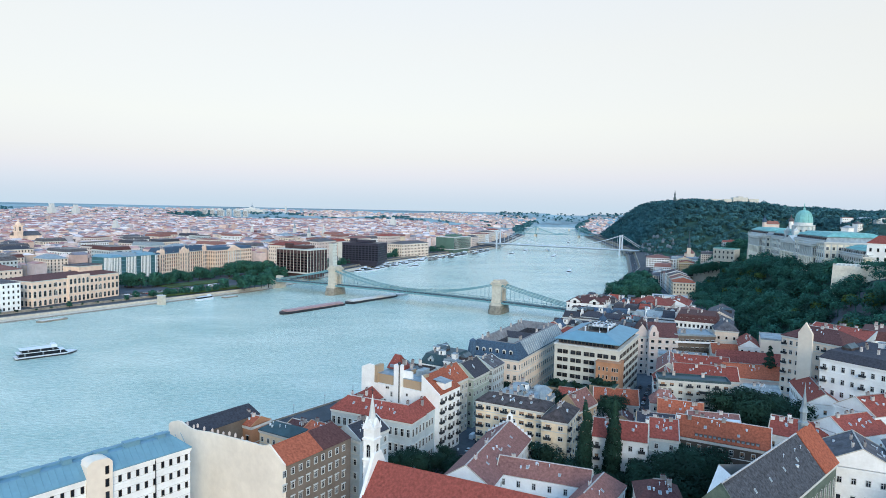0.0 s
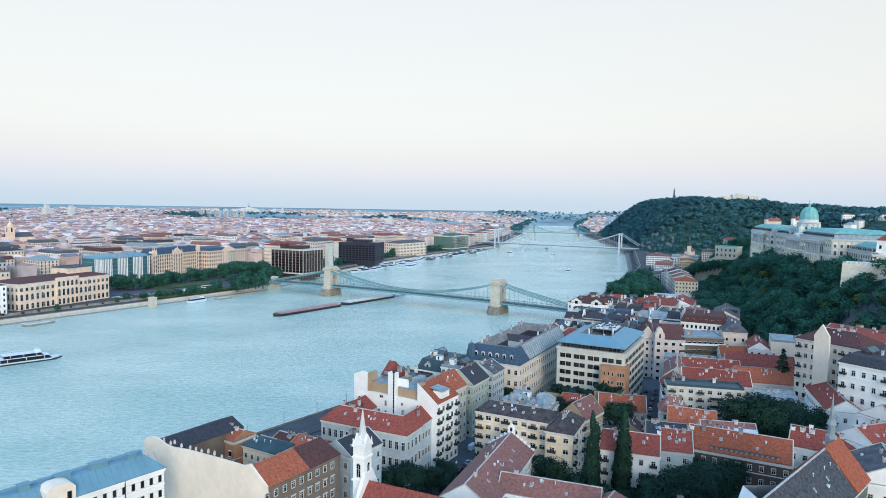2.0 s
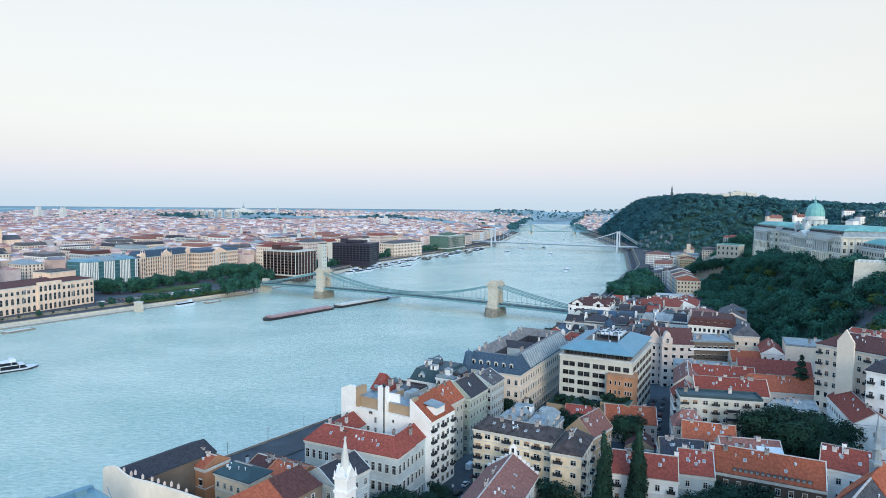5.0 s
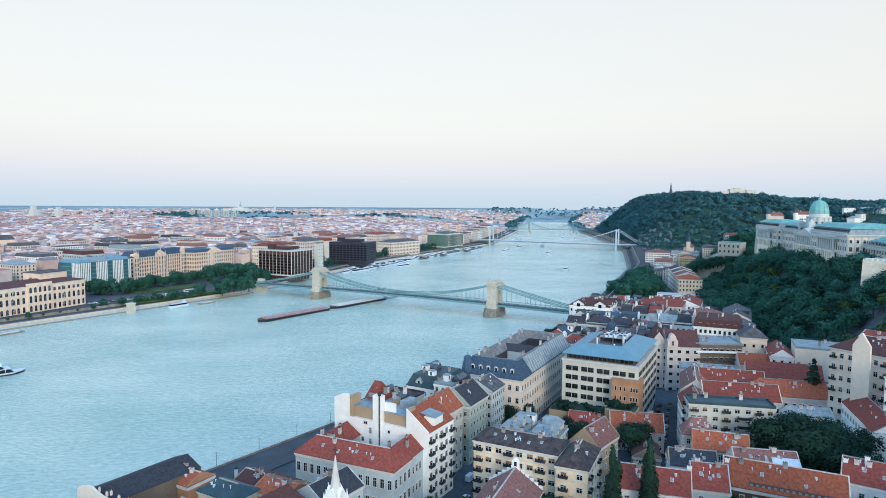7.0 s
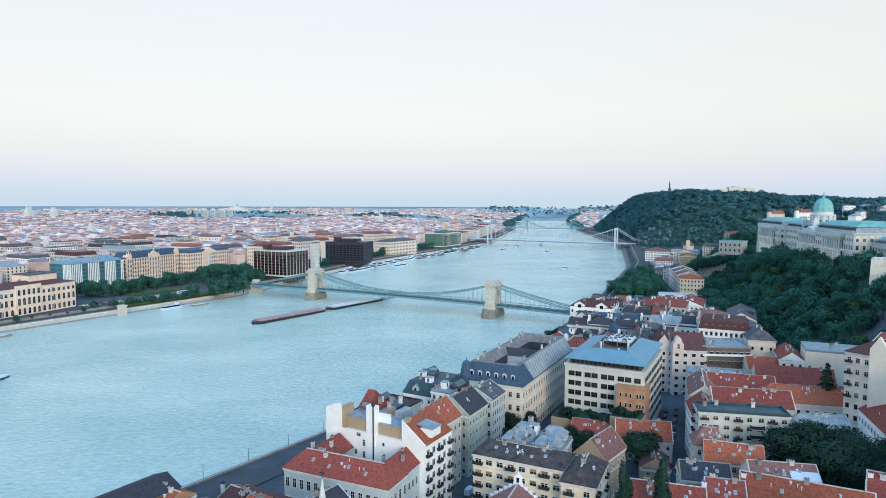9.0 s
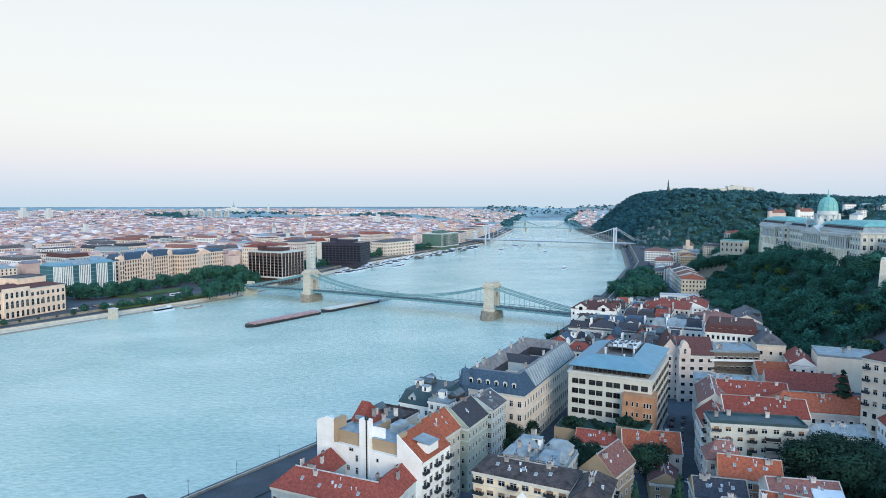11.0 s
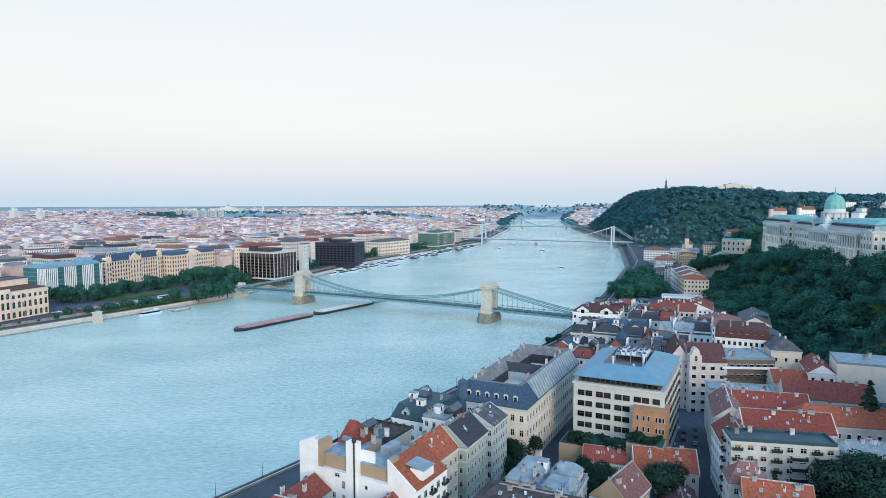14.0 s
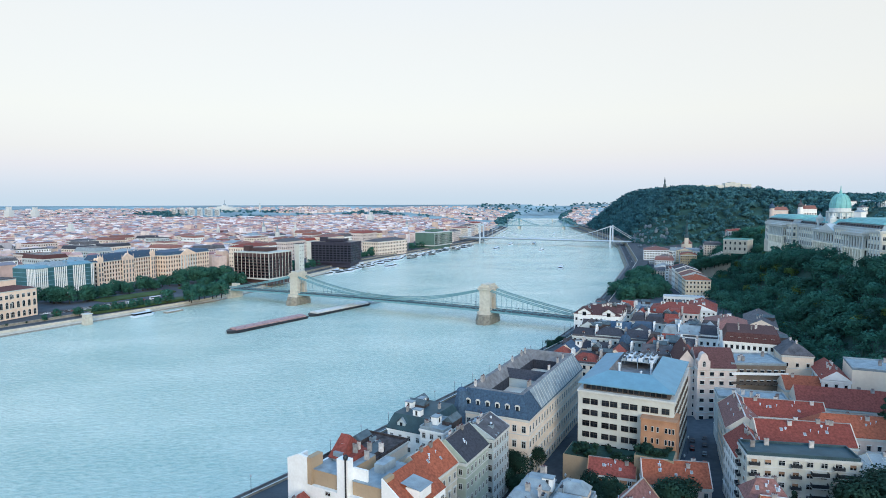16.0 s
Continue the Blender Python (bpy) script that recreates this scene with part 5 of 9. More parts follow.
house("street_house", "worn stone street house with orange tiled roof", 2.2, 270.0, 13, 16, -31, STREET, 37.5, "stone", "gable_y", 6.2, "r_orange", 5, ("right", "front"), 2.6, 1.1, 1.7, "hood", 2, 2)
house("street_house", "grey-green street house with dark slate roof", 12.6, 286.0, 14, 17, -29, STREET, 36.5, "greygreen", "gable_y", 6.0, "r_dark", 5, ("right", "front"), 2.6, 1.1, 1.7, "plain", 3)
top_ = house("street_house", "pale modern street house with slate and planted roof", 22.0, 303.0, 14, 14, -28, STREET, 36.5, "grey", "gable_y", 4.0, "r_tar", 6, ("right", "front"), 2.0, 1.2, 1.9, "strip", 2)
clutter(top_, 14, 14, 25, 6, 52, "r_zinc")
top_ = house("riverside_house", "riverside house with green-grey sheet roof", 2.0, 318.0, 18, 22, -30, STREET, 34, "white", "mansard", 5.0, "r_dkgreen", 5, ("front", "left"), 3, chimneys=2)
clutter(top_, 18, 22, 26, 8, 42, "r_zinc")
top_ = house("riverside_house", "riverside house with dark felt roof and stacks", -17.0, 290.0, 16, 26, -30, STREET, 35, "cream", "flat", 1.0, "r_felt", 5, ("front", "left"), 3, chimneys=3, joined=True)
clutter(top_, 16, 26, 22.6, 12, 46, "r_zinc")
top_ = house("rear_house", "white roof-top flats behind the street houses", 7.5, 301.0, 9, 12, -30, STREET, 39, "white", "flat", 1.0, "r_zinc", 7, ("front", "right"), 2.6, chimneys=3, low=31)
clutter(top_, 9, 12, 26.6, 7, 45, "r_zinc")


def mansard_palace():
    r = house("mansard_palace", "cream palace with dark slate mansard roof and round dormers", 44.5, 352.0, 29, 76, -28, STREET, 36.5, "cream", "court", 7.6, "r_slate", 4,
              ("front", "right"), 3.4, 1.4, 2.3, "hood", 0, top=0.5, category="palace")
    h, rh = 23.5, 7.6
    big = Matrix.Diagonal((1.05, 1.2, 1.1, 1))
    for k in range(6):
        placed("dormer", dormer_mesh("round"), r, pose(-9.6 + k * 3.9, -38 + .9, h + 1.7) @ big)
    bm = bmesh.new()   # standing-seam metal on the street slope
    X, i, g = 14.95, rh * .5, .1
    poly(bm, [(X + g, -25, h + .4), (X + g, 37, h + .4), (X - i + g, 34, h + rh + g), (X - i + g, -28, h + rh + g)], [(0, 1, 2, 3)])
    part("metal_slope", bm, "r_zinc", r, "pale standing-seam metal slope")
    seam = shared(("seam",), lambda q: beam(q, (X + .16, 0, h + .4), (X - i + .16, 0, h + rh + .16), .12), ("trim",))
    for k in range(20):
        placed("seam", seam, r, pose(0, -24 + k * 3, 0))
    bm = bmesh.new()   # cross wing between the courts
    box(bm, -9, 9, -2, 5, h - 8, h + 3.6)
    part("cross_wing", bm, "grey", r)
    bm = roof_bmesh("gable_x", 18, 7, 3.2)
    bmesh.ops.translate(bm, verts=bm.verts, vec=(0, 1.5, h + 3.6))
    part("cross_roof", bm, "r_dark", r)
    bm = bmesh.new()   # corner turret
    lathe(bm, [(2.8, 0), (2.8, h + .5), (3.1, h + .6), (3.1, h + 1.2), (2.5, h + 4), (1.9, h + 6.6), (2.1, h + 6.8), (1.4, h + 7.6), (.15, h + 8.2), (.08, h + 9.6)], 8, -12.6, -36.6)
    part("turret", bm, "r_slate", r)
    rg = random.Random(5)
    for k in range(12):
        s = rg.choice((-1, 1))
        placed("chimney", chimney_mesh(), r, pose(s * 9.4, rg.uniform(-32, 32), h + rh + .6, 0, 0, 90))


mansard_palace()


def office_block():
    """Cream office block, windows in pairs, set-back top storey under a blue sheet roof round a plant well."""
    r = thing("office_block", 87.1, 337.9, STREET, -28, "cream office block with blue sheet-metal hip roof", "office block")
    w, d, h = 34.3, 50.0, 30.0
    bm = bmesh.new()
    box(bm, -w / 2, w / 2, -d / 2, d / 2, -3, h)
    part("wall", bm, "pale", r)
    bm = bmesh.new()
    box(bm, -w / 2 - .4, w / 2 + .4, -d / 2 - .4, d / 2 + .4, h, h + .7)
    part("ledge", bm, "trim", r)
    bm = bmesh.new()
    box(bm, -w / 2 + 1.6, w / 2 - 1.6, -d / 2 + 1.6, d / 2 - 1.6, h + .7, h + 3.4)
    part("top_storey", bm, "dark_frame", r)
    bm = bmesh.new()
    X, Y, z, q, t = w / 2 + .2, d / 2 + .2, h + 3.4, 9.5, 3.6
    out = [(-X, -Y), (X, -Y), (X, Y), (-X, Y)]
    poly(bm, [(x, y, z - .35) for x, y in out] + [(x, y, z) for x, y in out] + [(x - math.copysign(q, x), y - math.copysign(q, y), z + t) for x, y in out]
         + [(x - math.copysign(q + .6, x), y - math.copysign(q + .6, y), z + .6) for x, y in out],
         [(3, 2, 1, 0)] + [(k, (k + 1) % 4, (k + 1) % 4 + 4, k + 4) for k in range(4)] + [(k + 4, (k + 1) % 4 + 4, (k + 1) % 4 + 8, k + 8) for k in range(4)]
         + [(k + 8, (k + 1) % 4 + 8, (k + 1) % 4 + 12, k + 12) for k in range(4)] + [(12, 13, 14, 15)])
    # well sides and floor take a darker grey that stands for deep shade
    bm.faces.ensure_lookup_table()
    for f in list(bm.faces)[-5:]:
        f.material_index = 1
    part("roof", bm, ["r_blue", "r_walk"], r)
    bm = bmesh.new()   # raised steel platform over the back of the well
    box(bm, -6.6, 6.6, 1.5, 15.0, z + 3.3, z + 3.6)
    for x in (-6.4, 0, 6.4):
        for y in (1.7, 8.2, 14.8):
            box(bm, x - .15, x + .15, y - .15, y + .15, z + .6, z + 3.3)
    part("plant_platform", bm, "r_zinc", r, "grey steel platform over the roof well")
    rng = random.Random(4)
    for k in range(18):
        x, y = -5.4 + (k % 6) * 2.15, 3.2 + (k // 6) * 4.4 + rng.uniform(-.4, .4)
        q = rng.uniform(.8, 1.7)
        bm = bmesh.new()
        box(bm, x - .85, x + .85, y - 1.4, y + 1.4, z + 3.6, z + 3.6 + q)
        tube(bm, x, y - .6, z + 3.6 + q, z + 3.85 + q, .55, n=8, mi=1)
        tube(bm, x, y + .7, z + 3.6 + q, z + 3.85 + q, .55, n=8, mi=1)
        part("roof_plant", bm, ["boat_white" if k % 4 else "r_zinc", "dark_iron"], r, "white ventilation unit on the roof platform")
    for x, y, q, e in ((-5.2, -8.5, .45, 4.6), (3.6, -12.0, .35, 3.2), (6.2, -4.0, .5, 5.2)):
        bm = bmesh.new()
        tube(bm, x, y, z + .6, z + e, q, n=10)
        tube(bm, x, y, z + e, z + e + .35, q * 1.35, n=10)
        part("flue", bm, "boat_white", r, "white ventilation flue")
    wm = window_mesh(2.5, 2.0, "bars")
    for s, n in (("front", 9), ("right", 12)):
        sx, sy, turn = SIDES[s]
        length = w if sx == 0 else d
        for row in range(1 if s == "front" else 0, 6):
            for i in range(n):
                u = (i + .5) * (length - 2) / n - (length - 2) / 2 + (-.28 if i % 2 else .28) * (1 if i < n - 1 else 0)
                placed("window", wm, r, pose(sx * w / 2, sy * d / 2, 4.4 + row * 4.25 - (0 if row else .4), 0, 0, turn) @ pose(u, 0, 0))
        m2 = window_mesh(1.6, 1.7, "pane")
        for i in range(int(length / 2.2)):
            u = (i + .5) * (length - 5) / int(length / 2.2) - (length - 5) / 2
            placed("window", m2, r, pose(sx * (w / 2 - 1.6), sy * (d / 2 - 1.6), h + 1.1, 0, 0, turn) @ pose(u, 0, 0))
    bm = bmesh.new()   # brick annexe
    box(bm, 6.6, w / 2 + 1.4, -d / 2 - 4.5, -d / 2 + 6, 3, 24.4)
    box(bm, 6.3, w / 2 + 1.7, -d / 2 - 4.8, -d / 2 + 6, 24.4, 24.8)
    part("annexe", bm, "brick", r, "orange brick annexe with narrow windows")
    for row in range(2):
        for x in (8.4, 10.6, 12.4, 15.2, 16.4, 17.6):
            placed("window", window_mesh(.7, 1.8, "strip"), r, pose(x, -d / 2 - 4.5, 16.2 + row * 4.2))
    bm = bmesh.new()   # garden terrace
    box(bm, -w / 2 - 2, 6.0, -d / 2 - 13, -d / 2, 0, 10.0)
    box(bm, 6.0, w / 2 + 1.8, -d / 2 - 13.5, -d / 2 - 4.5, 0, 14.4)
    part("terrace", bm, "tan", r)
    bm = bmesh.new()
    box(bm, -w / 2 - 1.6, 5.6, -d / 2 - 12.6, -d / 2 - .1, 10.0, 10.3)
    box(bm, 6.4, w / 2 + 1.4, -d / 2 - 13.1, -d / 2 - 4.6, 14.4, 14.7)
    part("roof_lawn", bm, "grass", r)
    rng = random.Random(9)
    for k in range(44):
        x, y = rng.uniform(-w / 2 - 1, w / 2), rng.uniform(-d / 2 - 12.4, -d / 2 - (1.5 if k % 2 else 9))
        q = r.matrix_basis @ Vector((x, y, 0))
        plant(BUSH, q.x, q.y, rng.uniform(.5, .9), STREET + (10.1 if x < 6 else 14.5))


office_block()


def yellow_flats():
    r = house("apartment_house", "pale yellow apartment house with brown felt roof and balconies", 29.5, 235.6, 28, 13, -27, STREET, 38.5, "yellow", "hip", 2.6, "r_felt", 7,
              ("front", "left", "right"), 3.3, 1.9, 1.5, "mix", 5, skylights=5, balconies=3)
    for k in range(7):
        placed("antenna", antenna_mesh(), r, pose(-11 + k * 3.6, (k % 3) * 1.6 - 1.5, 27.2, 0, 0, k * 37))


yellow_flats()
house("apartment_house", "pale yellow rear wing with dark patched felt roof", 45.8, 224.8, 9.6, 18, -25, STREET, 37.5, "yellow", "hip", 3.4, "r_felt", 6, ("front", "right"), 3.4, 1.6, 1.5, "mix", 3, balconies=3, low=25)


def ornate_house():
    """Corner house crowned with small zinc roofs, turrets and chimney stacks."""
    r = house("ornate_house", "ornate corner house with blue zinc roofs and turrets", 36.5, 255.0, 20, 17, -27, STREET, 34.5, "cream", "flat", 1.0, "r_zinc", 6, ("front", "right", "left"), 3, chimneys=0, low=30)
    h = 21.5
    for x, y, w, d, q in ((-6, -5, 7, 6, 1.6), (5.5, -4.5, 8, 7, 1.2), (-5, 4, 8, 7, 1.8), (5, 4.5, 8, 6, 2.2)):
        bm = bmesh.new()
        box(bm, x - w / 2, x + w / 2, y - d / 2, y + d / 2, h, h + 2.2)
        part("attic", bm, "cream", r)
        bm = roof_bmesh("mansard", w, d, q, .3, 1.0)
        bmesh.ops.translate(bm, verts=bm.verts, vec=(x, y, h + 2.4))
        part("roof", bm, "r_zinc", r)
    for x, y, q in ((9, -7.5, 1.8),):
        bm = bmesh.new()
        lathe(bm, [(q, 0), (q, h + 2.6), (q + .3, h + 2.8), (q * .9, h + 3.8), (q * .45, h + 4.8), (.12, h + 6.0)], 8, x, y)
        part("turret", bm, "r_zinc", r, "zinc-capped corner turret")
    clutter(r, 20, 17, h + 2.6, 10, 6, "r_zinc")
    bm = bmesh.new()
    lathe(bm, [(3.6, h), (3.6, h + 1.4), (3.3, h + 2.2), (2.2, h + 3.0), (.3, h + 3.5)], 14, 7, -10.5)
    part("bay_dome", bm, "r_zinc", r, "low pale metal dome over a bay")
    rg = random.Random(8)
    for k in range(4):
        placed("chimney", chimney_mesh(), r, pose(rg.uniform(-8, 8), rg.uniform(-6, 7), h + 4.6, 0, 0, rg.choice((0, 90))))


ornate_house()
house("old_house", "old house with pale worn roof and bare gable", 58.0, 254.0, 11, 16, -40, STREET, 32, "tan", "gable_y", 6, "r_pink", 4, ("right",), 3, chimneys=2)
house("low_house", "low house with orange tiled roof and skylights", 86.3, 296.0, 21.5, 13, -12, STREET, 21.5, "pink", "gable_x", 6.0, "r_orange", 2, ("front",), 3, chimneys=3, skylights=3)
house("low_house", "low house with worn red roof beside the garden", 68.0, 305.0, 16, 10, -20, STREET, 20.5, "brick", "gable_x", 4.0, "r_red", 2, ("front",), 3, chimneys=2, skylights=2)
house("low_house", "small shed house with brown roof", 83.0, 273.0, 10, 14, -14, STREET, 20, "tan", "gable_y", 3.5, "r_brown", 2, ("front",), 3, chimneys=1)

# the block beyond the curved street
flats = house("apartment_house", "pale apartment house with long balconies", 116.0, 276.0, 31, 10, -12, STREET + 1, 38.5, "pale", "flat", 1, "r_dkgreen", 7, ("front", "right", "left"), 3.6, 1.7, 1.5, "mix", 3, balconies=3)
for k in range(2):   # stacked deep balconies
    for row in range(6):
        placed("balcony", balcony_mesh(4.6), flats, pose(4.5 + k * 7, -5.05, 2.2 + row * 3.45) @ Matrix.Diagonal((1, 1.5, 1.2, 1)))
house("street_house", "white street house with red roof", 110.0, 292.0, 12, 20, -14, STREET, 33, "white", "gable_y", 5, "r_red", 5, ("left", "front"), 3, chimneys=4)
house("street_house", "cream street house with dark red roof", 131.0, 299.0, 30, 14, -14, STREET + 1, 34, "cream", "gable_x", 5.5, "r_red", 4, ("front", "left"), 3, chimneys=5, skylights=3, joined=True)
house("street_house", "cream street house with faded roof", 121.5, 322.0, 12, 30, -20, STREET, 33, "cream", "gable_y", 5, "r_pink", 5, ("left", "front"), 3, chimneys=4, skylights=3)
house("courtyard_house", "courtyard house with red roof", 140.0, 326.0, 28, 12, -16, STREET + 2, 33, "white", "gable_x", 5, "r_red", 4, ("front",), 3, chimneys=5, skylights=2, joined=True)
house("flat_house", "grey flat-roofed house with zinc roof lights", 137.0, 344.0, 26, 12, -18, STREET + 1, 34, "grey", "flat", 1, "r_zinc", 4, ("front",), 3, chimneys=6, joined=True)
house("long_house", "long house with orange tiled roof", 162.0, 305.0, 46, 14, -15, STREET + 4, 33.0, "pink", "hip", 5.6, "r_orange", 3, ("front",), 3, chimneys=3, joined=True)
house("long_house", "long house with brick-red roof", 175.0, 345.0, 34, 16, -20, STREET + 4, 30, "cream", "gable_x", 6.5, "r_red", 3, ("front",), 3, chimneys=2, joined=True)
house("gabled_house", "tall pinkish house with a pointed gable and brown roof", 128.6, 392.0, 10, 30, -17, STREET, 37.5, "pink", "gable_y", 7.6, "r_brown", 6, ("front", "left"), 2.8, 1.2, 1.7, "plain", 3)
gc = house("gabled_house", "tall pinkish corner house with brown tiled roof", 136.3, 379.2, 17.0, 18, -8, STREET, 38.5, "pink", "gable_x", 7.6, "r_brown", 6, ("front", "right"), 3.2, 1.8, 1.6, "plain", 3)
bm = bmesh.new()   # narrow shaped gable at the corner
h = 38.5 - STREET
prof = [(-2.7, h - 1), (2.7, h - 1), (2.7, h + 3.2), (1.9, h + 3.8), (1.5, h + 5.6), (.7, h + 6.6), (0, h + 6.9), (-.7, h + 6.6), (-1.5, h + 5.6), (-1.9, h + 3.8), (-2.7, h + 3.2)]
lo, hi = [[bm.verts.new((x - 5.8, y, z)) for x, z in prof] for y in (-9.5, -5.5)]
bm.faces.new(lo), bm.faces.new(hi[::-1])
for k in range(len(prof)):
    bm.faces.new((lo[k], hi[k], hi[(k + 1) % len(prof)], lo[(k + 1) % len(prof)]))
part("corner_gable", bm, "pink", gc)
placed("window", window_mesh(1.2, 1.9, "arch"), gc, pose(-5.8, -9.5, h + .6))
bh = house("balcony_house", "brown balcony house with flat sheet roof", 155.0, 379.5, 24, 20, -6, STREET + 2, 40, "brown", "flat", 1, "r_zinc", 5, ("front",), 2.6, 1.6, 1.7, "blind", 5, balconies=2)
for k in range(5):   # long galleries across the front
    bm = bmesh.new()
    box(bm, -12.4, 12.4, -11.6, -9.9, 3.4 + k * 4.3, 3.6 + k * 4.3)
    box(bm, -12.4, 12.4, -11.6, -11.5, 3.6 + k * 4.3, 4.6 + k * 4.3)
    part("gallery", bm, "dark_frame" if k < 4 else "white", bh)
house("apartment_house", "cream apartment house with dark hip roof", 180.0, 388.0, 13.5, 20, -17, STREET + 4, 42, "cream", "hip", 5, "r_tar", 4, ("front", "left"), 4, chimneys=2)
house("low_house", "low house with orange-red roof by the steps", 171.0, 362.0, 20, 12, -12, STREET + 5, 32, "cream", "gable_x", 5, "r_orange", 2, ("front",), 3, chimneys=2)
house("hotel", "white hotel with rows of arched windows", 172.0, 412.0, 26, 28, -25, STREET + 3, 43.5, "white", "mansard", 4.2, "r_brown", 6, ("front", "right"), 2.4, 1.3, 1.9, "plain", 5, dormers=6, category="hotel")
house("terraced_house", "blue-white terraced house with red roof", 184.5, 366.0, 11, 26, -22, 20, 37, "white", "gable_y", 4, "r_red", 4, ("left", "front"), 2.8, chimneys=6)
house("flat_house", "house with broad pale pink party wall", 200.5, 356.0, 25, 20, -24, 22, 42.5, "party", "flat", 1, "r_zinc", 4, ("right",), 3, chimneys=2, cornice=False, courses=False)


# riverside blocks between the palace and the bridge
for k, (x, y, w, d, ze, wall, rk, rm, lab) in enumerate((
        (92, 424, 38, 40, 32, "cream", "mansard", "r_red", "riverside block with red and dark roofs"), (132, 418, 26, 34, 36, "brown", "mansard", "r_tar", "dark block with cluttered felt roof"),
        (118, 470, 44, 36, 34, "grey", "mansard", "r_dark", "grey block with dark slate mansard"), (160, 458, 30, 34, 37, "white", "mansard", "r_zinc", "pale block with zinc roof"),
        (200, 446, 22, 40, 34, "cream", "gable_y", "r_tar", "row house with grey felt roof"), (122, 516, 30, 30, 39, "white", "hip", "r_brown", "white villa-like block with brown hip roofs"),
        (160, 512, 30, 40, 35, "grey", "mansard", "r_dark", "grey palace block with dark roof"), (200, 498, 26, 40, 33, "white", "hip", "r_pink", "pale block with faded red roof"),
        (142, 556, 30, 26, 33, "cream", "mansard", "r_tar", "cream block near the bridge"), (188, 552, 34, 34, 34, "pink", "hip", "r_red", "pinkish block with red hip roof"),
        (236, 522, 20, 50, 30, "cream", "gable_y", "r_tar", "row house beside the hill road"), (222, 586, 24, 40, 29, "white", "gable_y", "r_red", "row house with red roof"),
        (176, 600, 24, 26, 28, "white", "flat", "r_zinc", "low block with pale flat roof"))):
    blk = house("town_block", lab, x, y, w, d, -26, STREET, ze, wall, "flat" if rk == "mansard" else rk, 1 if rk == "mansard" else 5, "r_tar" if rk == "mansard" else rm, 5, ("front", "left", "right"), 3.2, 1.3, 1.8,
                "hood" if k % 3 == 0 else "plain", 5, category="house", group="riverside town blocks")
    if rk == "mansard":
        h = ze - STREET
        alt = ("r_red", "r_dark", "r_felt", "r_slate")
        rg = random.Random(70 + k)
        cells = [(i, j) for i in (-1, 0, 1) for j in (-1, 0, 1) if (i, j) != (0, 0)]
        for j, (i, v) in enumerate(cells):
            ww, dd = w * (.30, .38)[i == 0] - .1, d * (.32, .34)[v == 0] - .1
            lift, kind_ = rg.uniform(.2, 1.8), rg.choice(("gable_x", "gable_x", "hip", "mansard") if v else ("gable_y", "gable_y", "hip"))
            bm = roof_bmesh(kind_, ww, dd, rg.uniform(3.0, 4.8), over=.15, gable=1)
            bmesh.ops.translate(bm, verts=bm.verts, vec=(0, 0, lift))
            bmesh.ops.translate(bm, verts=bm.verts, vec=(i * w * .345, v * d * .335, h + .1))
            part("wing_roof", bm, [rm if j % 3 == 0 else alt[rg.randrange(4)], wall], blk)
            bm = bmesh.new()
            box(bm, i * w * .345 - ww / 2, i * w * .345 + ww / 2, v * d * .335 - dd / 2, v * d * .335 + dd / 2, h - .4, h + lift)
            part("attic_wall", bm, wall, blk)
            if rg.random() < .6:   # fire wall with a chimney bank
                bm = bmesh.new()
                x, y = i * w * .345 + ww * .5, v * d * .335
                box(bm, x - .2, x + .2, y - dd * .42, y + dd * .42, h - .2, h + rg.uniform(3.2, 5.2))
                box(bm, x - .5, x + .5, y - 1.6, y + 1.6, h + 2, h + rg.uniform(5.4, 6.6))
                part("fire_wall", bm, rg.choice(("stack", "stack", "white")), blk)
        for j in range(5):
            placed("dormer", dormer_mesh("gable"), blk, pose(-w * .36 + j * w * .18, -d / 2 + 1.6, h + .6))
            placed("dormer", dormer_mesh("gable"), blk, pose(w / 2 - 1.6, -d * .3 + j * d * .15, h + .6, 0, 0, 90))
    if k == 5:   # the villa by the bridge has broad cross gables
        for side, u in (("front", -8), ("front", 8), ("right", -7), ("right", 7)):
            sx, sy, turn = SIDES[side]
            placed("roof_gable", roof_gable_mesh("r_brown", "white"), blk, pose(sx * w / 2, sy * d / 2, ze - STREET - 1.2, 0, 0, turn) @ pose(u, -.2, 0) @ Matrix.Diagonal((2.4, 2.0, 1.6, 1)))
    clutter(blk, w * .8, d * .8, ze - STREET + (3.4 if rk == "mansard" else 3), 17 if rk == "mansard" else 9, 40 + k, rm)

for x, y, z0, z1, q, m1, m2, lab in ((157.6, 520, 24, 37.5, 2.6, "white", "trim", "white corner turret with a pale cupola"), (115.2, 440, 28, 41, 3.4, "grey", "r_slate", "blue slate dome on a street corner")):
    r = thing("corner_turret", x, y, z0, 0, lab, "turret")
    bm = bmesh.new()
    tube(bm, 0, 0, -12, (z1 - z0) * .5, q, q, 8)
    part("drum", bm, m1, r)
    bm = bmesh.new()
    e, t = (z1 - z0) * .5, z1 - z0
    lathe(bm, [(q + .4, e - .2), (q + .4, e + .3), (q * .95, e + t * .12), (q * .7, e + t * .27), (q * .25, e + t * .36), (q * .2, e + t * .44), (.08, t)], 12)
    part("cupola", bm, m2, r)

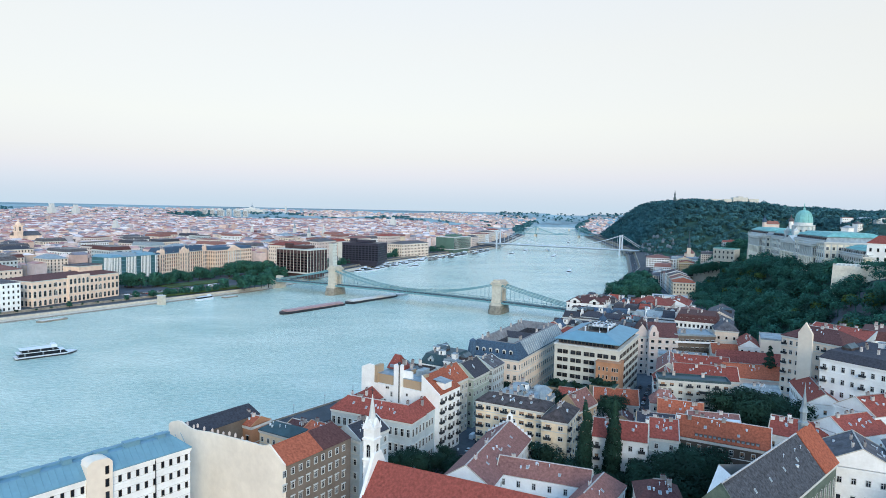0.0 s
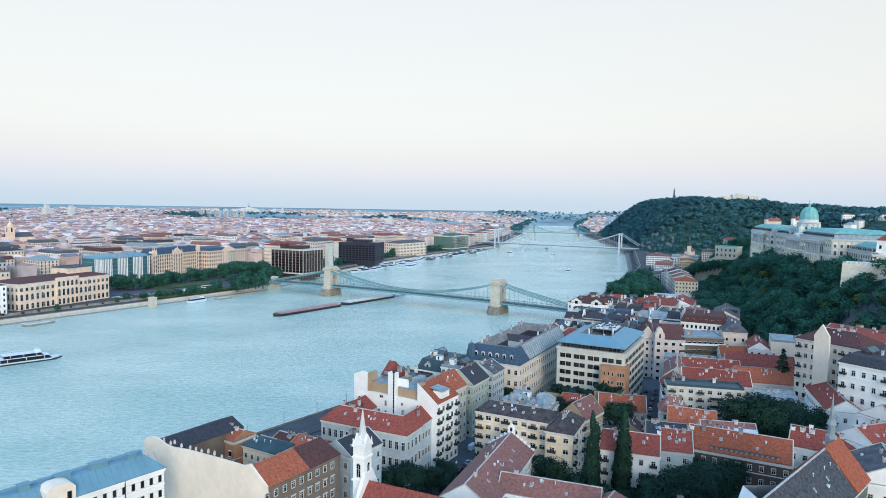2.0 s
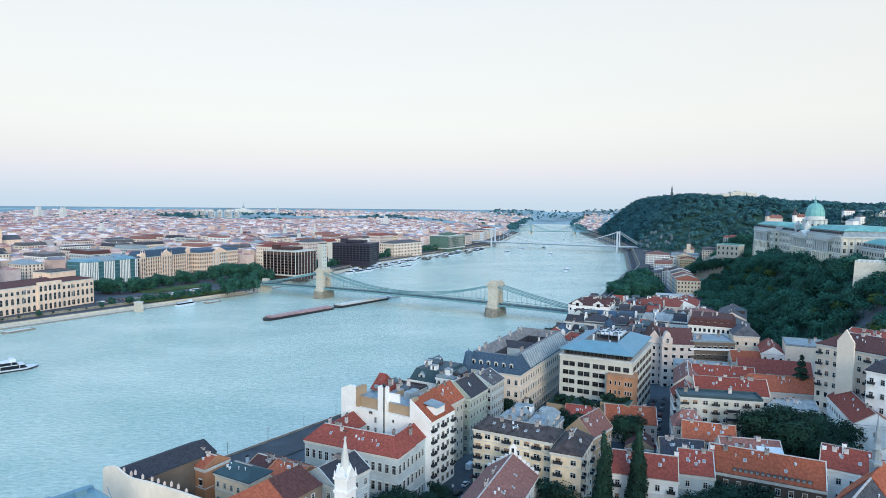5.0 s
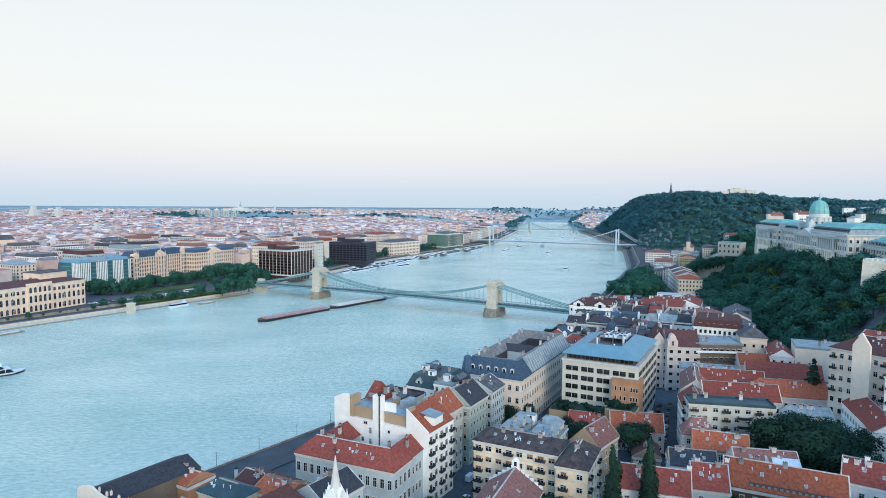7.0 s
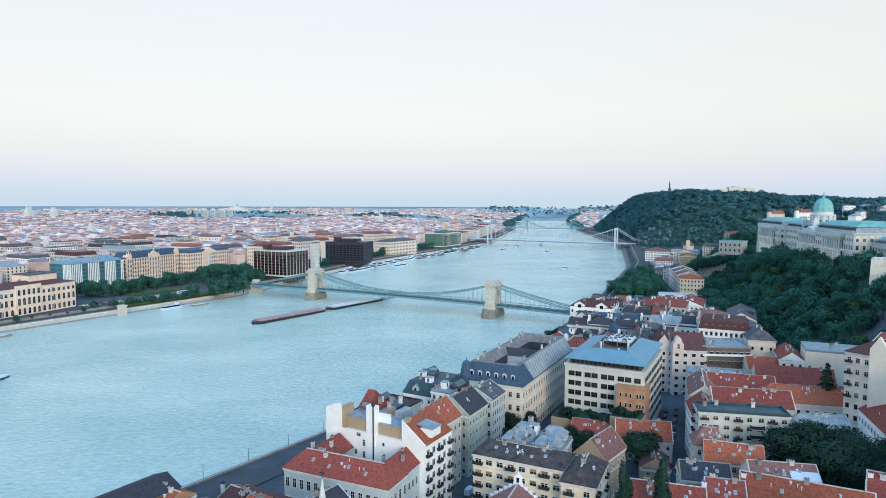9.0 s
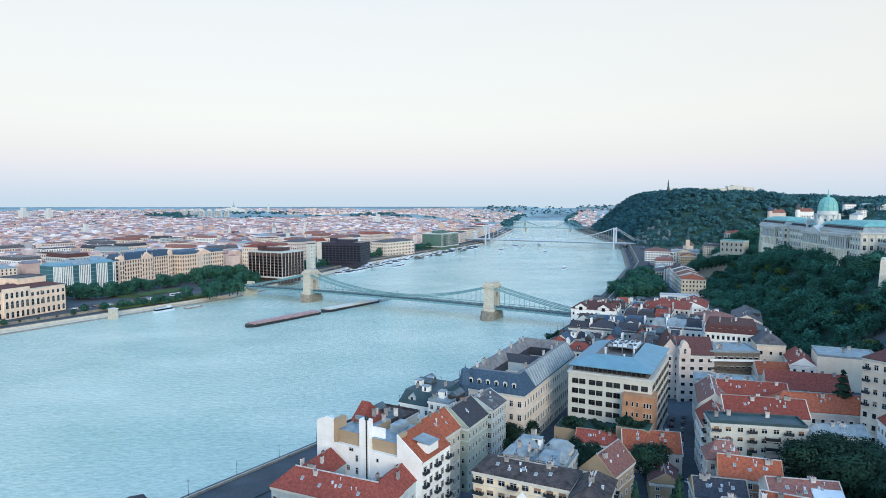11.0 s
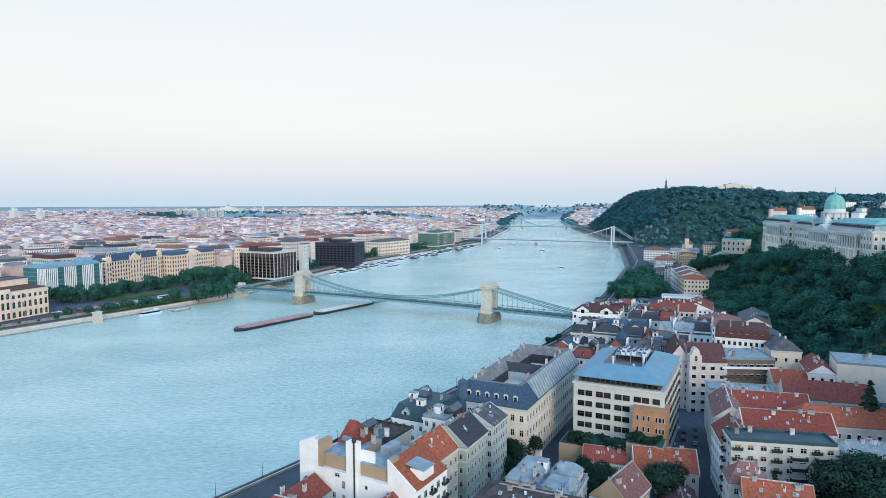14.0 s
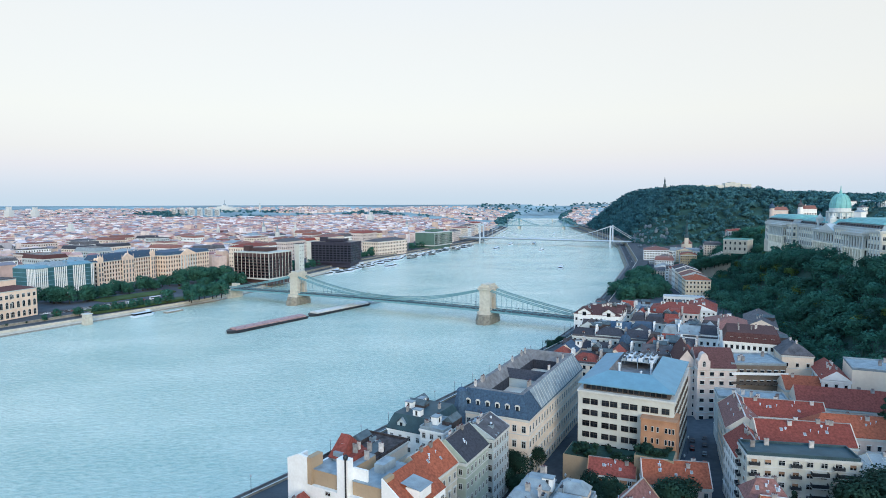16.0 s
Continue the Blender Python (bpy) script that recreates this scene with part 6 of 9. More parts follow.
rng = random.Random(31)
for row in range(17):
    y0 = 668 + row * 32
    xb = float(np.interp(y0, BUDA_Y, BUDA_X))
    room = float(hill_foot(y0)) - xb - 24 if y0 < 1060 else 190
    first = 84 if y0 < 900 else 66
    col = 0
    while first + col * 34 < room:
        x, y = xb + first + col * 34, y0 + col * -9
        col += 1
        if rng.random() < .06 or y < 738 or (735 < y < 880 and x > 262):
            continue
        w, d, hh = rng.uniform(20, 27), 32.6, rng.uniform(13, 22)
        zg = G(x, y)
        wall = rng.choice(("cream", "white", "pink", "grey", "yellow", "ochre"))
        th = house("town_house", rng.choice(("pale riverside town house with tiled roof", "cream town house with worn roof", "old town house below the castle")), x, y, w, d, -21, zg, zg + hh,
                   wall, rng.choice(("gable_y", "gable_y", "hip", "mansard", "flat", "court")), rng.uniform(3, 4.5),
                   rng.choice(("r_red", "r_pink", "r_tar", "r_zinc", "r_felt", "r_brown")), 5, ("front", "left", "right"), 3.0, 1.4, 1.9, chimneys=2, group="town houses below the castle", courses=False)
        if y0 < 900:
            clutter(th, w, d, hh + 2, 4, row * 7 + col, "r_brown")


# ---- foreground at the near end ----
def spire_church():
    """Small church: white tower with a slender spire at the river end, red-roofed nave."""
    r = thing("church", -20.1, 170.5, STREET, -25, "small church with a red roof and slender white spire", "church")
    z = -STREET
    bm = bmesh.new()
    box(bm, 2, 58, -8, 8, -3, 32.5 + z)
    part("nave_wall", bm, "white", r)
    bm = roof_bmesh("gable_x", 56, 16, 8)
    bmesh.ops.translate(bm, verts=bm.verts, vec=(30, 0, 32.5 + z))
    part("nave_roof", bm, "r_red", r)
    bm = bmesh.new()
    poly(bm, [(1.2, -8.5, 32 + z), (1.2, 8.5, 32 + z), (1.2, 1.8, 43 + z), (1.2, -1.8, 43 + z), (2.2, -8.5, 32 + z), (2.2, 8.5, 32 + z), (2.2, 1.8, 43 + z), (2.2, -1.8, 43 + z)],
         [(3, 2, 1, 0), (4, 5, 6, 7), (1, 2, 6, 5), (2, 3, 7, 6), (3, 0, 4, 7)])
    box(bm, 1.2, 2.2, -8.5, 8.5, -3, 32 + z)
    part("front_gable", bm, "white", r)
    w = 1.8
    bm = bmesh.new()
    box(bm, -w, w, -w, w, -3, 50.4 + z)
    for q in (40.4, 46.6, 49.8):
        box(bm, -w - .3, w + .3, -w - .3, w + .3, q + z, q + .5 + z)
    for k in range(4):   # small gables and corner pinnacles round the foot of the spire
        a = k * math.pi / 2
        rot = lambda u, v, q: (u * math.cos(a) - v * math.sin(a), u * math.sin(a) + v * math.cos(a), q + z)
        poly(bm, [rot(-w, -w - .1, 50.4), rot(w, -w - .1, 50.4), rot(0, -w - .1, 53), rot(-w * .6, -w + 1.2, 50.4), rot(w * .6, -w + 1.2, 50.4), rot(0, -w + 1.4, 53)], [(0, 1, 2), (0, 2, 5, 3), (2, 1, 4, 5)])
        cx_, cy_, _ = rot(-w, -w, 0)
        tube(bm, cx_, cy_, 50.3 + z, 52.0 + z, .27, .05, 6)
    part("tower", bm, "white", r)
    bm = bmesh.new()
    tube(bm, 0, 0, 50.4 + z, 60 + z, 1.5, .08, 8)
    part("spire", bm, "trim", r, "pale metal-clad spire")
    bm = bmesh.new()
    tube(bm, 0, 0, 59.8 + z, 62.0 + z, .09, .07, 6)
    box(bm, -.6, .6, -.07, .07, 61.1 + z, 61.3 + z)
    part("cross", bm, "dark_iron", r)
    for turn, dx, dy in ((0, 0, -w), (90, w, 0), (-90, -w, 0), (180, 0, w)):
        placed("belfry_window", window_mesh(1.1, 3.2, "arch"), r, pose(dx, dy, 41.6 + z, 0, 0, turn))


spire_church()


def party_wall_house():
    """House seen from its great blind cream wall, roofs falling towards a court behind it."""
    r = thing("apartment_house", -61.3, 190.75, STREET, -33, "apartment house with a huge blind cream party wall", "apartment house")
    bm = bmesh.new()
    W = 28
    prof = [(-W, 27.4), (-W + 1.2, 28.5), (-W + 4.5, 29.6), (-W + 7, 29.7), (-W + 9.5, 29.0), (-W + 11.5, 28.6), (-W + 14.5, 28.5), (-W + 22, 29.4), (7.2, 30.2), (15, 30.6), (18.6, 30.7), (W - 6.6, 31.8), (W, 27.2)]
    y0, y1 = -12.5, -11.9
    fr = [bm.verts.new((x, y0, z)) for x, z in prof] + [bm.verts.new((W, y0, -3)), bm.verts.new((-W, y0, -3))]
    bk = [bm.verts.new((x, y1, z)) for x, z in prof] + [bm.verts.new((W, y1, -3)), bm.verts.new((-W, y1, -3))]
    bm.faces.new(fr[::-1]), bm.faces.new(bk)
    for k in range(len(fr)):
        j = (k + 1) % len(fr)
        bm.faces.new((fr[k], fr[j], bk[j], bk[k]))
    part("party_wall", bm, "party", r)
    bm = bmesh.new()
    box(bm, -W, -W + 12, -11.9, 16, -3, 25.8)
    box(bm, W - 12, W, -11.9, 16, -3, 26.5)
    box(bm, -W + 12, W - 12, -11.9, -4, -3, 23.6)
    part("wall", bm, "brown", r)
    bm = bmesh.new()
    poly(bm, [(-W - .4, -11.9, 26.2), (-W + 6, -11.9, 28.6), (-W + 12.4, -11.9, 25.9), (-W - .4, 16, 26.2), (-W + 6, 16, 28.6), (-W + 12.4, 16, 25.9)], [(0, 1, 4, 3), (1, 2, 5, 4), (3, 4, 5)])
    poly(bm, [(-W + 12, -11.9, 28.0), (W - 12, -11.9, 29.8), (W - 12, -3.6, 23.7), (-W + 12, -3.6, 23.7)], [(0, 1, 2, 3)])
    part("dark_roof", bm, "r_dark", r)
    bm = bmesh.new()
    poly(bm, [(W - 13, -11.9, 27.0), (W - 6.5, -11.9, 31.3), (W + .4, -11.9, 26.8), (W - 13, 3, 27.0), (W - 6.5, 3, 31.3), (W + .4, 3, 26.8)], [(0, 1, 4, 3), (1, 2, 5, 4)])
    part("orange_roof", bm, "r_orange", r, "bright orange tiled roof")
    bm = bmesh.new()
    poly(bm, [(W - 13, 3, 27.0), (W - 6.5, 3, 31.3), (W + .4, 3, 26.8), (W - 13, 16, 27.0), (W - 6.5, 14, 31.3), (W + .4, 16, 26.8)], [(0, 1, 4, 3), (1, 2, 5, 4), (3, 4, 5)])
    part("brown_roof", bm, "r_brown", r)
    windows(r, 2 * W, 28, ("right",), 26.5, 6, 2.7, 1.1, 1.8, "hood", 2.0)
    rg = random.Random(3)
    pot = shared(("chimney_pot",), lambda q: (box(q, -.3, .3, -.3, .3, -.6, .7), tube(q, 0, 0, .7, 1.1, .16, .12, 6)), ("pink",))
    for k in range(11):
        placed("chimney", pot, r, pose(-W + 6 + k * 3.0 + rg.uniform(-.8, .8), -11.4, 28.7 + k * .17 + rg.uniform(-.3, .5)) @ Matrix.Diagonal((.8, .8, .8, 1)))


party_wall_house()
house("court_house", "yellow courtyard house with dark green hip roof", -55.0, 204.0, 14, 9, -30, STREET, 36.5, "yellow", "hip", 2.4, "r_dkgreen", 5, ("front",), 2.2, .9, 1.5, "plain", 0, low=26)
house("rear_house", "brick-red courtyard wing with orange roof", -69.0, 211.0, 11, 9, -30, STREET, 37, "brick", "gable_x", 2.4, "r_orange", 4, ("front",), 3, chimneys=2, joined=True)
house("rear_house", "courtyard wing with orange roof and fire wall", -41.0, 206.0, 12, 10, -30, STREET, 36, "brick", "gable_x", 2.4, "r_orange", 4, ("front",), 3, chimneys=3, joined=True)
house("rear_house", "low rear house with dark cluttered roof", -50.0, 224.0, 18, 14, -30, STREET, 29, "tan", "gable_x", 3, "r_brown", 3, ("front",), 3, chimneys=6, joined=True)
house("street_house", "pale blue-grey street house with dark roof", -27.5, 203.0, 12, 15, -34, STREET, 37.0, "grey", "gable_y", 4, "r_dark", 5, ("right", "front"), 2.8, 1.1, 1.8, "hood", 3)
house("rear_house", "low house with pinkish roof near the church", -30.0, 217.0, 12, 9, -28, STREET, 28, "pink", "gable_x", 3, "r_pink", 3, ("front", "right"), 2.8, chimneys=3, joined=True)


def blue_roof_row():
    r = house("long_house", "long white house with blue sheet mansard roof", -97.4, 149.0, 62, 11, 52, STREET, 43, "white", "mansard", 3.6, "r_blue", 7, ("front",), 2.3, .7, 1.7, "pane", 0, top=1.1, low=26)
    bm = bmesh.new()   # raised ridge strip
    box(bm, -28, 28, .3, 1.7, 33.3, 34.0)
    part("ridge_step", bm, "r_blue", r)
    for k in range(7):
        bm = bmesh.new()
        x, w = -26 + k * 8.4, 1.2 + .5 * (k % 3)
        box(bm, x - w, x + w, -1.9, -.1, 33, 34.6 + .3 * (k % 2), 0, .12)
        box(bm, x - w - .15, x + w + .15, -2.1, .1, 34.6 + .3 * (k % 2), 34.8 + .3 * (k % 2))
        part("roof_hatch", bm, "r_blue", r)
    seam = shared(("blue_seam",), lambda q: beam(q, (0, -5.9, 30.05), (0, -2.0, 33.7), .1), ("r_blue",))
    for k in range(36):
        x = -29.5 + k * 1.7
        if not 1.4 < x < 9:
            placed("seam", seam, r, pose(x, 0, 0))
    for x0, x1 in ((2, 8.5), (-30.9, -25)):   # stair heads with a rounded shoulder
        bm = bmesh.new()
        box(bm, x0, x1, -6.4, -1.6, 18, 32.4)
        c, hw = (x0 + x1) / 2, (x1 - x0) / 2
        prof = [(x0, 32.4), (x1, 32.4), (x1, 33.0), (x1 - .8, 33.9), (x1 - 1.9, 34.3), (x0 + 1.9, 34.3), (x0 + .8, 33.9), (x0, 33.0)]
        f, b = [bm.verts.new((u, -6.4, z)) for u, z in prof], [bm.verts.new((u, -1.6, z)) for u, z in prof]
        bm.faces.new(f), bm.faces.new(b[::-1])
        for k in range(8):
            bm.faces.new((f[k], b[k], b[(k + 1) % 8], f[(k + 1) % 8]))
        part("stair_head", bm, "party", r, "cream stair head with a rounded top")
        for z in (23, 26.5, 30):
            placed("window", window_mesh(.8, 2.0, "pane"), r, pose(c + hw * .55, -6.4, z))
    bm = bmesh.new()
    for z in range(2, 30, 2):
        box(bm, -31.1, 31.1, -5.56, -5.4, z, z + .1)
    tagged(part("wall_groove", bm, "trim", r), kind="stuff")
    bm = bmesh.new()
    for x in (-12, 20.5):
        tube(bm, x, -5.75, 0, 30, .14, .14, 6)
    tagged(part("downpipe", bm, "dark_iron", r), kind="stuff")


blue_roof_row()

def gable_end(root, w, d, h, rh):
    """A white stepped coping on the far gable of a roof, with a bell niche on its top."""
    step = shared(("gable_step",), lambda q: box(q, -.55, .55, -.35, .35, -.7, .75), ("white",))
    for k in range(6):
        for sgn in (-1, 1):
            placed("gable_step", step, root, pose(sgn * (.8 + k * (w / 2 - .4) / 5.6), d / 2, h + rh * (1 - (.8 + k * (w / 2 - .4) / 5.6) / (w / 2)) + .1))
    bm = bmesh.new()
    poly(bm, [(-1.1, d / 2 - .4, h + rh - 1), (1.1, d / 2 - .4, h + rh - 1), (1.1, d / 2 - .4, h + rh + 1.9), (0, d / 2 - .4, h + rh + 3.1), (-1.1, d / 2 - .4, h + rh + 1.9),
              (-1.1, d / 2 + .4, h + rh - 1), (1.1, d / 2 + .4, h + rh - 1), (1.1, d / 2 + .4, h + rh + 1.9), (0, d / 2 + .4, h + rh + 3.1), (-1.1, d / 2 + .4, h + rh + 1.9)],
         [(0, 1, 2, 3, 4), (9, 8, 7, 6, 5), (1, 6, 7, 2), (2, 7, 8, 3), (3, 8, 9, 4), (4, 9, 5, 0)])
    niche = part("bell_gable", bm, "white", root)
    bm = bmesh.new()
    box(bm, -.42, .42, d / 2 - .44, d / 2 + .44, h + rh + .3, h + rh + 1.7)
    part("bell_opening", bm, "glass", niche)


# convent round a garden
house("convent_wing", "convent wing with faded red tiled roof", 34.0, 186.6, 30, 9, -20, STREET, 29.8, "white", "gable_x", 4.2, "r_pink", 4, ("front", "right"), 4.4, 1.0, 1.9, "plain", 1, skylights=2, low=22)
house("convent_wing", "convent wing with faded brown-red hipped roof", 46.5, 172.0, 11, 26, -33, STREET, 29.8, "white", "hip", 4.4, "r_pink", 4, ("front", "right"), 4.0, .9, 1.4, "plain", 1, skylights=1, low=24)
house("convent_wing", "long convent wing with faded red tiled roof", 17.1, 200.1, 16.5, 46, -22.8, STREET, 29.8, "white", "gable_y", 5.8, "r_pink", 4, ("front", "right", "left", "back"), 4.0, .9, 1.4, "plain", 4, skylights=5, low=24)
gable_end(bpy.data.objects["convent_wing.002"], 16.5, 46, 16.8, 5.8)


def tiled_nave():
    r = house("church", "long church with dark slate roof and green-tiled walls", 88.0, 152.0, 62, 15, 43.5, STREET, 43.5, "nave_tile", "gable_x", 9.5, "r_nave", 1, ("front", "right"), 3.6, 1.5, 6.0, "arch", 0, skylights=9, category="church", z0=20)
    bm = roof_bmesh("gable_x", 12, 15.4, 9.7)
    bmesh.ops.translate(bm, verts=bm.verts, vec=(25.2, 0, 30.7))
    part("apse_roof", bm, "r_orange", r, "orange tiled end of the roof")
    bm = bmesh.new()
    lathe(bm, [(1.3, 38), (1.3, 40.5), (1.5, 40.6), (1.4, 41.2), (.9, 41.4), (.9, 44), (1.3, 44.2), (.8, 45.6), (.25, 50), (.05, 53)], 8, 28, 1)
    part("ridge_turret", bm, "r_zinc", r, "grey metal ridge turret")
    bm = bmesh.new()
    poly(bm, [(-20, 8.2, 30.5), (-6, 8.2, 30.5), (-13, 8.2, 37), (-20, 1, 37.4), (-6, 1, 37.4)], [(0, 1, 2), (0, 2, 3), (2, 1, 4)])
    part("side_gable", bm, "white", r)


tiled_nave()
for a in ((65, 211.5, 19, 12, -18, 35, "white", "gable_x", 5, "r_red", "white row house with red roof and balconies"), (81, 213, 10, 12, -16, 35, "grey", "gable_x", 5.5, "r_red", "narrow grey row house with red roof"),
          (100.6, 209.0, 31, 13, -27, 35.5, "dark_frame", "gable_x", 6, "r_orange", "row house with orange roof and a strip of skylights"),
          (128, 207, 20, 13, -35, 38, "white", "gable_x", 5, "r_red", "row house with red roof and white chimneys"), (101, 250, 18, 11, -20, 31, "brick", "gable_x", 5, "r_orange", "rear house with patched orange roof"),
          (97, 259, 11, 9, -14, 33, "pink", "hip", 5, "r_pink", "small house with faded hip roof"), (88, 242, 15, 11, -14, 29, "tan", "gable_x", 4, "r_dark", "rear house with dark tiled roof"),
          (107, 232, 19, 11, -12, 33, "pink", "gable_x", 4, "r_pink", "house with faded roof and pale glazed lean-to"),
          (142, 203, 20, 15, 20, 42, "white", "gable_x", 5, "r_red", "white house with red roof and skylights"), (159, 214, 24, 15, 20, 46, "white", "gable_x", 5, "r_red", "white corner house with dark red roof"),
          (128, 178, 22, 18, -24, 41, "white", "gable_y", 6, "r_tar", "house with broad pale gable wall"), (146, 172, 20, 22, -24, 44, "white", "gable_y", 5, "r_tar", "grey-roofed house with white walls"),
          (164.5, 262, 13, 36, -18, 37, "white", "gable_y", 4.5, "r_red", "long pale blue house with red roof and balconies"), (62, 162, 12, 12, -10, 36, "cream", "hip", 4, "r_brown", "small pavilion with timber roof"),
          (150, 281, 16, 9, -8, 32, "white", "gable_x", 3, "r_zinc", "low white house with pale metal roof"), (143, 152, 24, 16, 28, 38, "white", "gable_x", 6, "r_orange", "white house with orange roof"),
          (180, 190, 26, 22, 20, 46, "white", "gable_x", 6, "r_red", "white house with red roof"), (170, 166, 24, 20, -20, 46, "cream", "gable_x", 6, "r_red", "cream house with red roof")):
    rh_ = house("row_house", a[10], a[0], a[1], a[2], a[3], a[4], STREET, a[5], a[6], a[7], a[8], a[9], 5, ("front", "left"), 3.0, 1.1, 1.7, "mix", 3, skylights=2 if a[6] == "dark_frame" else 3, balconies=2 if a[0] == 65 else 0, low=a[5] - (14 if a[0] in (65, 88, 161) else 10), joined=a[0] in (146, 143, 180, 170, 107))
    if a[6] == "dark_frame":   # strip of attic windows just above the eaves
        pane = shared(("attic_pane",), lambda q: (box(q, -.55, .55, -.1, .5, 0, 1.25, 0), box(q, -.42, .42, -.14, -.09, .15, 1.1, 1)), ("dark_frame", "r_zinc"))
        for k in range(14):
            placed("attic_window", pane, rh_, pose(-8 + k * 1.5, -5.9, a[5] - STREET + .35))
top_ = house("apartment_house", "tall white apartment house with dark mansard roof", 186.5, 257.0, 26, 40, -56, 22, 54.5, "white", "mansard", 3.2, "r_dark", 6, ("front", "left"), 3.4, 1.2, 2.0, "plain", 4, dormers=0, balconies=4, top=0.8, low=38)
clutter(top_, 22, 34, 35.8, 12, 91, "r_zinc")
house("apartment_house", "tall cream apartment house with brown tiled roof", 180.5, 285.0, 28, 20, -58, 24, 57, "cream", "hip", 5, "r_brown", 7, ("front", "left"), 2.8, 1.3, 1.9, "mix", 5, balconies=3, low=37)
house("apartment_house", "tall grey-white apartment house with red roof and gable", 197.5, 295.5, 28, 20, -58, 24, 57, "grey", "gable_x", 4, "r_red", 7, ("front", "left"), 3.0, 1.3, 1.9, "plain", 6, joined=True)
house("apartment_house", "tall white house with brown mansard roof", 222.0, 285.0, 40, 24, -36, 26, 57, "white", "mansard", 4, "r_brown", 7, ("front", "left"), 3.4, 1.3, 1.9, "plain", 12, joined=True)

# garden and street trees
for x, y, zt, k, s in ((51, 204, 0, "p", .98), (60, 203.2, 0, "p", 1.04), (166.3, 305, 0, "f", 1.88), (109, 265, 0, "f", 1.25), (106, 262, 0, "f", .9), (158.5, 306, 0, "f", 1.1),
                       (40, 212.5, 0, 0, 1.4), (36, 206, 0, 1, 1.0), (47, 207, 0, 2, 1.05), (56, 282, 0, 0, 1.25), (62, 286, 0, 1, 1.1), (51, 276, 0, 2, 1.1), (80, 280, 0, 2, 1.2), (84, 285, 0, 1, .9), (46, 288, 0, 1, 1.0), (36, 310, 0, 0, 1.0), (41, 318, 0, 2, .9),
                       (-17, 216, 0, 0, .95), (-9, 214, 0, 2, 1.0), (-2, 220, 0, 1, .95), (3, 226, 0, 0, .85), (-22, 222, 0, 1, .8), (5, 214, 0, 2, .8),
                       (79, 197, 0, 2, 1.6), (88, 200, 0, 0, 1.7), (70, 192, 0, 1, 1.6), (78, 186, 0, 2, 1.4), (66, 183, 0, 0, 1.1), (90, 193, 0, 2, 1.15), (62, 198, 0, 1, 1.2), (56, 200, 0, 2, 1.0),
                       (128, 255, 0, 2, 2.1), (137, 260, 0, 0, 2.0), (145, 252, 0, 2, 1.9), (134, 247, 0, 1, 1.9), (147, 266, 0, 1, 1.9), (140, 243, 0, 0, 1.7),
                       (152, 232, 0, 1, 1.5), (160, 228, 0, 0, 1.2), (103, 240, 0, 1, .9), (99, 272, 0, 1, .7), (88, 286, 0, 1, .6), (192, 384, 0, 1, 1.0), (186, 358, 0, 0, .9), (172, 330, 0, 1, 1.1),
                       (-45, 258, 0, 1, .7), (-40, 264, 0, 0, .7), (34, 300, 0, 1, .8), (31, 306, 0, 0, .7), (37, 296, 0, 2, .7), (4, 372, 5.6, 0, 1.0), (10, 380, 5.6, 1, .9), (-2, 362, 5.6, 1, .8), (30, 408, 5.6, 2, .8), (60, 470, 5.6, 1, .9), (74, 500, 5.6, 0, .8), (92, 530, 5.6, 2, .8), (100, 545, 5.6, 1, .9)):
    if k in (0, 1, 2) and s > 1.45:
        plant(BIG_TREES[k % 2], x, y, s * .58, zt or STREET)
        continue
    plant({"p": POPLAR, "f": FIR}.get(k) or TREES[k], x, y, s, zt or STREET + (8 if k == "f" and x > 150 else 0), s * 1.5 if k == "p" else None)


# white plastered stacks between the row houses, and a glazed lean-to
white_stack = shared(("white_stack",), lambda q: (box(q, -.8, .8, -.45, .45, -3, 2.6, 0), box(q, -.9, .9, -.55, .55, 2.6, 2.85, 0), [tube(q, x, 0, 2.85, 3.5, .17, .13, 6, 1) for x in (-.5, 0, .5)]), ("white", "r_brown"))
for x, y, z in ((119.5, 211, 40.5), (124, 208.5, 42), (136, 201, 41.5), (150, 209, 48), (87, 214.5, 39.0), (74, 209.5, 38.8)):
    r = thing("chimney_stack", x, y, z, -30, "white plastered chimney stack on the roofs", "chimney", "white chimney stacks")
    placed("stack", white_stack, r, Matrix.Diagonal((.75, .75, .8, 1)))
r = thing("lean_to", 112, 228.5, 33, -12, "pale glazed lean-to roof on a house", "roof")
bm = bmesh.new()
poly(bm, [(-4, -3, 1.0), (4, -3, 1.0), (4, 2.5, 3.6), (-4, 2.5, 3.6), (-4, -3, -2), (4, -3, -2), (4, 2.5, -2), (-4, 2.5, -2)], [(0, 1, 2, 3), (0, 4, 5, 1), (1, 5, 6, 2), (2, 6, 7, 3), (3, 7, 4, 0)])
bmesh.ops.recalc_face_normals(bm, faces=bm.faces)
part("glazing", bm, "boat_white", r)

# tall fire wall with a pointed top beside the high houses
r = thing("fire_wall", 166.8, 275.5, 20, -58, "tall pale fire wall with a pointed white top", "wall")
bm = bmesh.new()
poly(bm, [(-3.2, -.5, -4), (3.2, -.5, -4), (3.2, -.5, 41), (0, -.5, 46), (-3.2, -.5, 41), (-3.2, .5, -4), (3.2, .5, -4), (3.2, .5, 41), (0, .5, 46), (-3.2, .5, 41)],
     [(0, 1, 2, 3, 4), (9, 8, 7, 6, 5), (1, 6, 7, 2), (2, 7, 8, 3), (3, 8, 9, 4), (4, 9, 5, 0)])
part("wall", bm, "party", r)


